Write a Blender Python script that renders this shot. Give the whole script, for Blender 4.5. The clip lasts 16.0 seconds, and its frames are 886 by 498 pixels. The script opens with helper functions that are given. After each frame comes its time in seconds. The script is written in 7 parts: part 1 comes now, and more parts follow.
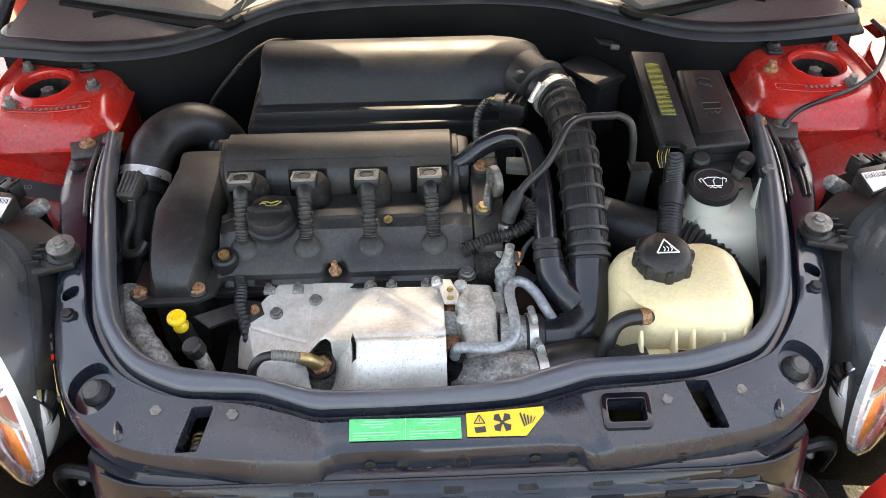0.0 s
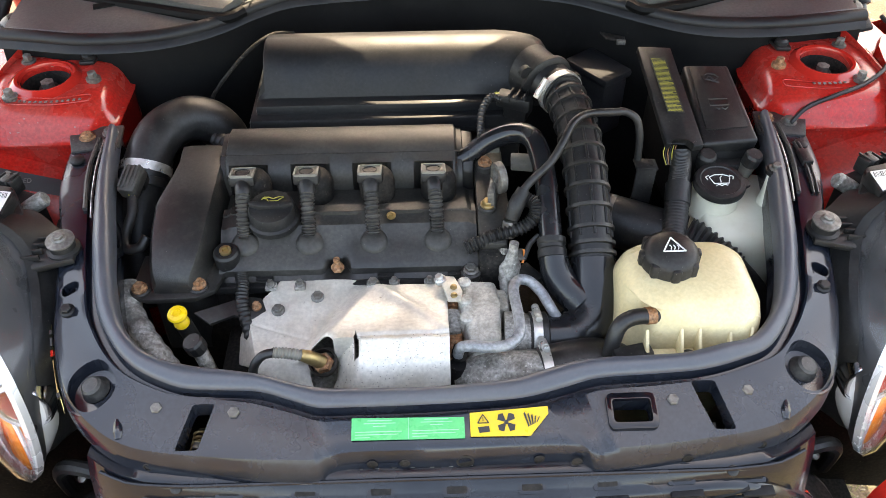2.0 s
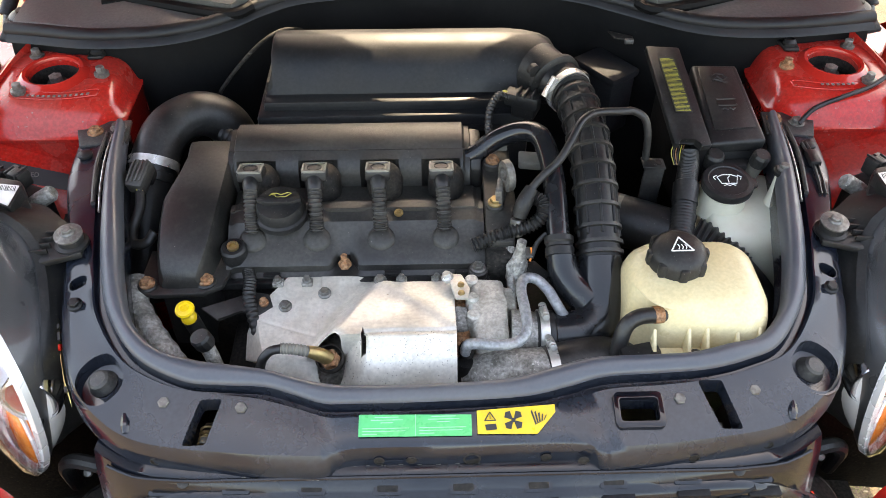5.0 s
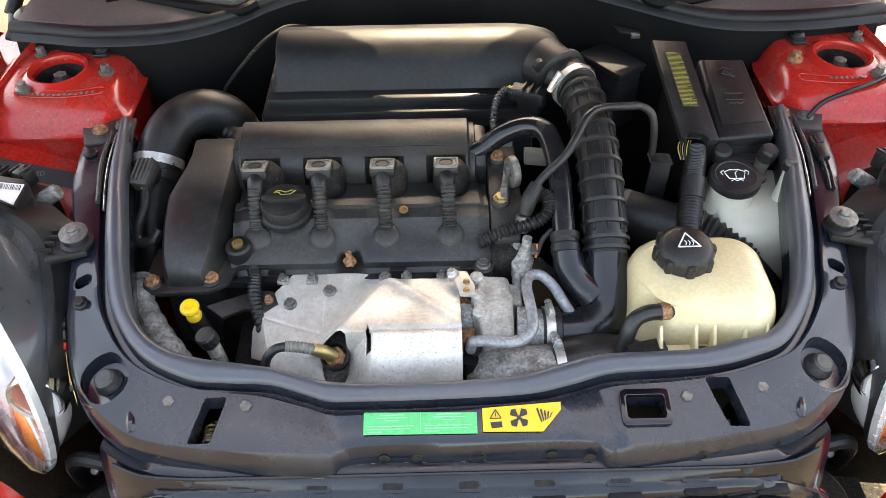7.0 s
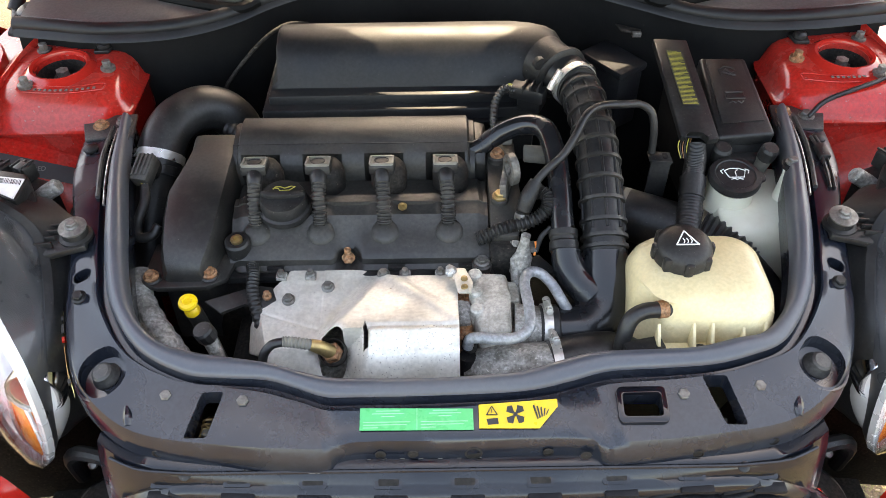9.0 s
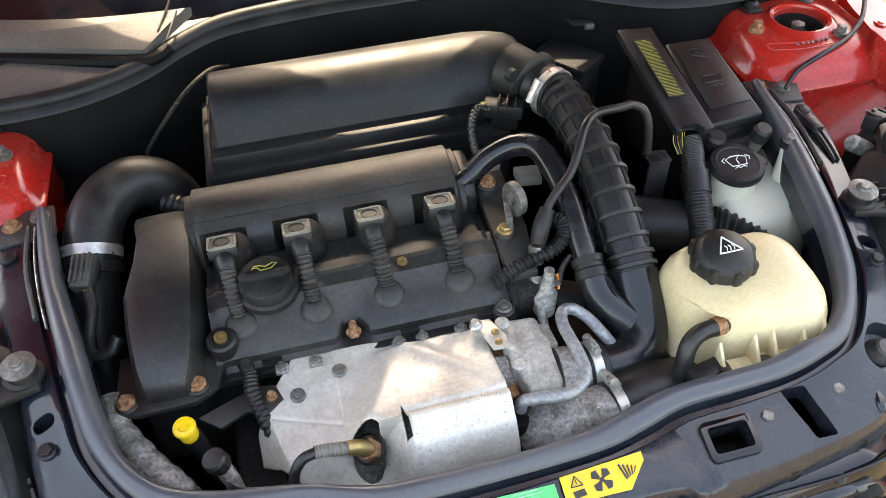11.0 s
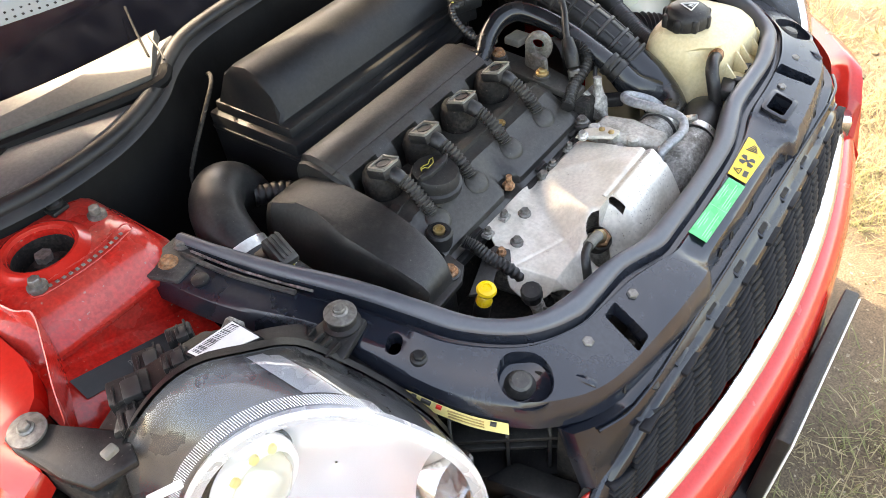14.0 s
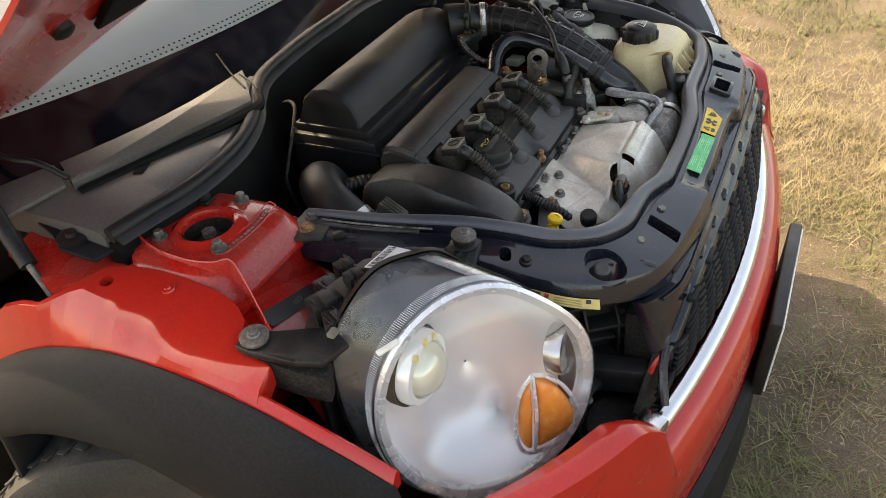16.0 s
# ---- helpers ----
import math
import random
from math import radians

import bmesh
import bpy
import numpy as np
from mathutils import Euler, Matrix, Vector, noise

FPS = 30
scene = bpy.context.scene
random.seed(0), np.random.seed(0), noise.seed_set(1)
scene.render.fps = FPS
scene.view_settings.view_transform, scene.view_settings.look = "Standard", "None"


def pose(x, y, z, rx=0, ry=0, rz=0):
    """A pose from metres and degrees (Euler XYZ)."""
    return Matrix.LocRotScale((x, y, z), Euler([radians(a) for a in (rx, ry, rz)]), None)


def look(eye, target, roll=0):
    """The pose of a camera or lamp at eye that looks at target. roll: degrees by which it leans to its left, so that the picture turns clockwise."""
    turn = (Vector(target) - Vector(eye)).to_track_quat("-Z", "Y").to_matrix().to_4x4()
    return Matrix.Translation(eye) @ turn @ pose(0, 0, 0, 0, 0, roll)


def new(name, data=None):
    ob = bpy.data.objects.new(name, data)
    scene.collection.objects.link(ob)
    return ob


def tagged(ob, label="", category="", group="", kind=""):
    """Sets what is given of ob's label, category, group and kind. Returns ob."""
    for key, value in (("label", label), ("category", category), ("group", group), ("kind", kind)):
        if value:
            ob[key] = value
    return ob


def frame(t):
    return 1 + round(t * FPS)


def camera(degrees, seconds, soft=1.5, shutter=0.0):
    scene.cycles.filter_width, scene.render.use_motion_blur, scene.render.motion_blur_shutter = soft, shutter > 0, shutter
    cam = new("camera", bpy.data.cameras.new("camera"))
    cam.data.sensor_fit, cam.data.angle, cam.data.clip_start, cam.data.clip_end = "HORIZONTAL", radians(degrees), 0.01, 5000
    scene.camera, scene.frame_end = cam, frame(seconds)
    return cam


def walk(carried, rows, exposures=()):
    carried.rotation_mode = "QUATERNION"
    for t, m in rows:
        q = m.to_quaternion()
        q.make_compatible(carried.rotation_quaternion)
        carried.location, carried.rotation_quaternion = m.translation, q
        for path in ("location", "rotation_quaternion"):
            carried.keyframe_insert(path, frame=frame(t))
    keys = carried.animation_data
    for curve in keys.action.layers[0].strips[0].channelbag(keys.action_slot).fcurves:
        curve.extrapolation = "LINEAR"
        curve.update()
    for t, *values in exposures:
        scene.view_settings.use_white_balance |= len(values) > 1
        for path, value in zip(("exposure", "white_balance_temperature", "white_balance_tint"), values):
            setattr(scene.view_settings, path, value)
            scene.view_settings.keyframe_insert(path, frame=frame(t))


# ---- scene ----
cam = camera(58.8, 16.0, soft=0.8)
PATH = [
    (0, (-0.022, 0.002, 1.521), (0.021, 1.451, 0.142), -0.6),
    (0.5, (-0.023, 0.004, 1.521), (0.014, 1.454, 0.144), -0.4),
    (1, (-0.026, 0.011, 1.52), (0.02, 1.451, 0.133), -0.1),
    (1.5, (-0.023, 0.013, 1.518), (0.018, 1.454, 0.132), -0.4),
    (2, (-0.026, 0.013, 1.517), (0.016, 1.45, 0.126), -0.3),
    (2.5, (-0.026, 0.009, 1.516), (0.011, 1.451, 0.13), -0.3),
    (3, (-0.028, 0.009, 1.516), (0.016, 1.45, 0.13), -0.1),
    (3.5, (-0.029, 0.008, 1.517), (0.011, 1.449, 0.131), -0.3),
    (4, (-0.032, 0.009, 1.516), (0.01, 1.45, 0.13), 0.0),
    (6.5, (-0.035, 0.015, 1.516), (0.004, 1.438, 0.111), 0.2),
    (7, (-0.03, 0.016, 1.514), (-0.012, 1.444, 0.113), -0.7),
    (7.5, (-0.026, 0.018, 1.515), (-0.003, 1.433, 0.102), -0.6),
    (8, (-0.024, 0.012, 1.514), (-0.01, 1.435, 0.108), -0.8),
    (10.3, (-0.021, 0.012, 1.506), (-0.02, 1.444, 0.11), -0.6),
    (10.5, (-0.033, 0.041, 1.509), (0.012, 1.45, 0.09), -0.6),
    (11, (-0.166, 0.165, 1.482), (0.152, 1.536, 0.061), -2.1),
    (11.5, (-0.272, 0.237, 1.463), (0.255, 1.533, 0.034), -2.0),
    (12, (-0.355, 0.223, 1.44), (0.267, 1.484, 0.018), -3.9),
    (12.5, (-0.475, 0.162, 1.444), (0.218, 1.43, 0.061), -7.0),
    (13, (-0.561, 0.192, 1.452), (0.275, 1.359, 0.059), -6.9),
    (13.5, (-0.692, 0.264, 1.438), (0.323, 1.328, 0.083), -10.0),
    (14, (-0.811, 0.286, 1.441), (0.306, 1.23, 0.077), -6.5),
    (14.5, (-0.938, 0.235, 1.449), (0.206, 1.234, 0.148), -8.7),
    (15, (-1.039, 0.231, 1.464), (0.173, 1.219, 0.216), -7.4),
    (15.5, (-1.143, 0.287, 1.467), (0.174, 1.16, 0.24), -7.0),
    (16, (-1.225, 0.326, 1.47), (0.18, 1.119, 0.288), -6.9),
]
EXPOSURES = [(0, 3.23, 9250, 11), (11, 3.22, 9300, 11), (13.5, 3.5, 9500, 11), (14.5, 3.1, 9350, 11), (16, 2.18, 10200, 10)]
walk(cam, [(t, look(eye, target, roll)) for t, eye, target, roll in PATH], EXPOSURES)

# ---------------------------------------------------------------- light
world = bpy.data.worlds.new("sky")
scene.world = world
world.use_nodes = True
wn = world.node_tree
sky = wn.nodes.new("ShaderNodeTexSky")
sky.sky_type = "NISHITA"
sky.sun_disc = False
SUN_DIR = Vector((0.10, 0.62, 0.78)).normalized()
sky.sun_elevation = math.asin(SUN_DIR.z)
sky.sun_rotation = math.atan2(SUN_DIR.x, SUN_DIR.y)
sky.dust_density, sky.air_density, sky.ozone_density = 3.0, 0.9, 0.6
wn.nodes["Background"].inputs["Strength"].default_value = 0.15
wn.links.new(sky.outputs[0], wn.nodes["Background"].inputs["Color"])
sun = new("sun", bpy.data.lights.new("sun", "SUN"))
sun.data.energy, sun.data.angle, sun.data.color = 1.75, radians(0.6), (1.0, 0.94, 0.85)
sun.matrix_world = look(SUN_DIR * 6, (0, 0, 0))

# ---------------------------------------------------------------- materials
def material(name, color, rough=0.5, metal=0.0, second=None, amount=0.5, scale=30.0, bump=0.0, bump_scale=400.0,
             rough_var=0.12, coat=0.0, fleck=None, fleck_at=0.66, fleck_scale=90.0, spec=0.5, grime=0.0):
    """A surface with broad stains, fine grain and optional flecks of dirt or rust."""
    m = bpy.data.materials.new(name)
    m.use_nodes = True
    t = m.node_tree
    b = t.nodes["Principled BSDF"]
    at = t.nodes.new("ShaderNodeTexCoord").outputs["Object"]

    def noise_at(s, detail=4.0):
        n = t.nodes.new("ShaderNodeTexNoise")
        n.inputs["Scale"].default_value, n.inputs["Detail"].default_value = s, detail
        t.links.new(at, n.inputs["Vector"])
        return n.outputs["Fac"]

    def ramp(fac, lo, hi):
        r = t.nodes.new("ShaderNodeMapRange")
        r.inputs["From Min"].default_value, r.inputs["From Max"].default_value = lo, hi
        t.links.new(fac, r.inputs["Value"])
        return r.outputs["Result"]

    def mix(fac, a, c, times=1.0):
        x = t.nodes.new("ShaderNodeMix")
        x.data_type = "RGBA"
        mul = t.nodes.new("ShaderNodeMath")
        mul.operation = "MULTIPLY"
        mul.inputs[1].default_value = times
        t.links.new(fac, mul.inputs[0])
        t.links.new(mul.outputs[0], x.inputs[0])
        for slot, v in ((6, a), (7, c)):
            if isinstance(v, tuple):
                x.inputs[slot].default_value = (*v, 1)
            else:
                t.links.new(v, x.inputs[slot])
        return x.outputs[2]

    broad, fine = noise_at(scale), noise_at(scale * 9)
    second = second or tuple(min(1, c * 1.5 + 0.01) for c in color)
    col = mix(ramp(broad, 0.42, 0.68), color, second, amount)
    col = mix(ramp(fine, 0.5, 0.75), col, second, amount * 0.5)
    if fleck:
        col = mix(ramp(noise_at(fleck_scale, 6.0), fleck_at, fleck_at + 0.06), col, fleck, 0.85)
    if grime:
        mul = t.nodes.new("ShaderNodeMix")
        mul.data_type, mul.blend_type = "RGBA", "MULTIPLY"
        mul.inputs[0].default_value = grime
        shade = t.nodes.new("ShaderNodeMapRange")
        shade.inputs["From Min"].default_value, shade.inputs["From Max"].default_value = 0.36, 0.64
        shade.inputs["To Min"].default_value, shade.inputs["To Max"].default_value = 0.25, 1.75
        shade.clamp = True
        t.links.new(noise_at(230, 8.0), shade.inputs["Value"])
        t.links.new(col, mul.inputs[6])
        t.links.new(shade.outputs["Result"], mul.inputs[7])
        col = mul.outputs[2]
    t.links.new(col, b.inputs["Base Color"])
    r = t.nodes.new("ShaderNodeMapRange")
    r.inputs["From Min"].default_value, r.inputs["From Max"].default_value = 0.3, 0.7
    r.inputs["To Min"].default_value, r.inputs["To Max"].default_value = max(0.02, rough - rough_var), min(1, rough + rough_var)
    t.links.new(broad, r.inputs["Value"])
    t.links.new(r.outputs["Result"], b.inputs["Roughness"])
    b.inputs["Metallic"].default_value = metal
    b.inputs["Specular IOR Level"].default_value = spec
    b.inputs["Coat Weight"].default_value = coat
    b.inputs["Coat Roughness"].default_value = 0.08
    if bump:
        bn = t.nodes.new("ShaderNodeBump")
        bn.inputs["Strength"].default_value, bn.inputs["Distance"].default_value = bump, 0.002
        t.links.new(noise_at(bump_scale), bn.inputs["Height"])
        t.links.new(bn.outputs["Normal"], b.inputs["Normal"])
    return m


DUST = (0.16, 0.145, 0.12)
M_PANEL = material("black_enamel", (0.008, 0.0105, 0.0165), 0.23, second=(0.023, 0.0265, 0.0335), amount=0.85, scale=9, bump=0.05, bump_scale=34, fleck=(0.07, 0.072, 0.075), fleck_at=0.74, fleck_scale=420, spec=0.6, grime=0.25, rough_var=0.16)
M_DUSTYPANEL = material("dusty_enamel", (0.024, 0.024, 0.024), 0.5, second=(0.065, 0.06, 0.052), amount=0.8, scale=40, bump=0.2, bump_scale=300, fleck=(0.16, 0.14, 0.11), fleck_at=0.66, fleck_scale=400, grime=0.4)
M_PLASTIC = material("black_plastic", (0.011, 0.0112, 0.0118), 0.42, spec=0.34, second=(0.030, 0.029, 0.027), amount=0.6, scale=26, bump=0.12, bump_scale=700, fleck=(0.14, 0.13, 0.115), fleck_at=0.68, fleck_scale=420, grime=0.3)
M_AIRBOX = material("black_airbox_plastic", (0.009, 0.0095, 0.0108), 0.46, second=(0.022, 0.0215, 0.0205), amount=0.6, scale=11, bump=0.06, bump_scale=700, fleck=DUST, fleck_at=0.73, fleck_scale=300, grime=0.2, spec=0.26)
M_SEAL = material("weathered_seal_rubber", (0.010, 0.010, 0.011), 0.42, second=(0.024, 0.0235, 0.023), amount=0.6, scale=20, bump=0.08, bump_scale=300, spec=0.28)
M_REDDUSTY = material("dusty_red_paint", (0.48, 0.017, 0.012), 0.24, second=(0.30, 0.06, 0.045), amount=0.5, scale=13, coat=0.4, bump=0.03, bump_scale=60, fleck=(0.30, 0.19, 0.15), fleck_at=0.67, fleck_scale=170, grime=0.25, spec=0.35)
M_COVER = material("dusty_engine_plastic", (0.013, 0.0128, 0.0126), 0.45, second=(0.046, 0.043, 0.037), amount=0.75, scale=9, bump=0.16, bump_scale=700, fleck=(0.24, 0.22, 0.19), fleck_at=0.715, fleck_scale=420, grime=0.3)
M_RUBBER = material("black_rubber", (0.010, 0.010, 0.0102), 0.44, second=(0.028, 0.027, 0.026), amount=0.6, scale=35, bump=0.10, bump_scale=500, fleck=DUST, fleck_at=0.70, fleck_scale=300, grime=0.4)
M_GLOSSHOSE = material("glossy_black_pipe", (0.008, 0.009, 0.011), 0.22, amount=0.4, scale=30, fleck=DUST, fleck_at=0.74, fleck_scale=300)
M_DARK = material("grimy_black", (0.009, 0.0085, 0.008), 0.75, second=(0.032, 0.027, 0.022), amount=0.8, scale=25, bump=0.35, bump_scale=120, fleck=(0.10, 0.085, 0.065), fleck_at=0.66, fleck_scale=200, spec=0.3, grime=0.7)
M_FELT = material("bulkhead_insulation", (0.0040, 0.0040, 0.0042), 0.65, second=(0.009, 0.0088, 0.0085), amount=0.7, scale=9, bump=0.6, bump_scale=26, spec=0.12, fleck=(0.030, 0.029, 0.026), fleck_at=0.70, fleck_scale=30)
M_RED = material("red_paint", (0.45, 0.020, 0.014), 0.20, second=(0.37, 0.022, 0.015), amount=0.5, scale=16, coat=0.45, bump=0.02, bump_scale=60, fleck=(0.20, 0.07, 0.05), fleck_at=0.75, fleck_scale=120, grime=0.08, spec=0.4)
M_SHIELD = material("heat_shield_steel", (0.70, 0.67, 0.60), 0.50, 0.42, second=(0.50, 0.455, 0.38), amount=0.8, scale=22, bump=0.2, bump_scale=60, fleck=(0.20, 0.135, 0.08), fleck_at=0.69, fleck_scale=130, grime=0.10)
M_ALU = material("cast_aluminium", (0.36, 0.35, 0.325), 0.60, 0.4, second=(0.15, 0.138, 0.118), amount=0.95, scale=38, bump=0.6, bump_scale=300, fleck=(0.52, 0.50, 0.46), fleck_at=0.64, fleck_scale=300, grime=0.45)
M_STEEL = material("zinc_steel", (0.19, 0.185, 0.172), 0.5, 0.6, second=(0.11, 0.098, 0.08), amount=0.8, scale=90, grime=0.3)
M_RUST = material("rusty_steel", (0.26, 0.115, 0.05), 0.75, 0.3, second=(0.36, 0.22, 0.13), amount=0.9, scale=180, bump=0.5, grime=0.6)
M_BRASS = material("dull_brass", (0.45, 0.33, 0.15), 0.4, 0.8, second=(0.3, 0.2, 0.1), amount=0.6, scale=120)
M_TANK = material("yellowed_tank_plastic", (0.68, 0.575, 0.35), 0.34, second=(0.56, 0.42, 0.20), amount=0.6, scale=10, bump=0.08, bump_scale=120, fleck=(0.36, 0.25, 0.11), fleck_at=0.72, fleck_scale=120, grime=0.08)
M_WASH = material("milky_tank_plastic", (0.74, 0.73, 0.60), 0.38, second=(0.62, 0.59, 0.44), amount=0.5, scale=14, bump=0.06, bump_scale=120)
M_YELLOW = material("yellow_plastic", (0.80, 0.52, 0.02), 0.35, second=(0.6, 0.35, 0.02), amount=0.4, scale=80)
M_YSTICK = material("yellow_sticker", (0.78, 0.50, 0.02), 0.35, second=(0.6, 0.4, 0.06), amount=0.35, scale=60)
M_YPALE = material("pale_yellow_sticker", (0.70, 0.60, 0.24), 0.4, second=(0.5, 0.42, 0.2), amount=0.4, scale=80)
M_GREEN = material("green_sticker", (0.03, 0.46, 0.14), 0.3, second=(0.06, 0.52, 0.22), amount=0.4, scale=60)
M_WHITE = material("white_label", (0.78, 0.78, 0.76), 0.45, second=(0.6, 0.58, 0.52), amount=0.4, scale=70)
M_GLASSBLACK = material("black_ceramic_glass", (0.004, 0.0042, 0.007), 0.07, rough_var=0.03, spec=0.5)
M_INK = material("black_ink", (0.02, 0.02, 0.02), 0.5)
M_YINK = material("yellow_print", (0.36, 0.32, 0.05), 0.5)
M_CHROME = material("chrome", (0.60, 0.61, 0.63), 0.16, 1.0, second=(0.52, 0.53, 0.55), amount=0.5, scale=30, rough_var=0.06)
M_REFLECT = material("reflector_chrome", (0.98, 0.98, 0.98), 0.18, 0.30, second=(0.95, 0.95, 0.95), amount=0.5, scale=20, rough_var=0.08)
M_ORANGE = material("amber_plastic", (0.95, 0.27, 0.05), 0.2, second=(1.0, 0.42, 0.12), amount=0.5, scale=90, bump=0.4, bump_scale=160)
M_SCUTTLE = material("cowl_plastic", (0.078, 0.0765, 0.071), 0.38, second=(0.115, 0.11, 0.098), amount=0.6, scale=5, bump=0.1, bump_scale=700, spec=0.65, grime=0.18, fleck=(0.20, 0.19, 0.165), fleck_at=0.70, fleck_scale=240)
M_CLAD = material("grey_black_cladding", (0.0105, 0.0115, 0.0138), 0.58, second=(0.018, 0.0182, 0.019), amount=0.5, scale=8, bump=0.2, bump_scale=900, spec=0.15, fleck=(0.09, 0.088, 0.08), fleck_at=0.73, fleck_scale=300, grime=0.25)
M_TYRE = material("tyre_rubber", (0.020, 0.0195, 0.019), 0.75, second=(0.05, 0.047, 0.041), amount=0.7, scale=20, bump=0.25, grime=0.3)
M_ALLOY = material("silver_alloy", (0.62, 0.62, 0.60), 0.35, 0.7, second=(0.45, 0.43, 0.38), amount=0.5, scale=20)
M_BEAD = material("satin_bonnet_seal", (0.058, 0.064, 0.077), 0.40, second=(0.088, 0.093, 0.102), amount=0.6, scale=7, bump=0.03, bump_scale=200, spec=0.6, fleck=(0.15, 0.145, 0.13), fleck_at=0.76, fleck_scale=300, grime=0.05)
M_LID = material("pale_dusty_connector", (0.19, 0.18, 0.15), 0.55, second=(0.12, 0.113, 0.095), amount=0.6, scale=70, bump=0.1)
M_CONDUIT = material("dusty_conduit", (0.030, 0.029, 0.027), 0.5, second=(0.075, 0.070, 0.060), amount=0.7, scale=40, bump=0.1, grime=0.3)
M_BARE = material("bare_scratched_steel", (0.50, 0.49, 0.46), 0.4, 0.8, second=(0.10, 0.09, 0.08), amount=0.9, scale=60, grime=0.4)
M_DUSTY = material("dusty_grey_plastic", (0.13, 0.125, 0.108), 0.55, second=(0.22, 0.205, 0.17), amount=0.6, scale=60, bump=0.1)
M_CLAMP = material("bright_clamp_steel", (0.62, 0.61, 0.58), 0.36, 0.75, second=(0.42, 0.40, 0.36), amount=0.6, scale=120)
M_PIPE = material("blue_grey_steel_pipe", (0.24, 0.255, 0.275), 0.48, 0.4, second=(0.34, 0.33, 0.31), amount=0.6, scale=50, bump=0.1, bump_scale=300, grime=0.3)
M_CAST = material("pale_cast_housing", (0.50, 0.485, 0.435), 0.62, 0.25, second=(0.30, 0.28, 0.235), amount=0.8, scale=40, bump=0.5, bump_scale=220, grime=0.25)
M_GPRINT = material("pale_green_print", (0.22, 0.62, 0.34), 0.5)
M_GUARD = material("glossy_black_guard", (0.005, 0.0066, 0.0105), 0.22, second=(0.013, 0.0152, 0.020), amount=0.8, scale=14, bump=0.06, bump_scale=45, spec=0.5, fleck=(0.05, 0.052, 0.055), fleck_at=0.75, fleck_scale=350, grime=0.3, rough_var=0.14)
M_SEAT = material("beige_interior", (0.35, 0.32, 0.27), 0.8, amount=0.3, scale=10)


def glass(name, rough=0.02, tint=(1, 1, 1), ior=1.45):
    m = bpy.data.materials.new(name)
    m.use_nodes = True
    b = m.node_tree.nodes["Principled BSDF"]
    b.inputs["Base Color"].default_value = (*tint, 1)
    b.inputs["Roughness"].default_value = rough
    b.inputs["Transmission Weight"].default_value = 1.0
    b.inputs["IOR"].default_value = ior
    return m


M_SCREEN = glass("dusty_tinted_screen", 0.03, (0.46, 0.49, 0.49), 1.45)
M_SCREEN.node_tree.nodes["Principled BSDF"].inputs["Transmission Weight"].default_value = 0.6


# ---------------------------------------------------------------- builders
def thing(name, at, label, category, group="", kind=""):
    e = new(name)
    e.location = at
    e.empty_display_size = 0.02
    return tagged(e, label, category, group, kind)


def part(name, bm, mat, parent=None, label="", smooth=35):
    """One mesh object from a bmesh in world metres, under its thing or part."""
    me = bpy.data.meshes.new(name)
    bmesh.ops.recalc_face_normals(bm, faces=bm.faces)
    bm.to_mesh(me)
    bm.free()
    me.materials.append(mat)
    if smooth:
        me.shade_smooth()
        me.set_sharp_from_angle(angle=radians(smooth))
    ob = new(name, me)
    if parent:
        root = parent
        while root.parent:
            root = root.parent
        ob.parent = parent
        ob.matrix_parent_inverse = Matrix.Translation(root.location).inverted()
        if parent is not root:
            ob.matrix_parent_inverse = Matrix.Identity(4)
    return tagged(ob, label)


def solo(name, bm, mat, label, category, group="", kind="", smooth=35):
    return tagged(part(name, bm, mat, smooth=smooth), label, category, group, kind)


def spline(points, n=8):
    """Catmull-Rom through the points (tuples of any length)."""
    p = [np.array(q, float) for q in points]
    p = [2 * p[0] - p[1]] + p + [2 * p[-1] - p[-2]]
    out = []
    for a, b, c, d in zip(p, p[1:], p[2:], p[3:]):
        for k in range(n):
            t = k / n
            out.append(0.5 * (2 * b + (c - a) * t + (2 * a - 5 * b + 4 * c - d) * t * t + (3 * b - a - 3 * c + d) * t ** 3))
    out.append(p[-2])
    return out


def skin(bm, rings, closed=True, caps=True):
    rows = [[bm.verts.new(tuple(float(c) for c in v)) for v in r] for r in rings]
    for a, b in zip(rows, rows[1:]):
        m = len(a)
        for k in range(m if closed else m - 1):
            bm.faces.new((a[k], a[(k + 1) % m], b[(k + 1) % m], b[k]))
    if caps and closed:
        bm.faces.new(rows[0])
        bm.faces.new(rows[-1][::-1])
    return rows


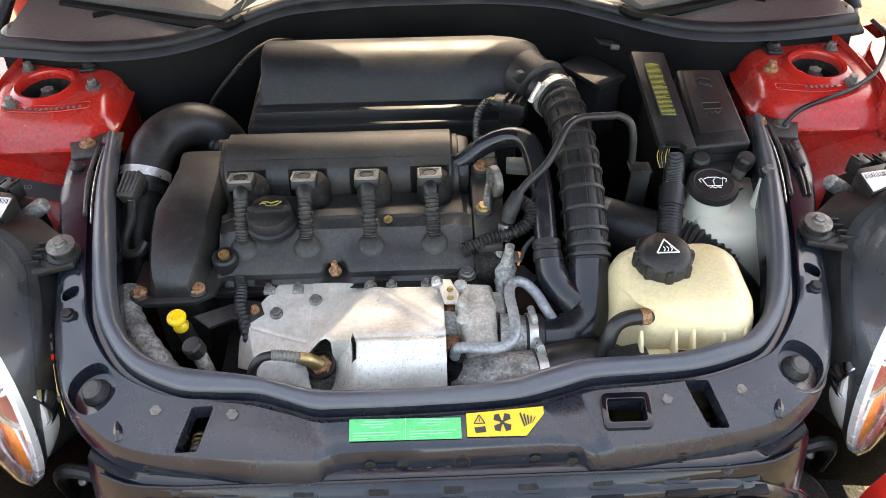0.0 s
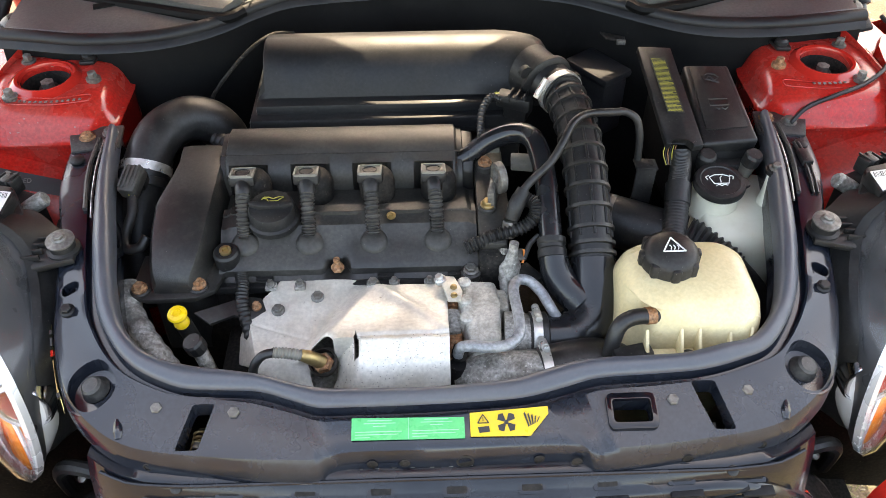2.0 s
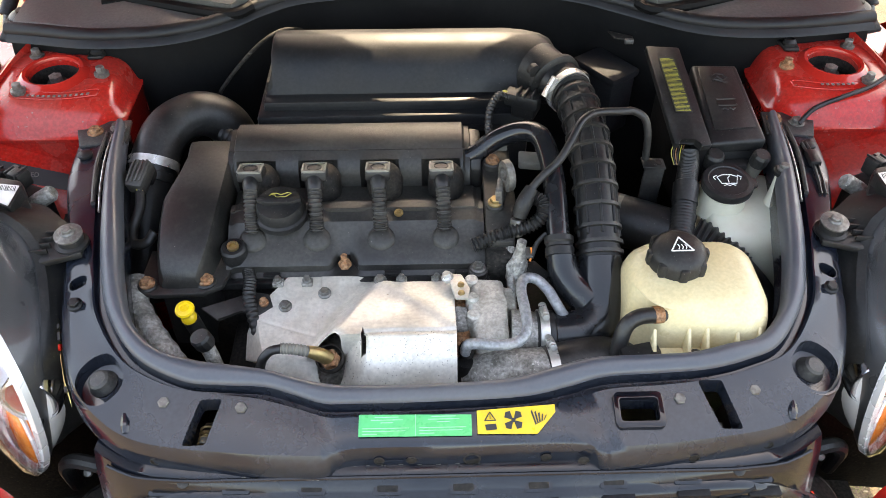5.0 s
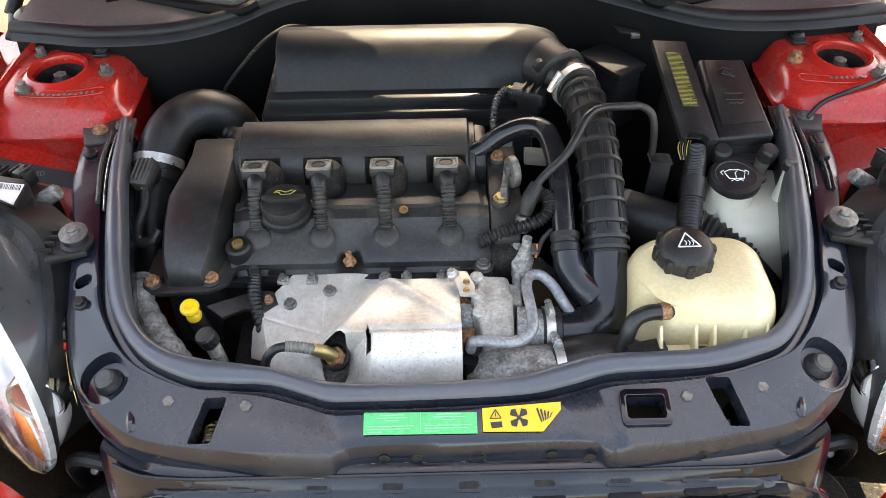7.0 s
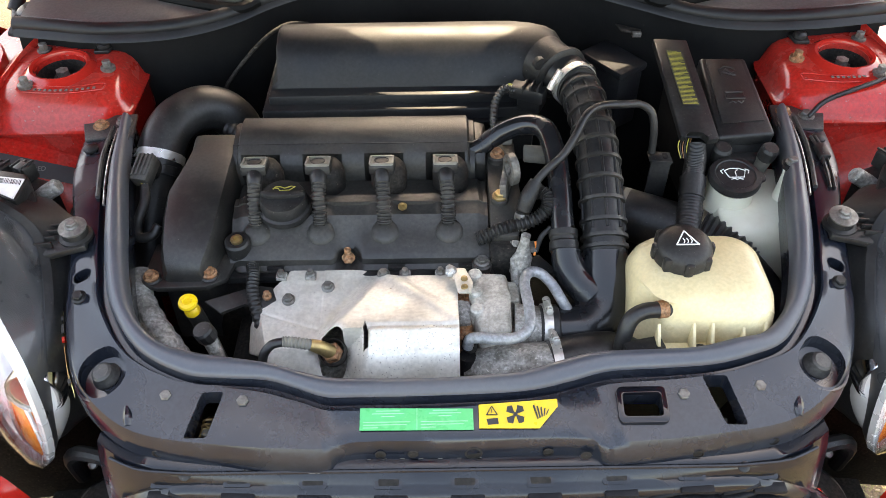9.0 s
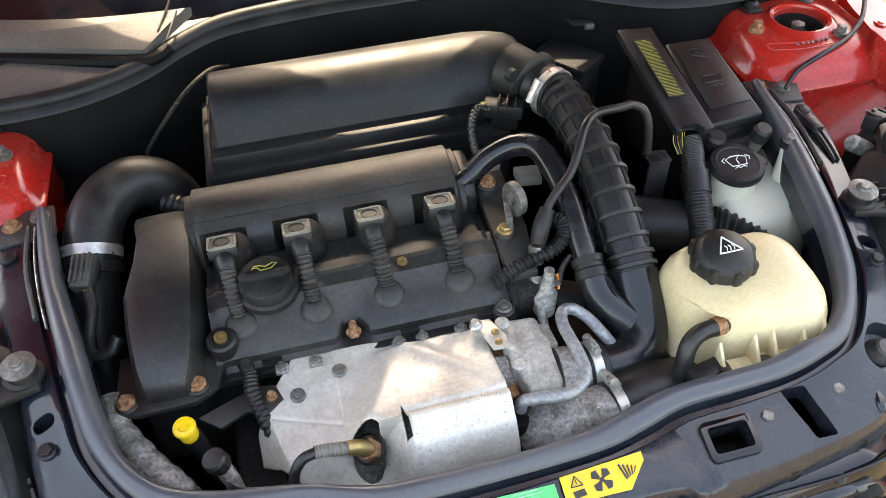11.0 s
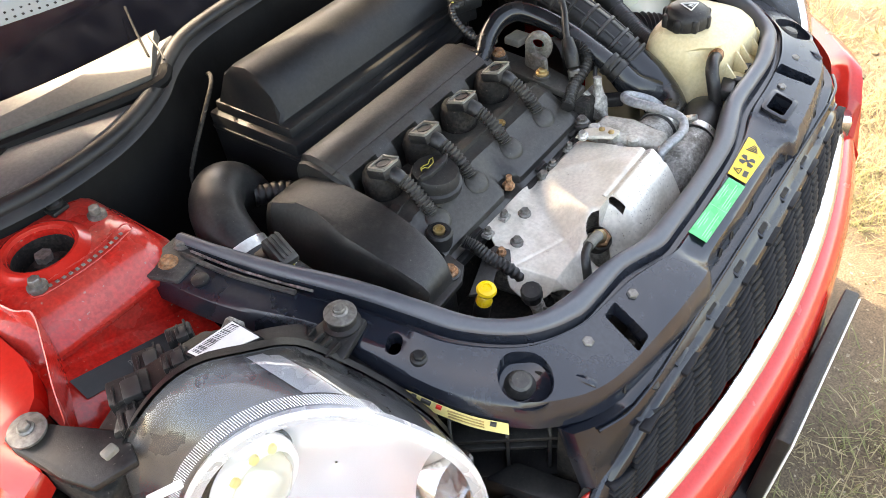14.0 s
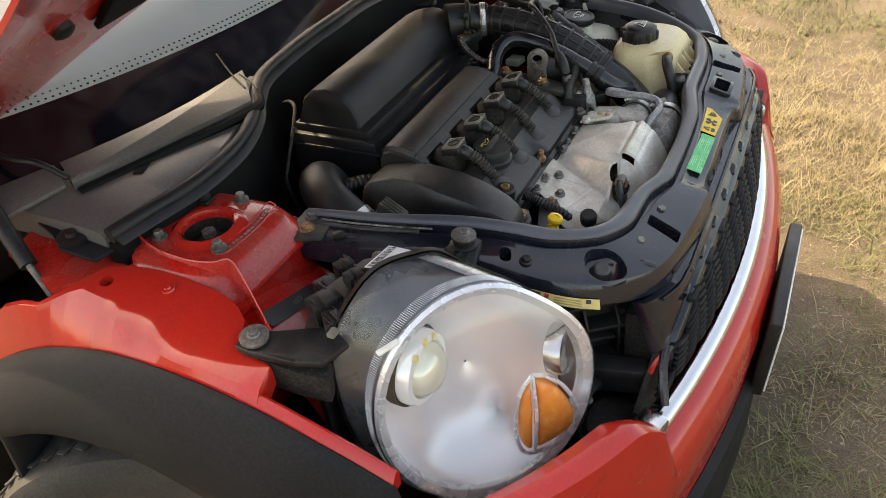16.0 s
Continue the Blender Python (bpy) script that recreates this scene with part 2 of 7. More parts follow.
def tube(points, r, seg=16, n=8, ribs=0, depth=0.0, sharp=2.0, bm=None, flat=1.0, caps=True):
    """A bent pipe; r is a number or one radius a point; ribs: rings along its length of that depth."""
    bm = bm or bmesh.new()
    radii = r if isinstance(r, (list, tuple)) else [r] * len(points)
    per = max(n, int(math.ceil(ribs * 6 / max(1, len(points) - 1)))) if ribs else n
    path = spline([(*p, q) for p, q in zip(points, radii)], per)
    pos = [Vector(p[:3]) for p in path]
    tang = [(pos[min(i + 1, len(pos) - 1)] - pos[max(i - 1, 0)]).normalized() for i in range(len(pos))]
    up = Vector((0, 0, 1)) if abs(tang[0].z) < 0.9 else Vector((0, 1, 0))
    side = tang[0].cross(up).normalized()
    rings = []
    for i, (q, t) in enumerate(zip(pos, tang)):
        side = (side - t * side.dot(t)).normalized()
        other = t.cross(side)
        rad = path[i][3]
        if ribs:
            rad -= depth * (0.5 - 0.5 * math.cos(2 * math.pi * ribs * i / (len(pos) - 1))) ** sharp
        rings.append([q + side * (rad * math.cos(a)) + other * (rad * flat * math.sin(a)) for a in (2 * math.pi * k / seg for k in range(seg))])
    skin(bm, rings, caps=caps)
    return bm


def lathe(profile, at, axis=(0, 0, 1), seg=24, bm=None, caps=True):
    """A turned body: (radius, height) pairs up an axis."""
    bm = bm or bmesh.new()
    turn = Vector(axis).to_track_quat("Z", "Y").to_matrix()
    rings = [[Vector(at) + turn @ Vector((max(r, 1e-4) * math.cos(2 * math.pi * k / seg), max(r, 1e-4) * math.sin(2 * math.pi * k / seg), h)) for k in range(seg)] for r, h in profile]
    skin(bm, rings, caps=caps)
    return bm


def box(corner, size, bevel=0.004, bm=None, turn=None, seg=2, at=None):
    """A bevelled block from its low corner, optionally turned about its middle."""
    own = bmesh.new()
    bmesh.ops.create_cube(own, size=1)
    c = Vector(corner) + Vector(size) / 2
    bmesh.ops.scale(own, vec=size, verts=own.verts)
    if bevel:
        bmesh.ops.bevel(own, geom=own.edges[:], offset=min(bevel, min(size) * 0.45), segments=seg, affect="EDGES", profile=0.5)
    m = Matrix.Translation(c) @ (turn.to_4x4() if turn else Matrix.Identity(4))
    bmesh.ops.transform(own, matrix=m, verts=own.verts)
    return join(own, bm)


def join(own, bm):
    if bm is None:
        return own
    me = bpy.data.meshes.new("tmp")
    own.to_mesh(me)
    bm.from_mesh(me)
    bpy.data.meshes.remove(me)
    own.free()
    return bm


def prism(outline, lift, bevel=0.003, bm=None, seg=2):
    """A plate: outline of points in space, thickened along the vector lift, edges bevelled."""
    own = bmesh.new()
    lift = Vector(lift)
    skin(own, [[Vector(p) for p in outline], [Vector(p) + lift for p in outline]])
    if bevel:
        bmesh.ops.bevel(own, geom=own.edges[:], offset=bevel, segments=seg, affect="EDGES", profile=0.5, clamp_overlap=True)
    return join(own, bm)


def rounded(cx, cy, w, h, r, n=5):
    pts = []
    for sx, sy, a0 in ((1, 1, 0), (-1, 1, 90), (-1, -1, 180), (1, -1, 270)):
        for k in range(n + 1):
            a = radians(a0 + 90 * k / n)
            pts.append((cx + sx * (w / 2 - r) + r * math.cos(a), cy + sy * (h / 2 - r) + r * math.sin(a)))
    return pts


def cut(ob, cutters):
    """Cuts bodies out of a mesh and bakes the result in."""
    tmp = []
    for bm in cutters:
        me = bpy.data.meshes.new("cutter")
        bmesh.ops.recalc_face_normals(bm, faces=bm.faces)
        bm.to_mesh(me)
        bm.free()
        c = new("cutter", me)
        md = ob.modifiers.new("cut", "BOOLEAN")
        md.object, md.operation, md.solver = c, "DIFFERENCE", "EXACT"
        tmp.append(c)
    dg = bpy.context.evaluated_depsgraph_get()
    me = bpy.data.meshes.new_from_object(ob.evaluated_get(dg))
    ob.modifiers.clear()
    ob.data = me
    for c in tmp:
        data = c.data
        bpy.data.objects.remove(c)
        bpy.data.meshes.remove(data)
    return ob


def hexbolt(at, axis=(0, 0, 1), r=0.0075, flange=1.35, h=0.006, bm=None):
    bm = bm or bmesh.new()
    lathe([(0.0, -0.004), (r * flange, -0.004), (r * flange, 0.0012), (r * 1.05, 0.0025), (0.0, 0.0025)], at, axis, 20, bm, caps=False)
    lathe([(r, 0.002), (r, h), (r * 0.85, h + 0.0012), (0.0, h + 0.0012)], at, axis, 6, bm, caps=False)
    return bm


def bolt(at, axis=(0, 0, 1), r=0.0075, mat=None, label="zinc-plated hex bolt with a flange", parent=None, flange=1.35, h=0.006):
    if parent:
        return part("bolt", hexbolt(at, axis, r, flange, h), mat or M_STEEL, parent, smooth=30)
    return solo("bolt", hexbolt(at, axis, r, flange, h), mat or M_STEEL, label, "bolt", smooth=30)


def letters(text, at, size, mat, name, parent, x=(1, 0, 0), up=(0, 1, 0), label=""):
    cu = bpy.data.curves.new(name, "FONT")
    cu.body, cu.size, cu.extrude, cu.align_x, cu.align_y = text, size, 0.0002, "CENTER", "CENTER"
    tmp = new("tmp_text", cu)
    dg = bpy.context.evaluated_depsgraph_get()
    me = bpy.data.meshes.new_from_object(tmp.evaluated_get(dg))
    bpy.data.objects.remove(tmp)
    X, U = Vector(x).normalized(), Vector(up).normalized()
    m = Matrix((X, U, X.cross(U))).transposed().to_4x4()
    m.translation = at
    me.transform(m)
    bm = bmesh.new()
    bm.from_mesh(me)
    return part(name, bm, mat, parent, label, smooth=0)


def clamp(at, axis, r, parent, w=0.011, screw=1.0):
    """A steel band with its worm-screw housing."""
    band = part("band", lathe([(r, -w / 2), (r + 0.0018, -w / 2), (r + 0.0018, w / 2), (r, w / 2), (r, -w / 2)], at, axis, 32, caps=False), M_CLAMP, parent)
    ax = Vector(axis).normalized()
    turn = ax.to_track_quat("Z", "Y").to_matrix()
    for_dir = (turn @ Vector((math.cos(screw), math.sin(screw), 0))).normalized()
    along = ax.cross(for_dir)
    c = Vector(at) + for_dir * (r + 0.005)
    bm = tube([c - along * 0.012, c, c + along * 0.012], 0.005, 10, 2)
    lathe([(0.0045, 0.012), (0.0045, 0.018), (0.001, 0.0185)], c, along, 6, bm)
    part("screw", bm, M_CLAMP, parent)
    return band

# ---------------------------------------------------------------- ground
bm = bmesh.new()
bmesh.ops.create_grid(bm, x_segments=120, y_segments=120, size=1)
for v in bm.verts:
    q = v.co.copy()
    v.co.x, v.co.y = 4 * q.x + 500 * q.x ** 7, 4 * q.y + 500 * q.y ** 7
    v.co.z = 0.025 * (noise.noise(Vector((v.co.x * 1.3, v.co.y * 1.3, 0))) + 0.4 * noise.noise(Vector((v.co.x * 6, v.co.y * 6, 3)))) if abs(v.co.x) < 30 and abs(v.co.y) < 30 else 0
M_SOIL = material("dry_soil", (0.118, 0.088, 0.057), 0.95, second=(0.056, 0.042, 0.027), amount=0.85, scale=3.4, bump=1.0, bump_scale=90, fleck=(0.27, 0.235, 0.17), fleck_at=0.64, fleck_scale=75, grime=0.5)
solo("ground", bm, M_SOIL, "dry bare earth with patches of withered grass", "ground", kind="structure")

# ---------------------------------------------------------------- radiator support panel
# stations round the frame: inner edge, groove beside the seal ledge, outer edge
LEFT = [((-.468, .965, .850), (-.480, .965, .850), (-.528, .965, .848)),
        ((-.446, .850, .850), (-.464, .850, .850), (-.516, .850, .848)),
        ((-.418, .745, .850), (-.438, .735, .848), (-.486, .750, .846)),
        ((-.400, .672, .842), (-.422, .672, .840), (-.474, .682, .832)),
        ((-.378, .612, .828), (-.404, .620, .828), (-.460, .609, .812)),
        ((-.342, .576, .818), (-.363, .565, .816), (-.436, .548, .800)),
        ((-.297, .562, .812), (-.307, .537, .806), (-.402, .506, .790)),
        ((-.258, .556, .810), (-.262, .532, .803), (-.347, .474, .784)),
        ((-.215, .549, .808), (-.215, .529, .802), (-.250, .458, .783)),
        ((-.180, .540, .804), (-.180, .519, .799), (-.175, .452, .783)),
        ((-.150, .534, .801), (-.150, .510, .796), (-.147, .453, .783)),
        ((-.118, .532, .800), (-.118, .509, .796), (-.118, .466, .784)),
        ((-.030, .531, .800), (-.030, .509, .797), (-.010, .465, .786))]
RIGHT = [((.055, .536, .802), (.065, .513, .797), (.118, .466, .784)),
         ((.102, .546, .806), (.116, .523, .799), (.147, .455, .783)),
         ((.150, .556, .810), (.160, .533, .803), (.175, .455, .783)),
         ((.215, .557, .812), (.220, .535, .805), (.250, .461, .783)),
         ((.262, .558, .814), (.275, .537, .808), (.347, .477, .784)),
         ((.304, .566, .818), (.320, .546, .812), (.402, .508, .790))]
MIRRORED = [tuple((-x, y, z) for x, y, z in s) for s in LEFT[5::-1]]
stations = [sum(s, ()) for s in LEFT + RIGHT + MIRRORED]
rings = []
for q in spline(stations, 6):
    i, s, o = (Vector(q[k:k + 3]) for k in (0, 3, 6))
    out = Vector((o.x - s.x, o.y - s.y, 0)).normalized()
    up = Vector((0, 0, 1))
    a_ = abs(s.x)
    rise = up * (.004 * min(1, max(0, (a_ - .140) / .014)) * min(1, max(0, (.40 - a_) / .08)))
    r = [i - up * .045 - out * .002, i - up * .004 - out * .0022, i + up * .002, i.lerp(s, .18) + up * .0075, i.lerp(s, .5) + up * .0092, i.lerp(s, .86) + up * .0075, s + up * .0058, s - up * .0065 + out * .0022, s - up * .0075 + out * .0085,
         s - up * .0005 + out * .0112, s + out * .0135 + rise * .4, s.lerp(o, .45) + rise, s.lerp(o, .7) + rise, o - out * .004 + rise * .8, o - up * .003, o - up * .016 + out * .004, o - up * .030 + out * .005, o - up * .030 - out * .001, s.lerp(o, .5) - up * .016, s - up * .017]
    rings.append(r)
bm = bmesh.new()
skin(bm, rings)
bead = bmesh.new()
skin(bead, [[r[1] + Vector((0, 0, -.010)), r[1] + Vector((0, 0, .002)), r[2] + Vector((0, 0, .0026)), r[3] + Vector((0, 0, .0036)), r[4] + Vector((0, 0, .0042)), r[5] + Vector((0, 0, .0034)), r[6] + Vector((0, 0, .0006)), r[6] + Vector((0, 0, -.006)), r[4] + Vector((0, 0, -.006))] for r in rings])
support = thing("radiator_support", (0, .48, .76), "black-painted steel radiator support frame round the engine bay", "car panel")
panel = part("panel", bm, M_PANEL, support)
part("seal_bead", bead, M_BEAD, support, "rounded satin seal along the inner edge", smooth=60)


def hole(x, y, w, h, r, turn=0.0, z=0.8, deep=0.08):
    pts = [Matrix.Rotation(radians(turn), 3, "Z") @ Vector((px, py, 0)) + Vector((x, y, z - deep)) for px, py in rounded(0, 0, w, h, r)]
    return prism(pts, (0, 0, 2 * deep), 0)


def slot(x0, x1, y1, x2, x3, y0):
    """A slanted latch slot: its far edge from x0 to x1, its near edge from x2 to x3."""
    return prism([(x0, y1, .70), (x1, y1, .70), (x3, y0, .70), (x2, y0, .70)], (0, 0, .16), .003)


cut(panel, [slot(-.284, -.260, .518, -.298, -.273, .470), slot(.261, .288, .526, .279, .303, .476), hole(.1915, .494, .046, .030, .005, 0),
            hole(-.452, .668, .022, .016, .0075, 20), hole(.452, .668, .022, .016, .0075, -20),
            hole(-.400, .545, .050, .056, .022, 40), hole(.400, .545, .050, .056, .022, -40)])
# seal ledge fittings, stickers and bolts of the frame
def zp(y):
    return .784 + (y - .466) * .30


def sticker(name, pts, mat, parent, thick=.0006):
    return part(name, prism([Vector(p) for p in pts], (0, 0, thick), 0), mat, parent, smooth=0)


def flat(x, y, lift=.0046):
    """A point on the front flange."""
    return Vector((x, y, zp(y) + lift))


for s in (-1, 1):
    ax = Vector((s * .18, -.22, 1)).normalized()
    pc = Vector((s * .400, .545, .800))
    part("buffer_pocket", lathe([(.0340, -.002), (.0325, .0016), (.0300, .0010), (.0280, -.004), (.0260, -.0090), (.018, -.0115), (.0, -.0115)], pc, ax, 40, caps=False), M_PANEL, support, "dusty dished buffer pocket")
    part("rubber_buffer", lathe([(.0, -.0105), (.0165, -.0105), (.0150, -.007), (.0128, -.0045), (.0118, .001), (.0090, .0032), (.0, .0035)], pc + Vector((s * .003, .004, 0)), ax, 22, caps=False), M_DUSTYPANEL, support)
    part("hole", box(pc + Vector((-s * .022 - .003, -.006, -.0095)), (.006, .007, .002), 0), M_DARK, support)
    part("pressing", tube([(s * .366, .512, .7935), (s * .362, .497, .7905), (s * .360, .486, .788)], [.003, .006, .004], 10, 4), M_PANEL, support)
for x, y, z in ((-.2385, .508, .7905), (-.3235, .517, .790), (.2385, .508, .7905), (.3235, .517, .791), (.449, .645, .8235), (-.449, .640, .8225)):
    bolt((x, y, z + (.0065 if abs(x) < .4 else .003)), (0, -.2, 1), .0066, M_STEEL if abs(x) < .4 else M_PLASTIC, parent=support)
for s in (-1, 1):
    for k, (x, y) in enumerate(((-.506, .948), (-.476, .958))):
        bolt((s * -x, y, .852), (0, 0, 1), .0085, M_RUST if (k == 0) == (s < 0) else M_STEEL, parent=support)
    bm = prism([(s * .540, .972, .846), (s * .462, .978, .846), (s * .455, .925, .846), (s * .520, .915, .846)], (0, 0, .006), .002)
    part("rear_bracket", bm, M_DUSTYPANEL, support)
    # pressed channels along each leg
    for dx, r in ((.004, .0032), (.030, .0024)):
        part("bead", tube([(s * (.492 - dx), .945, .852), (s * (.486 - dx), .87, .8525), (s * (.468 - dx), .79, .852)], r, 8, 5), M_DUSTYPANEL, support)
    part("worn_edge", tube([(s * .4795, .940, .8525), (s * .4745, .885, .8530), (s * .4640, .825, .8525), (s * .4520, .775, .8515)], .0016, 8, 5), M_BARE, support, "paint worn through to bare steel")
    part("plug", lathe([(.010, 0), (.010, .003), (.007, .005), (0, .005)], (s * .505, .895, .8505), (0, 0, 1), 16, caps=False), M_PLASTIC, support)
    # headlight fixing: ribbed plastic arm, bush and washer-headed bolt
    arm = thing("headlight_bracket", (s * .50, .72, .83), "black ribbed plastic headlight bracket with a washer-headed bolt", "bracket", group="headlight brackets")
    part("arm", prism([(s * .452, .700, .842), (s * .458, .737, .842), (s * .545, .748, .838), (s * .558, .712, .832), (s * .50, .690, .836)], (0, 0, .010), .003), M_PLASTIC, arm)
    for k in range(4):
        y = .700 + .011 * k
        part("rib", prism([(s * .492, y, .850), (s * .492, y + .003, .850), (s * .552, y + .004, .844), (s * .552, y + .001, .844)], (0, 0, .007), .0008), M_PLASTIC, arm)
    part("bush", lathe([(.020, 0), (.020, .004), (.0155, .006), (.0155, .016), (0, .016)], (s * .469, .719, .848), (0, 0, 1), 24, caps=False), M_PLASTIC, arm)
    part("washer", lathe([(0, 0), (.017, 0), (.017, .0022), (.009, .004), (0, .004)], (s * .469, .719, .864), (0, -.1, 1), 28, caps=False), M_STEEL, arm)
    bolt((s * .469, .719, .868), (0, -.1, 1), .0065, parent=arm, h=.005)
# pale flecks of worn edge paint, with white glints put into their colour
rw = random.Random(5)
for k in range(60):
    x = rw.uniform(-.26, .02)
    w = rw.uniform(.001, .005)
    j = min(range(len(rings)), key=lambda q: abs(rings[q][16].x - x) + (0 if rings[q][16].y < .52 else 9))
    p = rings[j][16] + Vector((0, -.0006, .001))
    part("worn_glint", tube([p, p + Vector((w, 0, 0))], .0004, 5, 1), M_DUSTY, support)
# small holes in the front drop of the frame
LIP = [(-.40, .505), (-.347, .474), (-.25, .459), (-.175, .452), (-.147, .453), (-.118, .466), (.118, .466), (.147, .455), (.175, .455), (.25, .461), (.347, .477), (.40, .507)]
lip_y = lambda x: float(np.interp(x, [p[0] for p in LIP], [p[1] for p in LIP]))
for x, y in ((-.33, .472), (-.09, .459), (-.055, .459), (.01, .459), (.09, .459), (.13, .459), (.25, .458), (.335, .474)):
    part("drain_hole", lathe([(0, 0), (.0045 if x != .01 else .0075, 0), (.0045 if x != .01 else .0075, .0010), (.0060 if x != .01 else .0098, .0004)], (x, lip_y(x) - .0046, .764), (0, -1, .15), 16, caps=False), M_DARK, support)
# square plastic guide in the right-hand flange
guide = part("guide_frame", prism([flat(.1915 + px, .494 + py, .0055) for px, py in rounded(0, 0, .054, .038, .006)], (0, 0, .005), .0015), M_GLASSBLACK, support)
cut(guide, [hole(.1915, .494, .042, .025, .004, 0)])
part("guide_throat", prism([flat(.1915 + px, .494 + py, -.05) for px, py in rounded(0, 0, .052, .036, .006)], (0, 0, .004), 0), M_DARK, support)
for x, y in ((-.279, .496), (.283, .502)):
    latch = thing("bonnet_latch", (x, y, .72), "greasy bonnet latch with a coil spring below a slot", "latch", group="bonnet latches")
    part("body", box((x - .014, y - .032, .715), (.028, .064, .03), .003), M_DARK, latch)
    part("spring", tube([(x - .004 + .006 * math.cos(a), y + .012 - .0008 * k, .762 + .006 * math.sin(a)) for k, a in ((k, k * 0.8) for k in range(34))], .0014, 6, 2), M_BRASS, latch)
    part("catch", prism([(x - .008, y - .010, .765), (x + .006, y - .012, .765), (x + .008, y - .004, .765), (x - .006, y - .002, .765)], (0, 0, .004), .001), M_STEEL, latch)

# green and yellow stickers
green = thing("green_sticker", flat(-.05, .484), "green service sticker with two columns of pale print", "sticker")
sticker("sheet", [flat(-.111, .497), flat(.010, .495), flat(.010, .473), flat(-.111, .474)], M_GREEN, green)
for col, x0 in enumerate((-.107, -.046)):
    part("divider", prism([flat(-.0505, .496, .0054), flat(-.0497, .496, .0054), flat(-.0497, .4735, .0054), flat(-.0505, .4735, .0054)], (0, 0, .0002), 0), M_GPRINT, green) if col else None
    for k, (w, c) in enumerate(((.026, 1), (.034, 1), (.014, 1), (.0, 1), (.050, 0), (.046, 0), (.016, 0))):
        y = .494 - .0029 * k
        if not w:
            continue
        x = x0 + (.052 - w) / 2 if c else x0
        part("print_line", prism([flat(x, y, .0054), flat(x + w, y, .0054), flat(x + w, y - .0008, .0054), flat(x, y - .0008, .0054)], (0, 0, .0002), 0), M_GPRINT, green)
yellow = thing("warning_sticker", flat(.055, .487), "yellow fan warning sticker with a peeling corner", "sticker")
sticker("sheet", [flat(.016, .499), flat(.101, .504), flat(.101, .496), flat(.080, .4735), flat(.016, .4745)], M_YSTICK, yellow)
c = flat(.030, .492, .0056)
for a, b in (((-.0085, -.006), (.0085, -.006)), ((.0085, -.006), (0, .007)), ((0, .007), (-.0085, -.006))):
    part("triangle", tube([c + Vector((a[0] * .7, a[1] * .7, a[1] * .2)), c + Vector((b[0] * .7, b[1] * .7, b[1] * .2))], .0006, 6, 1), M_INK, yellow)
part("mark", box((.0296, .4895, c.z - .0004), (.0008, .005, .0008), 0), M_INK, yellow)
fan = flat(.055, .488, .0056)
for k in range(4):
    a = radians(45 + 90 * k)
    pts = [fan + Vector((.0026 * math.cos(a - .4), .0026 * math.sin(a - .4), 0)), fan + Vector((.010 * math.cos(a - .45), .010 * math.sin(a - .45), 0)), fan + Vector((.0118 * math.cos(a), .0118 * math.sin(a), 0)), fan + Vector((.010 * math.cos(a + .5), .010 * math.sin(a + .5), 0)), fan + Vector((.0026 * math.cos(a + .5), .0026 * math.sin(a + .5), 0))]
    for p in pts:
        p.z = zp(p.y) + .0056
    part("fan_blade", prism(pts, (0, 0, .0002), 0), M_INK, yellow)
part("fan_hub", lathe([(0, 0), (.0024, 0), (.0024, .0003), (0, .0003)], fan, (0, -.3, 1), 14, caps=False), M_INK, yellow)
part("pictogram", prism([flat(.024, .4835, .0056), flat(.036, .4845, .0056), flat(.037, .4785, .0056), flat(.0255, .4775, .0056)], (0, 0, .0002), 0), M_INK, yellow)
for k in range(5):
    part("pictogram", prism([flat(.074 + .004 * k, .497 - .0012 * k, .0056), flat(.0758 + .004 * k, .498 - .0012 * k, .0056), flat(.0798 + .0022 * k, .4835 + .001 * k, .0056), flat(.0783 + .0022 * k, .4825 + .001 * k, .0056)], (0, 0, .0002), 0), M_INK, yellow)
# pale yellow strip on the drop of the left corner
strip = thing("safety_sticker", (-.448, .59, .775), "pale yellow safety sticker with pictograms on the frame edge", "sticker")
rows = []
for q in spline([sum((o,), ()) for o in ((-.4690, .640, .8045), (-.461, .610, .795), (-.450, .575, .786), (-.4335, .542, .778))], 6):
    rows.append([(q[0] - .0060, q[1] - .001, q[2] - .001), (q[0] - .0085, q[1] - .003, q[2] - .016)])
bm = bmesh.new()
skin(bm, rows, closed=False)
part("sheet", bm, M_YPALE, strip, smooth=60)
for k, (a, b, m) in enumerate(((.06, .14, M_INK), (.20, .25, M_INK), (.27, .30, M_INK), (.36, .42, M_RED), (.47, .78, M_BRASS), (.85, .92, M_INK))):
    for row in range(3 if m is M_BRASS else 1):
        q0, q1 = (Vector(rows[min(18, int(18 * v))][0]).lerp(Vector(rows[min(18, int(18 * v))][1]), .25 + .25 * row) for v in (a, b))
        part("print", tube([q0 + Vector((-.0006, -.0004, 0)), q1 + Vector((-.0006, -.0004, 0))], .0009 if m is M_BRASS else .0028, 6, 1), m, strip)

# ---------------------------------------------------------------- engine
engine = thing("engine", (-.12, .80, .30), "four-cylinder turbo petrol engine with dusty black plastic covers", "engine")
part("block", box((-.36, .72, .30), (.44, .20, .46), .02), M_DARK, engine)
part("front_casting", box((-.30, .60, .30), (.40, .14, .40), .02), M_DARK, engine)
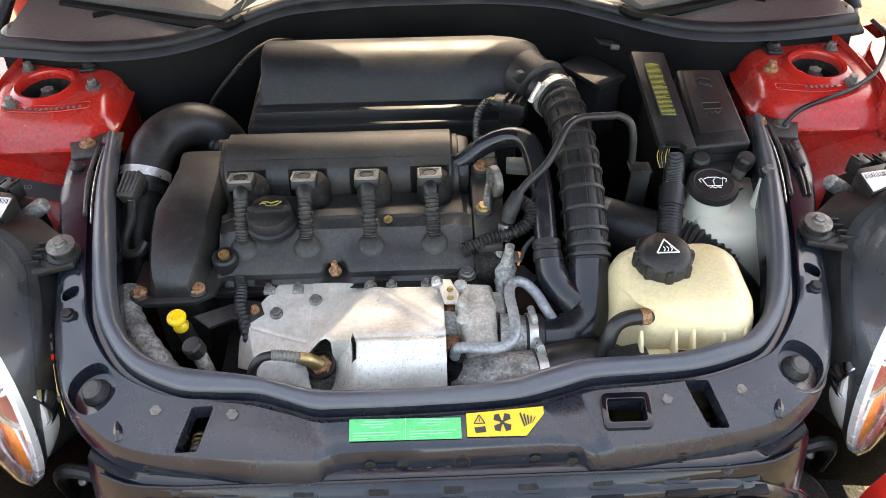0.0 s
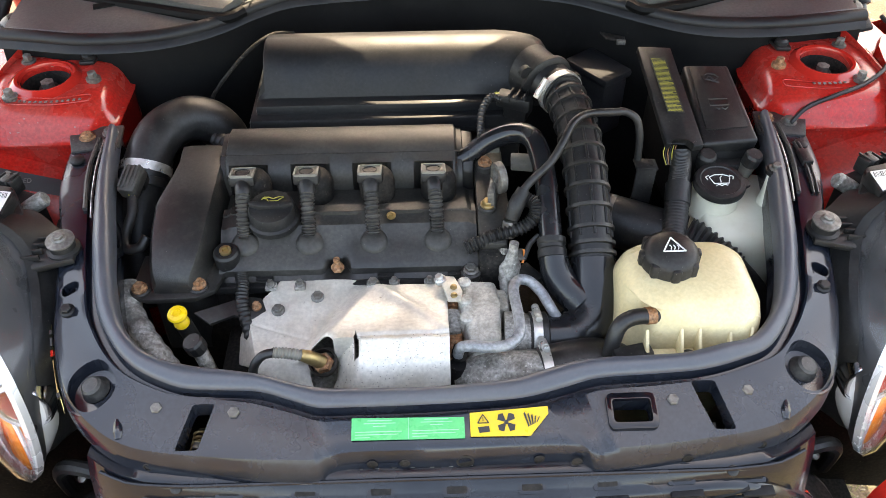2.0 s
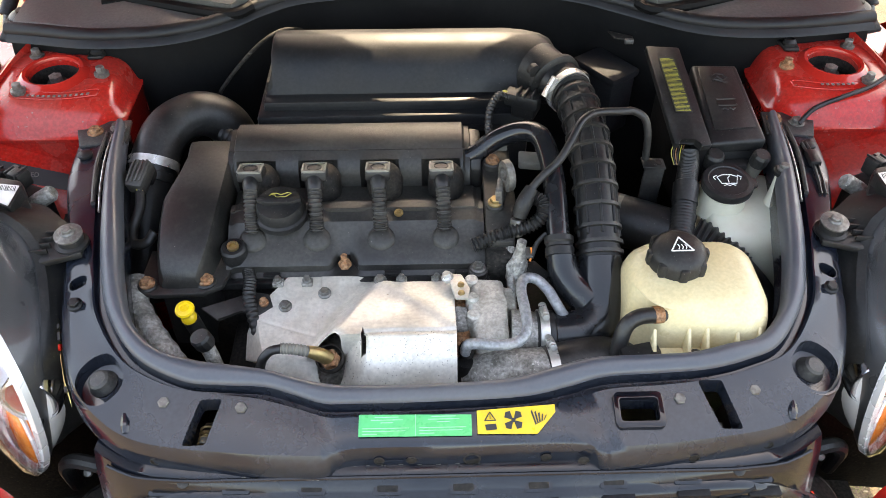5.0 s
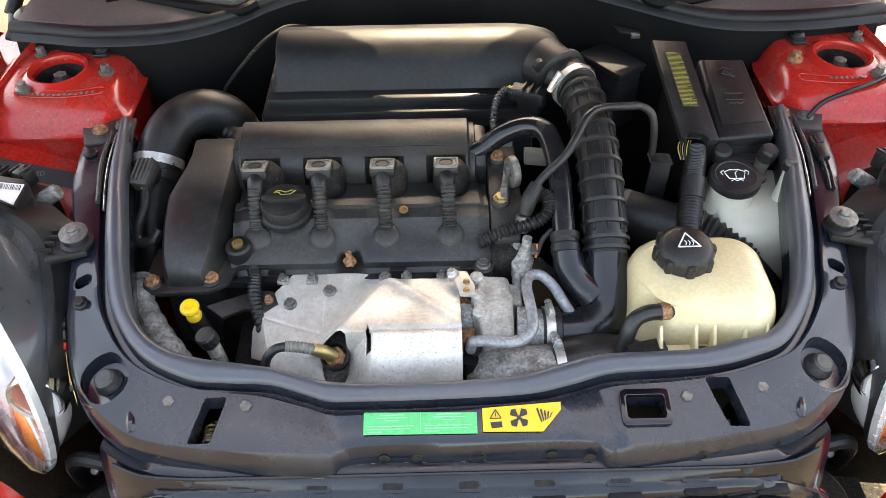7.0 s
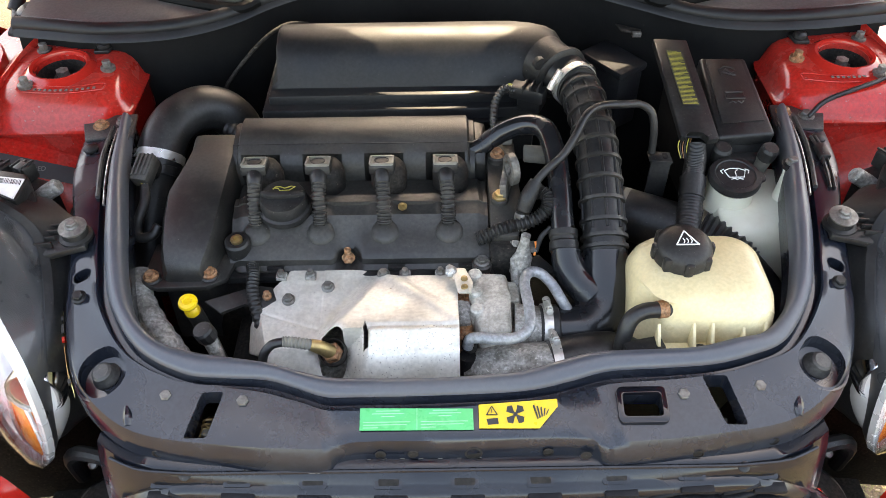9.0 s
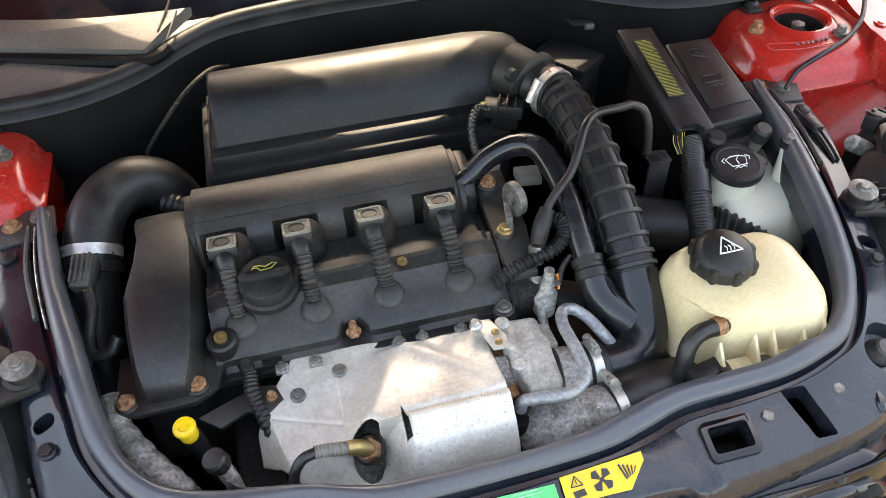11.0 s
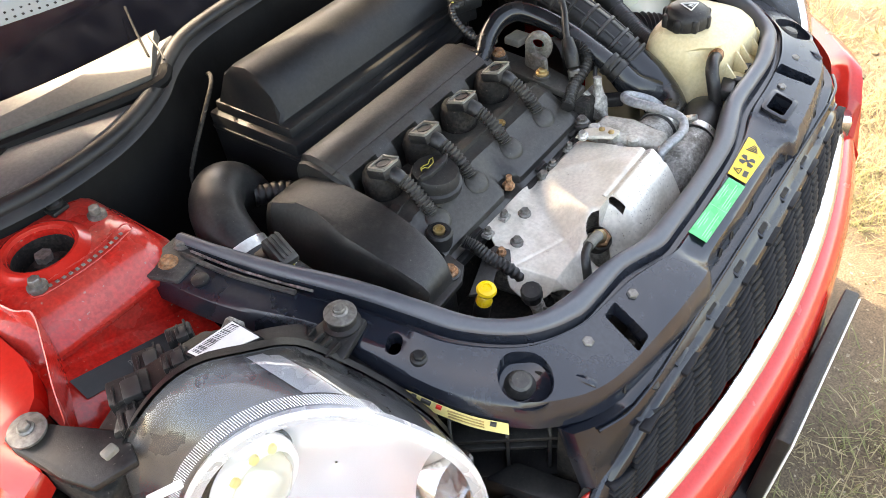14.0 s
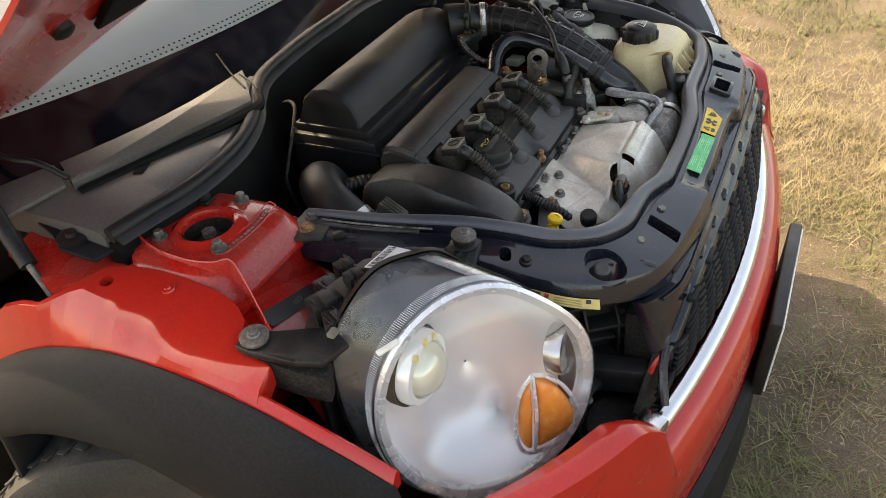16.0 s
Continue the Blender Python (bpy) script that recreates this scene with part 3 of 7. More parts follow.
# valve cover with a shallow notch in its front edge
bm = bmesh.new()
rows = []
for x in np.linspace(-.292, .040, 60):
    x = float(x)
    k = .020 * math.exp(-((x + .141) / .014) ** 4)
    e = .004 * (abs(x + .126) > .160)
    step = .004 if any(abs(x - (-.2225 + .083 * j)) < .024 for j in (1, 2)) else 0
    prof = [(.716, .772), (.716, .786), (.722 + k, .790), (.722 + k, .800), (.728 + k, .806), (.748 + k * .5, .813), (.766, .824), (.773, .830), (.7735, .830 - step), (.792, .834 - step), (.7925, .836), (.806, .836), (.808, .826), (.850, .824), (.852, .772)]
    rows.append([(x, y, z - e) for y, z in prof])
skin(bm, rows)
part("valve_cover", bm, M_COVER, engine)
part("gasket_rail", box((-.300, .708, .772), (.345, .012, .012), .002), M_PLASTIC, engine)
for x in (-.245, -.09, .0):
    part("clip", box((x, .7145, .788), (.022, .006, .004), .001), M_PLASTIC, engine)
for x in (-.232, -.195, -.075, -.03):
    part("lug", prism([(x, .712, .784), (x + .014, .712, .784), (x + .014, .700, .784), (x, .700, .784)], (0, 0, .006), .0015), M_ALU, engine)
    bolt((x + .007, .706, .791), (0, -.1, 1), .0042, M_STEEL, parent=engine)
# upper intake cover with four scallops for the coils
COILS = [-.2635 + .083 * k for k in range(4)]
prof = [(.852, .800), (.852, .836), (.856, .850), (.864, .860), (.878, .8665), (.8785, .8655), (.880, .867), (.900, .873), (.920, .875), (.934, .871), (.940, .860), (.942, .80)]
bm = bmesh.new()
rows = []
for x in np.linspace(-.304, .026, 100):
    x = float(x)
    d = min(abs(x - c) for c in COILS)
    k = .020 * math.sqrt(max(0, 1 - (d / .026) ** 2)) if d < .026 else 0
    e = .008 * (abs(x + .139) > .158)
    rows.append([(x, y + (k if z < .852 and y < .87 else 0), z - e) for y, z in prof])
skin(bm, rows)
part("intake_cover", bm, M_COVER, engine)
part("cover_seam", tube([(-.302, .8782, .8655), (-.14, .8782, .8662), (.024, .8782, .8655)], .0011, 6, 6), M_DARK, engine)
part("end_cap", prism([(.026, .862, .80), (.026, .862, .845), (.026, .885, .866), (.026, .925, .868), (.026, .935, .855), (.026, .935, .80)], (.016, 0, -.004), .004), M_COVER, engine)
# timing cover
bm = bmesh.new()
rows = []
for y, z, xl, xr in ((.948, .815, -.366, -.306), (.940, .838, -.366, -.304), (.925, .850, -.370, -.302), (.89, .858, -.374, -.301), (.85, .861, -.376, -.300), (.80, .857, -.377, -.301), (.76, .848, -.376, -.304), (.735, .840, -.374, -.307), (.715, .832, -.372, -.311), (.700, .824, -.369, -.316), (.692, .812, -.366, -.320), (.690, .79, -.364, -.322)):
    bx = .010 if .80 < y < .90 else 0
    rows.append([(xl - .006, y, z - .10), (xl - .003 + bx, y, z - .030), (xl + bx, y, z - .010), (xl + .005 + bx, y, z - .002), (xl + .016, y, z), (xr - .014, y, z), (xr - .003, y, z - .003), (xr, y, z - .009), (xr + .004, y, z - .035), (xr + .006, y, z - .10)])
skin(bm, rows)
part("timing_cover", bm, M_COVER, engine, smooth=28)
bm = prism([(-.398, .688, .788), (-.375, .680, .788), (-.315, .682, .788), (-.292, .695, .788), (-.284, .730, .788), (-.300, .760, .788), (-.395, .760, .788)], (0, 0, .008), .002)
part("cover_flange", bm, M_COVER, engine)
for x, y, z, m in ((-.313, .700, .799, M_RUST), (-.385, .696, .799, M_RUST), (.057, .869, .850, M_RUST), (.056, .795, .838, M_BRASS), (.030, .715, .797, M_STEEL)):
    part("bolt_seat", lathe([(.0125, -.010), (.0125, -.001), (.0105, .0005), (0, .0005)], (x, y, z), (0, 0, 1), 20, caps=False), M_COVER, engine)
    bolt((x, y, z + .002), (0, -.05, 1), .0072, m, parent=engine)
part("bolt_well", lathe([(.0165, -.02), (.0165, .0), (.014, .003), (.009, .003), (.009, -.002), (0, -.002)], (-.281, .737, .820), (0, -.1, 1), 22, caps=False), M_PLASTIC, engine)
part("brass_insert", lathe([(.0075, 0), (.0075, .005), (.0045, .0052), (.004, .001), (0, .001)], (-.281, .737, .8205), (0, -.1, 1), 18, caps=False), M_BRASS, engine)
part("brass_insert", lathe([(.006, 0), (.006, .0022), (.0035, .0022), (.003, 0), (0, 0)], (-.071, .784, .8330), (0, -.2, 1), 18, caps=False), M_BRASS, engine)
part("stud", tube([(-.141, .729, .79), (-.141, .728, .812)], .0042, 10, 2), M_RUST, engine)
part("stud_nut", lathe([(.0085, 0), (.0085, .006), (.005, .009), (0, .009)], (-.141, .729, .793), (0, 0, 1), 6, caps=False), M_RUST, engine)
# right-hand end plate
part("end_plate", prism([(.042, .735, .815), (.042, .905, .835), (.082, .905, .835), (.084, .80, .822), (.078, .735, .812)], (0, 0, .012), .003), M_COVER, engine)
part("head_end", box((.040, .715, .70), (.040, .19, .115), .006), M_DARK, engine)
part("grey_cap", prism([(.092, .858, .845), (.122, .853, .845), (.124, .880, .845), (.094, .884, .845)], (0, 0, .012), .002), M_DUSTY, engine)
# coil plugs
for c in COILS:
    coil = part("ignition_coil", lathe([(.024, -.035), (.0245, -.012), (.022, -.004), (.018, .002), (.013, .004), (0, .004)], (c + .007, .843, .858), (0, .1, 1), 26, caps=False), M_DARK, engine)
    t = Matrix.Rotation(radians(-14), 3, "X")
    plug = box((c - .0165, .812, .862), (.033, .030, .013), .0025, turn=t)
    part("plug", plug, M_PLASTIC, engine, "black coil connector")
    lid = part("plug_lid", prism([Vector((c, .827, .8745)) + t @ Vector((px, py, 0)) for px, py in rounded(0, 0, .031, .027, .003)], t @ Vector((0, 0, .002)), .0006), M_LID, engine, "dusty grey connector lid")
    part("lid_dimple", lathe([(.0098, 0), (.0098, .0008), (.0085, .0010), (.0082, -.0002), (0, -.0002)], Vector((c, .827, .8770)), t @ Vector((0, 0, 1)), 22, caps=False), M_PLASTIC, engine)
    for dx, dy, w, h in ((-.0145, 0, .003, .026), (.0145, 0, .003, .026), (0, .0125, .026, .003), (0, -.0125, .026, .003)):
        part("lid_edge", box(Vector((c, .827, .8775)) + t @ Vector((dx, dy, 0)) - Vector((w, h, .0012)) / 2, (w, h, .0016), .0005, turn=t), M_LID, engine)
    part("boot", tube([(c, .820, .866), (c + .001, .808, .863), (c + .0015, .801, .859)], [.0105, .0105, .0095], 14, 4), M_RUBBER, engine)
    part("corrugated_hose", tube([(c + .001, .806, .862), (c + .002, .790, .854), (c + .003, .772, .836), (c + .003, .762, .822)], .0098, 14, n=30, ribs=14, depth=.0026, sharp=1.0), M_CONDUIT, engine)
    part("hose_socket", lathe([(.023, -.014), (.021, .000), (.0165, .008), (.0115, .011), (0, .011)], (c + .004, .757, .812), (0, -.45, 1), 20, caps=False), M_COVER, engine)
# oil filler cap
cap = part("oil_cap", lathe([(.034, -.006), (.034, .002), (.0305, .004), (.030, .016), (.028, .020), (.0, .0205)], (-.2235, .783, .838), (0, -.12, 1), 36, caps=False), M_PLASTIC, engine)
t = Matrix.Rotation(radians(7), 3, "X")
part("grip", prism([Vector((-.2235, .783, .857)) + t @ Vector(p) for p in ((-.028, -.003, 0), (-.016, -.008, 0), (.016, -.008, 0), (.028, -.003, 0), (.028, .002, 0), (.016, -.001, 0), (-.016, -.001, 0), (-.028, .002, 0))], (0, .0, .007), .0015), M_PLASTIC, cap)
oil = [(-.013, .004), (-.010, .008), (-.004, .008), (.002, .0055), (.010, .009), (.015, .008), (.008, .002), (-.004, .001), (-.006, .005), (-.011, .006)]
part("oil_symbol", tube([Vector((-.2235, .791, .8605)) + t @ Vector((x, y - .004, 0)) for x, y in oil], .0007, 6, 1), M_YINK, cap)
# dipstick
dip = thing("dipstick", (-.325, .645, .70), "yellow plastic dipstick handle on a black guide tube", "dipstick")
part("handle", lathe([(.005, -.024), (.0085, -.022), (.0098, -.017), (.008, -.012), (.0045, -.009), (.005, -.004), (.0105, -.001), (.0118, .003), (.0105, .006), (.006, .007), (.005, .005), (0, .005)], (-.3245, .642, .809), (0, -.22, 1), 22, caps=False), M_YELLOW, dip)
part("guide", tube([(-.324, .647, .79), (-.322, .655, .75), (-.318, .67, .66)], [.0105, .010, .008], 14, 5), M_PLASTIC, dip)
part("bracket", prism([(-.318, .672, .776), (-.255, .692, .782), (-.235, .690, .780), (-.228, .672, .776), (-.245, .660, .774), (-.268, .668, .775), (-.295, .655, .772)], (0, 0, .004), .001), M_COVER, dip)
bolt((-.240, .677, .782), (0, 0, 1), .0045, M_RUST, parent=dip)
# front-left clutter
hose_kind = lambda name, pts, r, mat, label, cat="hose", **k: solo(name, tube(pts, r, **k), mat, label, cat)
hose_kind("wiring_loom", [(-.262, .716, .800), (-.259, .702, .795), (-.258, .68, .786), (-.250, .655, .770), (-.238, .625, .74), (-.232, .60, .70)], .0085, M_RUBBER, "black corrugated wiring loom beside the heat shield", "cable", n=26, ribs=26, depth=.0015, sharp=1.0)
hose_kind("insulated_pipe", [(-.405, .715, .785), (-.398, .680, .782), (-.372, .640, .772), (-.345, .610, .755), (-.335, .60, .73)], .0155, M_ALU, "pipe in frayed silvery insulation sleeve", "pipe", ribs=9, depth=.0015)
valve = thing("service_port", (-.300, .60, .69), "grey service port with a black ribbed cap", "valve")
part("port_cap", lathe([(.0115, -.008), (.0125, -.004), (.0125, .007), (.0105, .010), (0, .0105)], (-.297, .600, .803), (-.25, -.1, 1), 12, caps=False), M_PLASTIC, valve, smooth=20)
part("stem", tube([(-.295, .600, .795), (-.289, .595, .772), (-.285, .59, .72)], [.0085, .0085, .007], 12, 4), M_ALU, valve)
part("spring_clip", tube([(-.292, .590, .782), (-.280, .585, .770), (-.272, .582, .768), (-.262, .575, .760), (-.245, .560, .755)], .0022, 8, 4), M_STEEL, valve)

# ---------------------------------------------------------------- air box
airbox = thing("air_filter_box", (-.06, 1.04, .72), "black plastic air filter housing with a rounded lid", "air filter")
bm = bmesh.new()
dome = [(.988, .887), (.9995, .889), (1.004, .899), (1.014, .921), (1.033, .941), (1.058, .950), (1.085, .946), (1.105, .930), (1.118, .900), (1.120, .885)]
rows = []
for x, k in ((-.256, .93), (-.253, .985), (-.246, 1.0), (-.10, 1.0), (.02, 1.0), (.085, 1.0), (.115, .985), (.138, .93), (.152, .83), (.160, .66)):
    rows.append([(x - (.010 if x < -.2 and z < .89 else 0), 1.054 + (y - 1.054) * (.55 + .45 * k) - (.012 * max(0, x - .09) / .07), .885 + (z - .885) * k) for y, z in dome])
skin(bm, rows)
part("lid", bm, M_AIRBOX, airbox)
part("lid_flange", prism([(-.268, .980, .868), (-.268, 1.125, .868), (.120, 1.125, .868), (.150, 1.05, .868), (.118, .980, .868)], (0, 0, .020), .003), M_AIRBOX, airbox)
part("tray", prism([(-.278, .960, .78), (-.278, 1.13, .78), (.118, 1.13, .78), (.118, .962, .78)], (0, .004, .094), .006), M_AIRBOX, airbox)
part("tray_lip", prism([(-.281, .954, .850), (-.281, 1.128, .850), (.118, 1.128, .850), (.118, .956, .850)], (0, 0, .007), .0025), M_AIRBOX, airbox)
for x in (-.262, -.122, .010, .10):
    part("screw_post", lathe([(.010, -.012), (.010, .004), (.0085, .006), (.004, .006), (.004, .002), (0, .002)], (x, .953, .852), (0, 0, 1), 16, caps=False), M_AIRBOX, airbox)
airbox.location.z -= .012
# outlet with flange ears and hose
intake = thing("intake_hose", (.178, .78, .70), "ribbed black rubber intake hose running to the turbocharger", "hose")
part("neck", tube([(.130, 1.020, .905), (.150, .992, .905), (.166, .968, .903)], [.038, .034, .030], 28, 4), M_PLASTIC, intake)
n = Vector((.45, -.9, -.1))
part("neck_flange", lathe([(.030, 0), (.0405, 0), (.0405, .006), (.034, .010), (.030, .010)], (.150, .990, .905), n, 32, caps=False), M_PLASTIC, intake)
for p in ((.196, 1.003, .898), (.118, .972, .930)):
    part("flange_ear", lathe([(.009, -.004), (.009, .004), (.004, .0045), (0, .0045)], p, n, 14, caps=False), M_PLASTIC, intake)
part("smooth_cuff", tube([(.160, .976, .904), (.172, .950, .904)], .0305, 28, 3), M_RUBBER, intake)
clamp((.168, .958, .904), (.4, -.9, 0), .031, intake, screw=2.6)
RIB = [(.168, .958, .904), (.176, .93, .902), (.182, .88, .893), (.184, .83, .878), (.184, .78, .856), (.184, .735, .830), (.184, .712, .815)]
part("ribbed_hose", tube(RIB, .0262, 28, n=8), M_PLASTIC, intake)
path = spline(RIB, 8)
for k in range(2, 47, 4):
    p, q = Vector(path[k]), Vector(path[min(k + 1, 48)]) - Vector(path[k - 1])
    part("ring_rib", lathe([(.025, -.0034), (.0300, -.0022), (.0300, .0022), (.025, .0034)], p, q, 28, caps=False), M_COVER, intake)
for a in (-.55, .15, .85, 1.55, 2.25, 3.0, 3.7):
    pts = []
    for k in range(4, 46, 6):
        p, tq = Vector(path[k]), (Vector(path[k + 1]) - Vector(path[k - 1])).normalized()
        sd = tq.cross(Vector((0, 0, 1))).normalized()
        up = sd.cross(tq)
        pts.append(p + (sd * math.cos(a) + up * math.sin(a)) * .0264)
    part("long_rib", tube(pts, .0020, 6, 3), M_PLASTIC, intake)
part("elbow", tube([(.184, .722, .818), (.184, .690, .795), (.178, .662, .772), (.158, .640, .762), (.130, .632, .764), (.108, .630, .767)], [.028, .030, .031, .030, .028, .027], 28), M_GLOSSHOSE, intake)
part("side_branch", tube([(.1315, .714, .828), (.140, .690, .803), (.165, .668, .785)], [.0175, .021, .022], 20), M_GLOSSHOSE, intake)
part("cuff", lathe([(.026, -.012), (.0295, -.010), (.0295, -.004), (.027, -.002), (.027, .002), (.0295, .004), (.0295, .010), (.026, .012)], (.108, .630, .767), (1, .02, 0), 28, caps=False), M_RUBBER, intake)
clamp((.104, .630, .767), (1, .02, -.05), .029, intake, screw=1.25)
# breather pipe
pipe = thing("breather_pipe", (.12, .79, .78), "smooth glossy black breather pipe with a push-fit cuff", "pipe")
part("pipe", tube([(.022, .882, .848), (.040, .886, .856), (.065, .892, .872), (.095, .890, .885), (.118, .872, .890), (.128, .835, .882), (.131, .79, .866), (.131, .745, .845), (.131, .72, .832)], [.0125, .013, .014, .0145, .0145, .0145, .0145, .0145, .0145], 20), M_GLOSSHOSE, pipe)
part("cuff", lathe([(.0150, -.014), (.0185, -.013), (.0185, -.006), (.0170, -.004), (.0170, .000), (.0185, .002), (.0185, .012), (.0150, .013)], (.1315, .718, .830), (0, -.85, -.5), 24, caps=False), M_PLASTIC, pipe)
# sensor on the air box outlet
sensor = thing("air_flow_sensor", (.095, .965, .84), "black air flow sensor plug with a corrugated lead", "sensor")
part("plug", box((.080, .950, .880), (.050, .022, .020), .003, turn=Matrix.Rotation(radians(-25), 3, "Z")), M_PLASTIC, sensor)
part("plug_body", box((.095, .955, .858), (.035, .035, .028), .004, turn=Matrix.Rotation(radians(-25), 3, "Z")), M_PLASTIC, sensor)
for k in range(3):
    part("fin", box((.098 + .010 * k, .952 - .004 * k, .892), (.003, .020, .014), .0008, turn=Matrix.Rotation(radians(-25), 3, "Z")), M_PLASTIC, sensor)
part("lead", tube([(.084, .962, .893), (.070, .960, .897), (.058, .945, .886), (.054, .920, .872), (.056, .900, .866), (.062, .890, .864)], .0058, 12, n=22, ribs=22, depth=.0014, sharp=1.0), M_RUBBER, sensor)
for k in range(3):
    part("wire", tube([(.088, .962, .893 + .001 * k), (.079, .962 + .002 * k, .899 + .001 * k), (.071, .960, .898)], .0012, 6, 3), M_YINK if k else M_WHITE, sensor)
part("clip", box((.048, .884, .855), (.030, .010, .012), .002), M_DUSTY, sensor)
# lifting eye, vent tube and loom behind the head
eye = thing("lifting_eye", (.063, .81, .80), "dull steel engine lifting eye", "bracket")
bm = prism([Vector((.066, .808, .872)) + Vector((-.3 * c * .020, c * .020 * .95, d * .022)) for c, d in ((math.cos(a), math.sin(a)) for a in (2 * math.pi * k / 24 for k in range(24)))], (.010, .003, .001), .0025)
ring = part("ring", bm, M_STEEL, eye)
cut(ring, [lathe([(.0095, -.03), (.0095, .03)], (.068, .809, .876), (1, .3, .1), 20)])
part("shank", prism([(.054, .790, .862), (.062, .828, .866), (.070, .834, .82), (.058, .788, .82)], (.009, 0, 0), .002), M_STEEL, eye)
hose_kind("vent_tube", [(.268, .868, .850), (.265, .872, .890), (.258, .878, .912), (.242, .880, .922), (.225, .874, .926), (.190, .866, .930), (.168, .848, .930), (.152, .825, .915), (.135, .805, .899), (.110, .788, .884), (.096, .776, .872), (.090, .768, .862)], .0052, M_RUBBER, "thin black vent tube curling over the breather pipe", "tube", seg=12)
tube_end = thing("vent_connector", (.09, .765, .82), "black elbow connector with a metal spout", "connector")
part("elbow", tube([(.100, .780, .876), (.090, .768, .862), (.084, .760, .845)], [.0085, .0105, .0095], 14), M_PLASTIC, tube_end)
part("spout", lathe([(.0095, 0), (.0095, .02), (.008, .022)], (.080, .752, .822), (.1, .3, 1), 16), M_STEEL, tube_end)
hose_kind("corrugated_loom", [(.088, .772, .858), (.104, .776, .862), (.114, .768, .860), (.112, .755, .850), (.096, .748, .840), (.070, .748, .830), (.045, .742, .824), (.025, .736, .818)], .0095, M_RUBBER, "black corrugated wiring conduit", "cable", n=32, ribs=34, depth=.0026, sharp=1.0)
sol = thing("boost_solenoid", (.09, .70, .76), "grey solenoid valve with a black plug and loose wires", "solenoid")
part("body", lathe([(.011, 0), (.013, .004), (.013, .03), (.009, .036), (.006, .05), (.006, .062)], (.078, .712, .778), (.1, .15, 1), 18), M_ALU, sol)
part("plate", prism([(.066, .735, .812), (.098, .735, .812), (.100, .720, .808), (.068, .718, .808)], (0, 0, .004), .001), M_STEEL, sol)
part("pipe", tube([(.074, .735, .815), (.071, .715, .802), (.072, .695, .78), (.074, .68, .755)], .0055, 12), M_ALU, sol)
part("plug", box((.096, .690, .786), (.018, .034, .016), .003, turn=Matrix.Rotation(radians(35), 3, "Z")), M_PLASTIC, sol)
part("lead", tube([(.098, .722, .808), (.106, .735, .822), (.118, .742, .832)], .0035, 10), M_RUBBER, sol)
part("orange_wire", tube([(.096, .718, .806), (.099, .726, .814), (.098, .731, .818)], .0017, 8), M_ORANGE, sol)

# ---------------------------------------------------------------- heat shield and turbocharger
def shield_z(x, y):
    flatp = .786 - (.715 - y) * .16 - max(0, .605 - y) * .9
    if y > .60:
        bulge = .791 + (.700 - y) * .20
    else:
        bulge = .811 - ((.60 - y) / .052) ** 2 * .055
    bulge -= max(0, y - .700) * .9
    k = min(1, max(0, (x + .158 + (.66 - y) * .55) / .045)) if y > .60 else min(1, max(0, (x + .150) / .05))
    k = k * k * (3 - 2 * k)
    z = flatp * (1 - k) + bulge * k
    z -= .0035 * math.exp(-((y - .604) / .0035) ** 2) * (x > -.112)      # pressed crease
    z += .0030 * math.exp(-((y - .594) / .005) ** 2) * (x > -.105) - .0022 * math.exp(-((y - .578) / .003) ** 2) * (x > -.105)
    z += .003 * math.exp(-(((x + .05) + (y - .66)) / .012) ** 2) * k   # dents
    z -= .008 * math.exp(-(((x + .152) / .018) ** 2 + ((y - .592) / .018) ** 2) ** 2)
    left = -.256 + max(0, .67 - y) * .25
    z -= max(0, left + .006 - x) * 1.4
    return z


shield = thing("heat_shield", (-.13, .64, .72), "dented silver exhaust heat shield with rust specks and a torn slot", "heat shield")
bm = bmesh.new()
NX, NY = 240, 160
grid = []
for a in range(NX + 1):
    x = -.262 + .260 * a / NX
    grid.append([bm.verts.new((x, y, shield_z(x, y) + .0010 * noise.noise(Vector((x * 30, y * 30, 0))) + .0018 * noise.noise(Vector((x * 14, y * 20, 2))) * (x > -.17) - .0007 * math.exp(-(((x + .205) * .35 + (y - .640)) / .0022) ** 2) * (x < -.17) + .0004 * noise.noise(Vector((x * 90, y * 90, 5))))) for y in (.716 - .17 * b / NY for b in range(NY + 1))])
for a in range(NX):
    for b in range(NY):
        m = (grid[a][b].co + grid[a + 1][b + 1].co) / 2
        torn = abs(m.x + .1105 + .10 * max(0, m.y - .596)) < .0034 * min(1, max(0, (.612 - m.y) / .014)) * (m.y > .580)
        port = (m.x + .152) ** 2 + (m.y - .592) ** 2 < .0165 ** 2
        corner = m.x < -.262 + max(0, .622 - m.y) * 1.05 or m.x < -.262 + max(0, m.y - .652) * .75
        if not (torn or port or corner):
            bm.faces.new((grid[a][b], grid[a + 1][b], grid[a + 1][b + 1], grid[a][b + 1]))
plate = part("plate", bm, M_SHIELD, shield, smooth=60)
md = plate.modifiers.new("thickness", "SOLIDIFY")
md.thickness = .0016
part("lower_plate", prism([(-.235, .70, .70), (-.005, .70, .70), (-.005, .556, .66), (-.20, .56, .66)], (0, 0, .04), .01), M_ALU, shield)
for x, y in ((-.213, .672), (-.165, .690), (-.095, .704)):
    bolt((x, y, shield_z(x, y) + .001), (0, -.1, 1), .0062 if y > .66 else .004, M_STEEL, parent=shield)
rs = random.Random(21)
splash = bmesh.new()
for k in range(220):
    x, y = rs.uniform(-.14, -.008), rs.uniform(.550, .600)
    r = rs.uniform(.0002, .0007)
    lathe([(r, 0), (r * .6, .0003), (0, .0003)], (x, y, shield_z(x, y) + .0014), (0, -.5 if y < .59 else -.1, 1), 6, splash, caps=False)
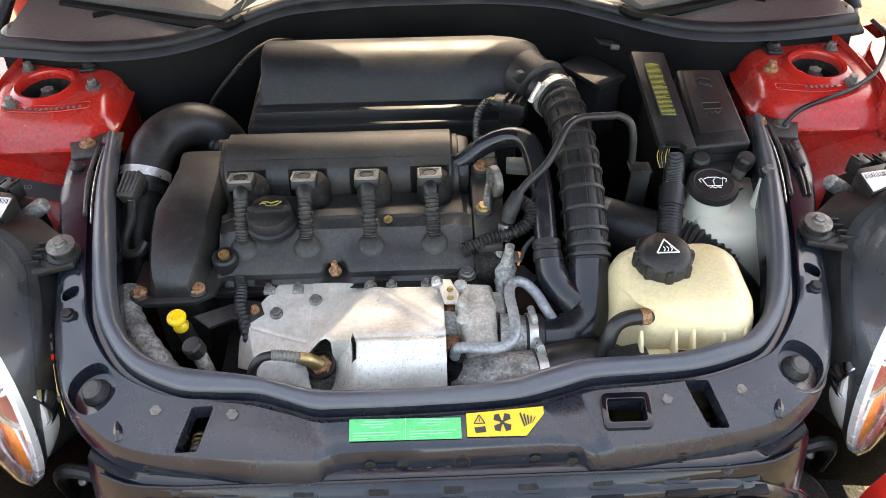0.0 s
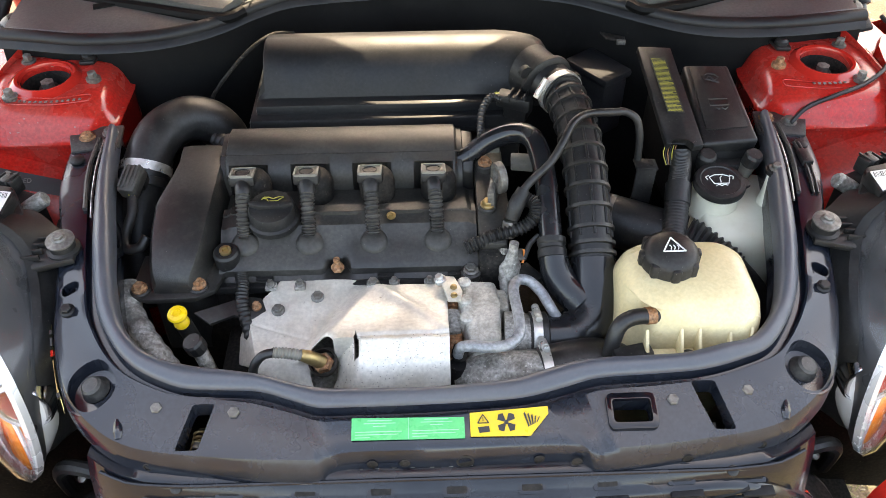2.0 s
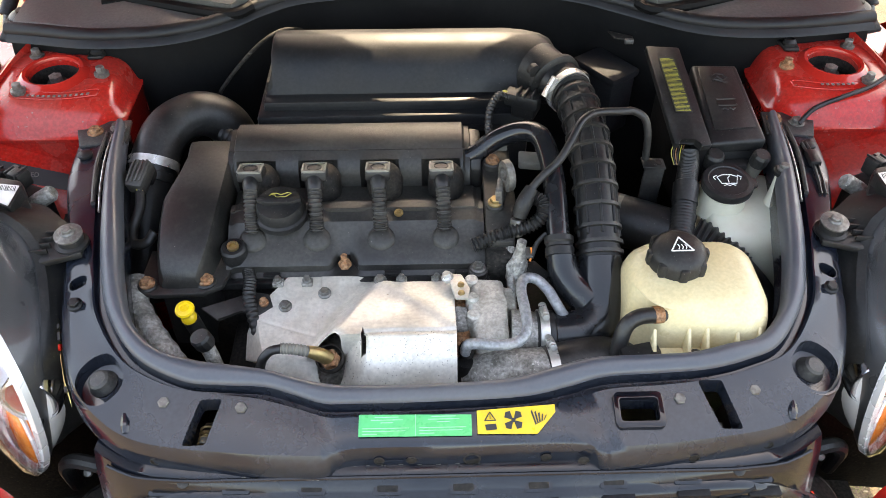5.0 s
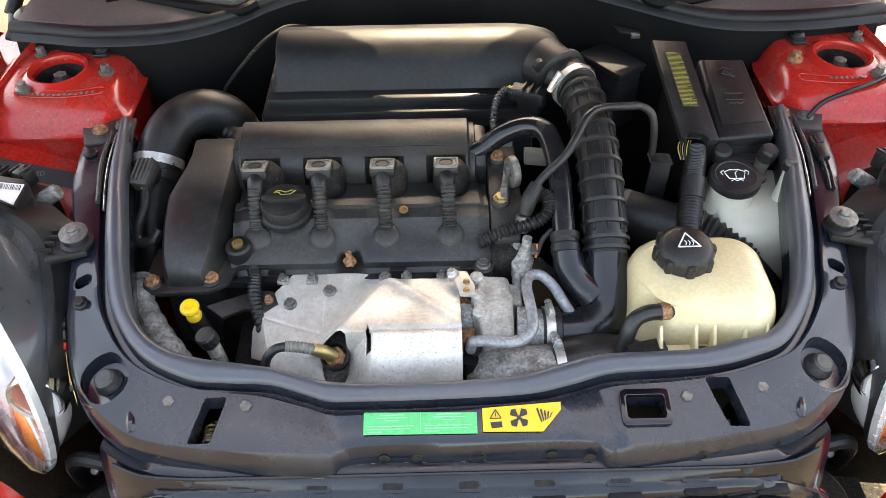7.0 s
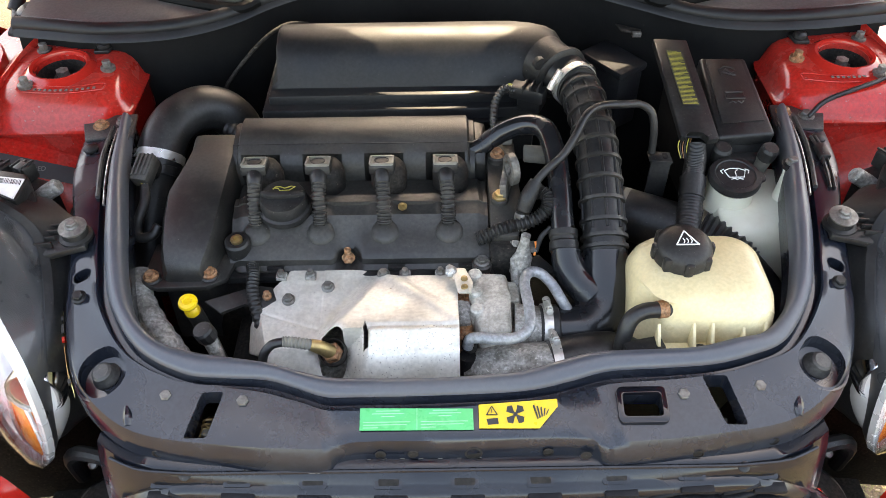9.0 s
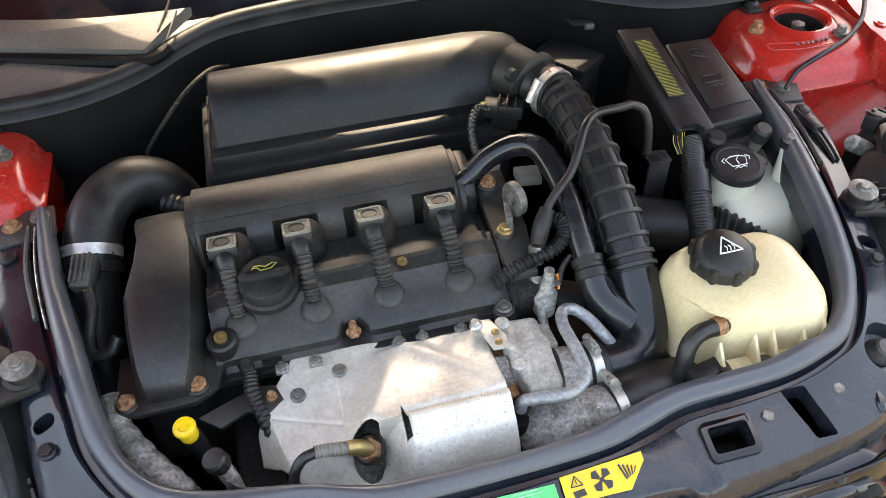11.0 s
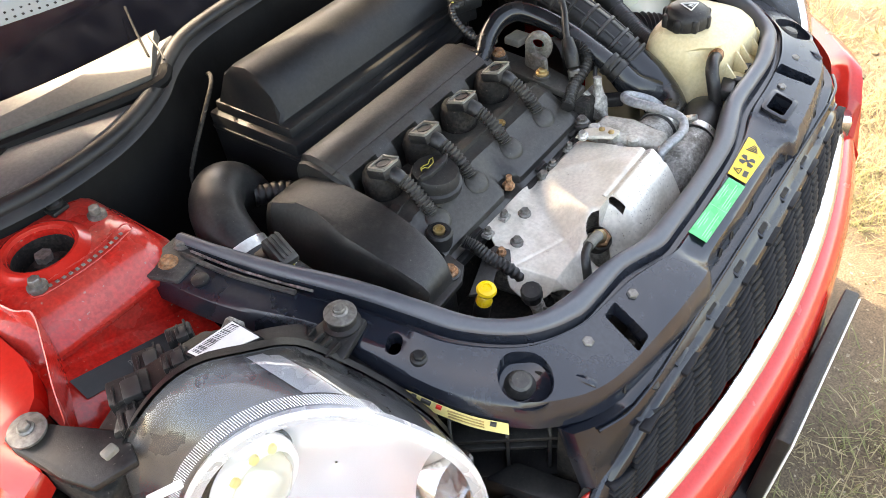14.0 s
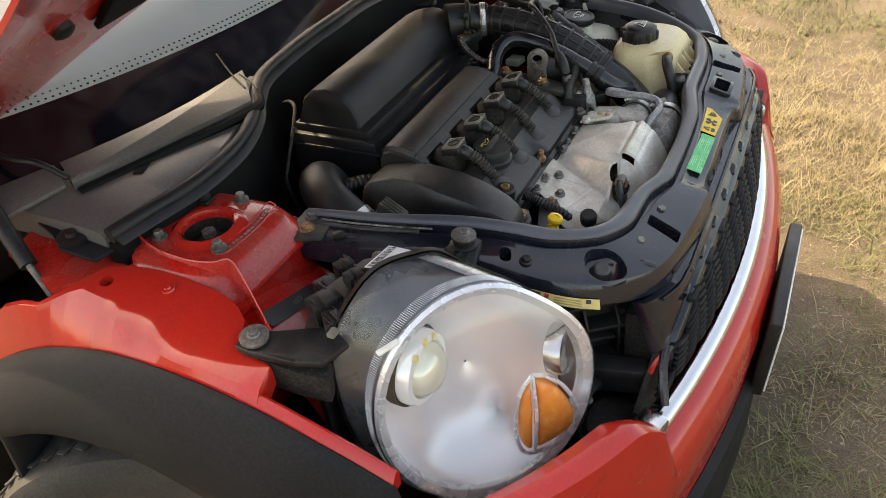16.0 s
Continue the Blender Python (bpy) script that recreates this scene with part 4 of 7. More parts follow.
tagged(part("dried_splashes", splash, M_DUSTY, shield, "dried pale splash marks"), kind="stuff")
part("port_rim", lathe([(.0155, -.014), (.0175, -.006), (.0175, -.001), (.0150, .001), (.0145, -.012)], (-.152, .592, .777), (-.1, -.4, 1), 24, caps=False), M_DARK, shield)
o2 = thing("oxygen_sensor", (-.152, .60, .74), "brass-bodied oxygen sensor with a sleeved lead", "sensor")
part("nut", lathe([(.0125, 0), (.0125, .007), (.0105, .009), (0, .009)], (-.150, .591, .773), (-.35, -.25, .9), 6), M_RUST, o2)
part("body", tube([(-.152, .590, .778), (-.165, .586, .793), (-.175, .583, .802)], [.0088, .0082, .0065], 16), M_BRASS, o2)
part("sleeve", tube([(-.174, .583, .801), (-.190, .581, .808), (-.204, .580, .811)], .0070, 14, n=26, ribs=8, depth=.0012, sharp=1.0), M_DUSTY, o2)
part("lead", tube([(-.202, .580, .811), (-.216, .577, .809), (-.226, .570, .798), (-.228, .564, .775), (-.220, .56, .74)], .0055, 12), M_RUBBER, o2)
turbo = thing("turbocharger", (.04, .64, .66), "cast aluminium turbocharger with a grey oil pipe", "turbocharger")
part("housing", prism([(.018, .700, .70), (.060, .697, .70), (.062, .655, .70), (.060, .602, .70), (.022, .598, .70), (.014, .65, .70)], (0, -.004, .103), .008, seg=3), M_CAST, turbo)
part("step_block", prism([(.056, .690, .72), (.072, .686, .72), (.074, .655, .72), (.058, .652, .72)], (0, -.002, .074), .004), M_CAST, turbo)
for y in (.690, .660, .632):
    part("lug", lathe([(.0085, -.03), (.0085, .004), (.006, .006), (0, .006)], (.020, y, .800), (0, 0, 1), 14, caps=False), M_CAST, turbo)
part("lower_body", box((.020, .575, .68), (.065, .07, .092), .012, seg=3), M_ALU, turbo)
part("inlet", tube([(.066, .632, .768), (.085, .631, .768), (.103, .630, .767)], [.030, .028, .026], 24), M_ALU, turbo)
part("gap_rust", box((-.004, .600, .70), (.020, .10, .085), .006), M_RUST, turbo)
part("bracket", prism([(-.012, .704, .798), (.008, .700, .800), (.017, .668, .808), (.014, .650, .809), (-.002, .652, .808), (-.006, .680, .802)], (0, -.002, .006), .002), M_SHIELD, turbo, "bright stamped bracket")
for y in (.672, .658):
    part("rivet", lathe([(.0045, 0), (.004, .002), (0, .003)], (.006, y, .8135), (0, 0, 1), 12, caps=False), M_BRASS, turbo)
part("oil_pipe", tube([(.142, .640, .765), (.132, .643, .785), (.122, .652, .799), (.113, .668, .806), (.099, .680, .813), (.085, .677, .817), (.078, .658, .819), (.080, .618, .819), (.079, .594, .816), (.066, .581, .813), (.045, .578, .812), (.024, .583, .809), (.011, .588, .801), (.008, .589, .786)], .0066, 16), M_PIPE, turbo, "blue-grey steel oil pipe")
part("bracket_bolt", hexbolt((-.010, .692, .807), (-.3, 0, 1), .0055), M_CLAMP, turbo)
part("bracket_foot", prism([(-.004, .652, .80), (.013, .650, .80), (.014, .622, .79), (-.002, .620, .79)], (0, 0, -.02), .004), M_ALU, turbo)
part("pipe_joint", lathe([(.010, 0), (.010, .012), (.007, .016)], (.010, .594, .778), (.1, 0, 1), 8), M_DARK, turbo)
part("oil_plug", lathe([(.013, -.03), (.013, .02), (.010, .028), (0, .028)], (.008, .588, .742), (0, 0, 1), 14), M_PLASTIC, turbo)
part("outlet_elbow", tube([(.020, .592, .735), (.045, .582, .748), (.075, .577, .757), (.108, .578, .760)], [.030, .033, .031, .030], 24), M_ALU, turbo)
boost = thing("turbo_outlet_hose", (.15, .59, .66), "black rubber turbo outlet hose with a steel clamp", "hose")
part("hose", tube([(.105, .578, .760), (.14, .585, .762), (.175, .592, .758), (.21, .60, .735), (.23, .61, .70)], [.031, .0315, .031, .030, .03], 24), M_RUBBER, boost)
clamp((.112, .579, .760), (1, .1, .05), .033, boost, screw=1.1)
# wide hose on the far left
left = thing("charge_air_hose", (-.40, .93, .70), "thick black rubber charge air hose with a steel band", "hose")
part("hose", tube([(-.430, .908, .800), (-.426, .930, .816), (-.417, .962, .832), (-.400, .990, .839), (-.372, 1.014, .836), (-.344, 1.024, .816), (-.328, 1.022, .780), (-.322, 1.012, .70)], .0335, 28), M_RUBBER, left)
part("end_collar", lathe([(.0335, -.005), (.036, -.004), (.036, .008), (.0335, .009)], (-.4305, .905, .798), (.1, .75, .6), 28, caps=False), M_RUBBER, left)
clamp((-.4275, .923, .811), (.12, .78, .56), .034, left, w=.013, screw=.2)
part("plastic_pipe", tube([(-.430, .908, .800), (-.434, .87, .775), (-.437, .83, .73), (-.437, .79, .67)], .0315, 24), M_PLASTIC, left)
part("sensor_plug", box((-.434, .835, .832), (.024, .042, .022), .003, turn=Matrix.Rotation(radians(-12), 3, "Z") @ Matrix.Rotation(radians(20), 3, "X")), M_CONDUIT, left)
for k in range(4):
    part("plug_rib", box((-.4335 + .0058 * k, .838, .8525), (.0030, .034, .0035), .0007, turn=Matrix.Rotation(radians(-12), 3, "Z") @ Matrix.Rotation(radians(20), 3, "X")), M_CONDUIT, left)
part("sensor_boss", box((-.440, .862, .820), (.030, .026, .020), .005), M_PLASTIC, left)
part("lead", tube([(-.420, .836, .832), (-.418, .815, .822), (-.424, .790, .808), (-.420, .770, .800), (-.402, .768, .803), (-.392, .778, .812)], .0068, 12), M_RUBBER, left)
for k, m in enumerate((M_YINK, M_WHITE, M_BRASS)):
    part("wire", tube([(-.424 + .004 * k, .838, .838), (-.421 + .002 * k, .828, .832), (-.419, .820, .826)], .0012, 6, 3), m, left)
hose_kind("bleed_line", [(-.232, 1.176, .885), (-.252, 1.140, .905), (-.270, 1.116, .908), (-.292, 1.104, .896), (-.318, 1.098, .872), (-.345, 1.094, .842), (-.362, 1.090, .815), (-.368, 1.07, .76)], .0030, M_DARK, "thin black line clipped beside the air box", "tube", seg=10)
part("stub_hose", tube([(-.290, .955, .800), (-.312, .978, .806), (-.34, .995, .810)], .014, 18, n=20, ribs=7, depth=.0015), M_RUBBER, engine)

# ---------------------------------------------------------------- tanks and boxes
tank = thing("coolant_tank", (.28, .63, .60), "yellowed coolant expansion tank with a black screw cap", "coolant tank")
bm = bmesh.new()
rows = []
for z, x0, x1, y0, y1, r in ((.62, .215, .345, .59, .69, .03), (.70, .207, .360, .580, .712, .03), (.755, .202, .364, .574, .716, .03), (.762, .199, .367, .572, .718, .03), (.768, .202, .364, .574, .716, .03), (.800, .203, .364, .577, .715, .032), (.822, .204, .363, .581, .714, .034), (.836, .207, .361, .588, .712, .036), (.845, .213, .356, .598, .708, .036), (.850, .222, .348, .610, .702, .034), (.8525, .236, .334, .625, .692, .028)):
    ring = []
    for x, y in rounded((x0 + x1) / 2, (y0 + y1) / 2, x1 - x0, y1 - y0, r, 8):
        u = (x - x0) / (x1 - x0)
        dent = .036 * math.exp(-((u - .06) / .15) ** 2) * (y < .64) * (.76 < z < .842)
        waist = .004 * math.exp(-((u - .62) / .035) ** 2) * (z > .77)
        ring.append((x, y + dent + (waist if y < .64 else -waist), z - waist * .6))
    rows.append(ring)
skin(bm, rows)
part("body", bm, M_TANK, tank, smooth=60)
for x in (.222, .262, .283, .318, .343):
    part("foot_rib", prism([(x, .588, .790), (x, .562, .790), (x, .566, .803), (x, .586, .826)], (.004, 0, 0), .001), M_TANK, tank)
part("foot", prism([(.214, .585, .785), (.214, .556, .785), (.356, .560, .785), (.356, .585, .785)], (0, 0, .008), .002), M_TANK, tank)
part("grommet", lathe([(.0105, 0), (.0105, .006), (.007, .008), (.003, .008), (0, .005)], (.272, .566, .794), (0, -.2, 1), 18), M_RUBBER, tank)
cap = part("cap", lathe([(.028, -.004), (.0330, 0), (.0335, .004), (.0335, .018), (.0310, .0255), (.024, .0305), (.0, .032)], (.262, .668, .848), (0, -.06, 1), 40, caps=False), M_PLASTIC, tank, "black ribbed screw cap", smooth=50)
for k in range(8):
    a = 2 * math.pi * k / 8
    part("grip", box((.262 + .0310 * math.cos(a) - .006, .668 + .0310 * math.sin(a) - .006, .850), (.012, .012, .021), .004), M_PLASTIC, cap)
tri = [Vector((.262 + .015 * math.cos(a), .665 + .015 * math.sin(a), .8805 + .003 * math.sin(a) * .06)) for a in (radians(90), radians(210), radians(330), radians(90))]
for a, b in zip(tri, tri[1:]):
    part("triangle", tube([a, b], .0009, 6, 1), M_WHITE, cap)
for k in range(3):
    part("steam_mark", tube([(.2575 + .0042 * k, .659, .8815), (.2590 + .0042 * k, .6625, .882), (.2575 + .0042 * k, .666, .882)], .0006, 6, 2), M_WHITE, cap)
part("hose", tube([(.240, .606, .828), (.229, .604, .829), (.209, .601, .830), (.194, .595, .823), (.187, .586, .802), (.186, .578, .77), (.19, .575, .71)], .0095, 16), M_RUBBER, tank)
part("hose_band", tube([(.236, .6055, .8285), (.225, .604, .829)], .0104, 16, 2), M_RUST, tank)
part("pipe_stub", tube([(.272, .622, .824), (.254, .610, .827), (.236, .606, .828)], .0085, 14, 3), M_TANK, tank)
part("hose_clip", box((.186, .564, .786), (.046, .020, .018), .003, turn=Matrix.Rotation(radians(12), 3, "Z")), M_PLASTIC, tank)
part("clip_button", box((.219, .560, .794), (.012, .012, .012), .002), M_PLASTIC, tank)

wash = thing("washer_tank", (.39, .82, .55), "milky plastic screen washer tank with a black cap", "washer tank")
bm = bmesh.new()
skin(bm, [[(x, y, z) for x, y in rounded(cx, cy, w, h, .026, 6)] for z, cx, cy, w, h in ((.55, .410, .825, .11, .12), (.70, .412, .822, .124, .130), (.775, .412, .822, .130, .134), (.798, .412, .824, .126, .128), (.808, .410, .828, .112, .110))])
part("body", bm, M_WASH, wash, smooth=60)
part("neck", lathe([(.036, -.03), (.031, -.014), (.029, .004)], (.372, .826, .826), (0, -.1, 1), 28), M_WASH, wash)
part("spout", tube([(.438, .815, .785), (.445, .827, .82), (.447, .834, .852)], [.016, .011, .0075], 14, 5), M_WASH, wash)
bolt((.447, .834, .858), (0, 0, 1), .0065, parent=wash)
part("lug", lathe([(.0125, 0), (.0125, .005), (.009, .007), (0, .007)], (.447, .834, .850), (0, 0, 1), 16), M_PLASTIC, wash)
wcap = part("cap", lathe([(.030, -.004), (.0345, -.002), (.0350, .003), (.033, .008), (.027, .009), (.0255, .0075), (0, .0075)], (.372, .826, .838), (0, -.12, 1), 36, caps=False), M_PLASTIC, wash, "black flip cap with a screen wash symbol")
part("cap_tab", prism([(.395, .808, .838), (.412, .818, .838), (.412, .832, .838), (.395, .842, .838)], (0, 0, .006), .002), M_PLASTIC, wcap)
cz = .8465
for pts in ([(-.010, -.006), (-.014, .006), (-.006, .010), (.006, .010), (.014, .006), (.010, -.006), (-.010, -.006)], [(-.017, .001), (-.019, .006), (-.014, .009)], [(-.008, -.010), (-.004, -.008), (.0, -.010), (.004, -.008), (.008, -.010)], [(0, -.004), (0, .004), (.004, .008)], [(.017, .001), (.019, .006), (.014, .009)]):
    part("wash_symbol", tube([(.372 + x, .8255 + y, cz - y * -.12) for x, y in pts], .0007, 6, 1), M_WHITE, wcap)

bx = thing("fuse_box", (.395, .96, .70), "black plastic fuse box with an embossed lid", "fuse box")
part("body", prism([(.364, 1.030, .72), (.432, 1.030, .72), (.438, .892, .72), (.360, .880, .72)], (0, 0, .135), .006), M_PLASTIC, bx)
lid = part("lid", prism([(.363, 1.038, .876), (.430, 1.036, .876), (.439, .890, .845), (.357, .882, .845)], (0, -.004, .022), .005, seg=3), M_PLASTIC, bx)
part("lid_panel", prism([(.371, 1.026, .8965), (.422, 1.024, .8965), (.428, .908, .8725), (.368, .904, .8715)], (0, -.0004, .0022), .0008), M_COVER, lid)
for y, pts in ((1.002, [(-.010, -.008), (-.012, .004), (-.004, .010), (.006, .008), (.012, .002), (.004, -.004), (-.002, .004), (-.008, -.002), (.010, -.009)]), (.955, [(-.013, -.006), (-.013, .006), (.013, .006), (.013, -.006), (-.013, -.006)]), (.940, [(-.010, 0), (-.006, .004), (-.002, 0), (.002, .004), (.006, 0), (.010, .004)])):
    part("embossing", tube([(.397 + x, y + q, .8990 + (y + q - 1.026) * .206) for x, q in pts], .0016, 6, 1), M_COVER, lid)
part("latch", lathe([(.013, 0), (.013, .018), (.010, .022), (0, .022)], (.364, .872, .838), (0, -.2, 1), 14), M_PLASTIC, bx)
part("latch_bar", box((.352, .868, .822), (.085, .018, .016), .004), M_PLASTIC, bx)
term = thing("ribbed_terminal_cap", (.428, .868, .80), "black ribbed cap on a grey pipe stub", "cap")
part("cap", lathe([(.0120, 0), (.0125, .004), (.0125, .016), (.010, .020), (0, .020)], (.425, .866, .842), (.1, -.2, 1), 12), M_PLASTIC, term, smooth=20)
part("stub", lathe([(.0105, -.04), (.0105, 0)], (.425, .866, .843), (.1, -.2, 1), 16), M_DUSTY, term)

ecu = thing("engine_control_box", (.32, .96, .70), "black engine control box with a yellow printed label", "control box")
body = part("body", prism([(.322, 1.046, .75), (.345, 1.042, .75), (.354, .870, .75), (.330, .872, .75)], (0, 0, .115), .004), M_FELT, ecu)
top = part("lid", prism([(.293, 1.050, .912), (.341, 1.044, .912), (.353, .866, .866), (.338, .864, .866), (.334, .878, .869), (.312, .880, .870), (.309, .868, .867), (.302, .870, .868)], (0, -.004, .012), .0025), M_PLASTIC, ecu)
lz = lambda y: .9275 + (y - 1.046) * .256
lab = part("label", prism([(.3055, 1.020, lz(1.020)), (.3290, 1.017, lz(1.017)), (.3365, .915, lz(.915)), (.3130, .917, lz(.917))], (0, -.0002, .0008), 0), M_INK, ecu, "black and yellow printed label", smooth=0)
rnd = random.Random(4)
for k in range(42):
    y = 1.0155 - k * .00235
    x0 = .3066 + (1.02 - y) * .073
    w = .0205 * (rnd.uniform(.94, 1.0) if k % 9 else .7)
    part("print_line", prism([(x0, y, lz(y) + .0009), (x0 + w, y - .0012, lz(y) + .0007), (x0 + w, y - .0018, lz(y) + .0006), (x0, y - .0006, lz(y) + .0008)], (0, 0, .0002), 0), M_YINK, lab, smooth=0)
loom = thing("braided_harness", (.30, .80, .70), "braided black wiring harness with coloured wires at its mouth", "cable")
part("sleeve", tube([(.327, .872, .858), (.325, .855, .848), (.320, .835, .835), (.312, .800, .815), (.302, .76, .795), (.290, .725, .785), (.262, .70, .775), (.24, .695, .76)], [.014, .0145, .015, .0165, .0165, .015, .013, .012], 18, n=26, ribs=70, depth=.0005, sharp=1.0), M_RUBBER, loom)
part("tape", tube([(.3195, .833, .834), (.314, .808, .820)], .0176, 18, 2), M_RUBBER, loom)
for k, m in enumerate((M_RUST, M_YINK, M_INK, M_RUST, M_INK, M_YINK)):
    part("wire", tube([(.320 - .003 * k, .876, .868), (.316 - .003 * k, .866, .862), (.315 - .002 * k, .856, .850)], .0007, 6, 3), m, loom)
brk = thing("black_bracket", (.285, .86, .74), "black steel bracket with an oval hole", "bracket")
tab = part("tab", prism([(.262, .872, .848), (.292, .868, .848), (.292, .846, .848), (.262, .850, .848)], (0, 0, .004), .0012), M_PLASTIC, brk)
part("post", prism([(.264, .850, .74), (.290, .846, .74), (.290, .846, .850), (.264, .850, .850)], (0, .004, 0), .001), M_PLASTIC, brk)
part("slot", prism([(x, y, .8515) for x, y in rounded(.284, .859, .007, .012, .003)], (0, 0, .0012), 0), M_DARK, brk)
relay = thing("relay_box", (.245, 1.06, .78), "small black relay box in front of the bulkhead", "relay box")
t = Matrix.Rotation(radians(-54), 3, "Z")
part("body", box((.216, 1.092, .74), (.084, .054, .098), .006, turn=t), M_CLAD, relay)
part("lid", box((.212, 1.088, .838), (.092, .062, .014), .005, turn=t), M_CLAD, relay)
part("rod", tube([(.165, 1.135, .83), (.190, 1.130, .842), (.222, 1.125, .838)], .004, 10), M_PLASTIC, relay)
duct = thing("cold_air_duct", (.30, .79, .66), "black air duct with a corrugated bellows section", "duct")
part("pipe", tube([(.19, .855, .775), (.225, .835, .775), (.27, .812, .775), (.325, .787, .772)], .036, 26), M_PLASTIC, duct)
part("bellows", tube([(.325, .783, .770), (.342, .772, .768), (.358, .756, .762), (.370, .738, .754)], .039, 28, n=30, ribs=9, depth=.0036, sharp=1.0), M_PLASTIC, duct)
part("lower_pipe", tube([(.370, .738, .754), (.394, .708, .735), (.408, .68, .705), (.405, .63, .66), (.40, .58, .62)], .036, 24), M_PLASTIC, duct)
part("dust_patch", lathe([(.0362, -.004), (.0364, .004)], (.232, .831, .775), (.9, -.45, 0), 26, caps=False), M_DUSTY, duct)

# ---------------------------------------------------------------- body shell round the bay
SEAL = [(-.675, 1.135, .912), (-.62, 1.122, .914), (-.54, 1.106, .915), (-.45, 1.110, .915), (-.385, 1.126, .917), (-.33, 1.150, .922), (-.28, 1.182, .929), (-.22, 1.203, .936), (-.10, 1.203, .945), (0, 1.195, .950),
        (.10, 1.203, .945), (.20, 1.200, .936), (.265, 1.178, .929), (.33, 1.150, .922), (.385, 1.130, .917), (.45, 1.118, .915), (.54, 1.118, .915), (.62, 1.130, .914), (.675, 1.143, .912)]
bm = bmesh.new()
rows = []
for x, y, z in spline(SEAL, 5):
    w = .007 * noise.noise(Vector((x * 16, 0, 0))) + .003 * noise.noise(Vector((x * 55, 0, 4)))
    rows.append([(x, y - .004, z - .010), (x, y - .010 + w, z - .035), (x * .985, y - .012 - w, z - .12), (x * .97, y - .030, z - .25), (x * .96, y - .05, .35), (x * .96, y - .02, .35), (x, y + .015, z - .035), (x, y + .006, z - .010)])
skin(bm, rows)
tagged(solo("bulkhead", bm, M_FELT, "black insulated bulkhead behind the engine", "bulkhead", kind="structure"))
seal = thing("cowl_seal", (0, 1.195, .95), "black rubber bonnet seal along the cowl", "seal")
part("bulb", tube([(x, y, z + .002) for x, y, z in SEAL], .0115, 14, 6), M_SEAL, seal)
bm = bmesh.new()
skin(bm, [[(x, y - .010, z + .001), (x, y - .019, z - .006), (x, y - .0205, z - .009), (x, y - .018, z - .008), (x, y - .009, z - .003)] for x, y, z in spline(SEAL, 5)])
part("lip", bm, M_SEAL, seal, "thin rubber lip")
clip = thing("seal_bracket", (.30, 1.155, .895), "small dull metal bracket below the bonnet seal", "bracket")
part("plate", prism([(.262, 1.160, .884), (.300, 1.140, .884), (.292, 1.128, .884), (.268, 1.136, .884)], (0, 0, .003), .001), M_DARK, clip)
part("tab", box((.284, 1.126, .880), (.014, .006, .008), .001), M_STEEL, clip)
# engine bay walls and floor
for s in (-1, 1):
    bm = bmesh.new()
    skin(bm, [[(s * x, y, z) for x, z in ((xx, .30), (xx, .70), (xx + .03, .76), (xx + .06, .76), (xx + .06, .30))] for y, xx in ((.715, .475), (.75, .478), (.90, .50), (1.13, .50))])
    wall = solo("wall_left" if s < 0 else "wall_right", bm, M_DARK, "grimy black inner wing wall of the engine bay", "inner wing", kind="structure")
solo("undertray", box((-.70, .40, .24), (1.40, .80, .02), .004), M_DARK, "grimy black undertray below the engine", "undertray", kind="structure")
for s in (-1, 1):
    solo("chassis_leg", box((s * .40 - .035, .42, .255), (.07, .75, .30), .01), M_DARK, "black chassis leg beside the engine", "chassis leg", group="chassis legs")
    part("engine_mount", box((s * .30 - (.10 if s < 0 else .30), .80, .40), (.40, .10, .08), .01), M_DARK, engine)

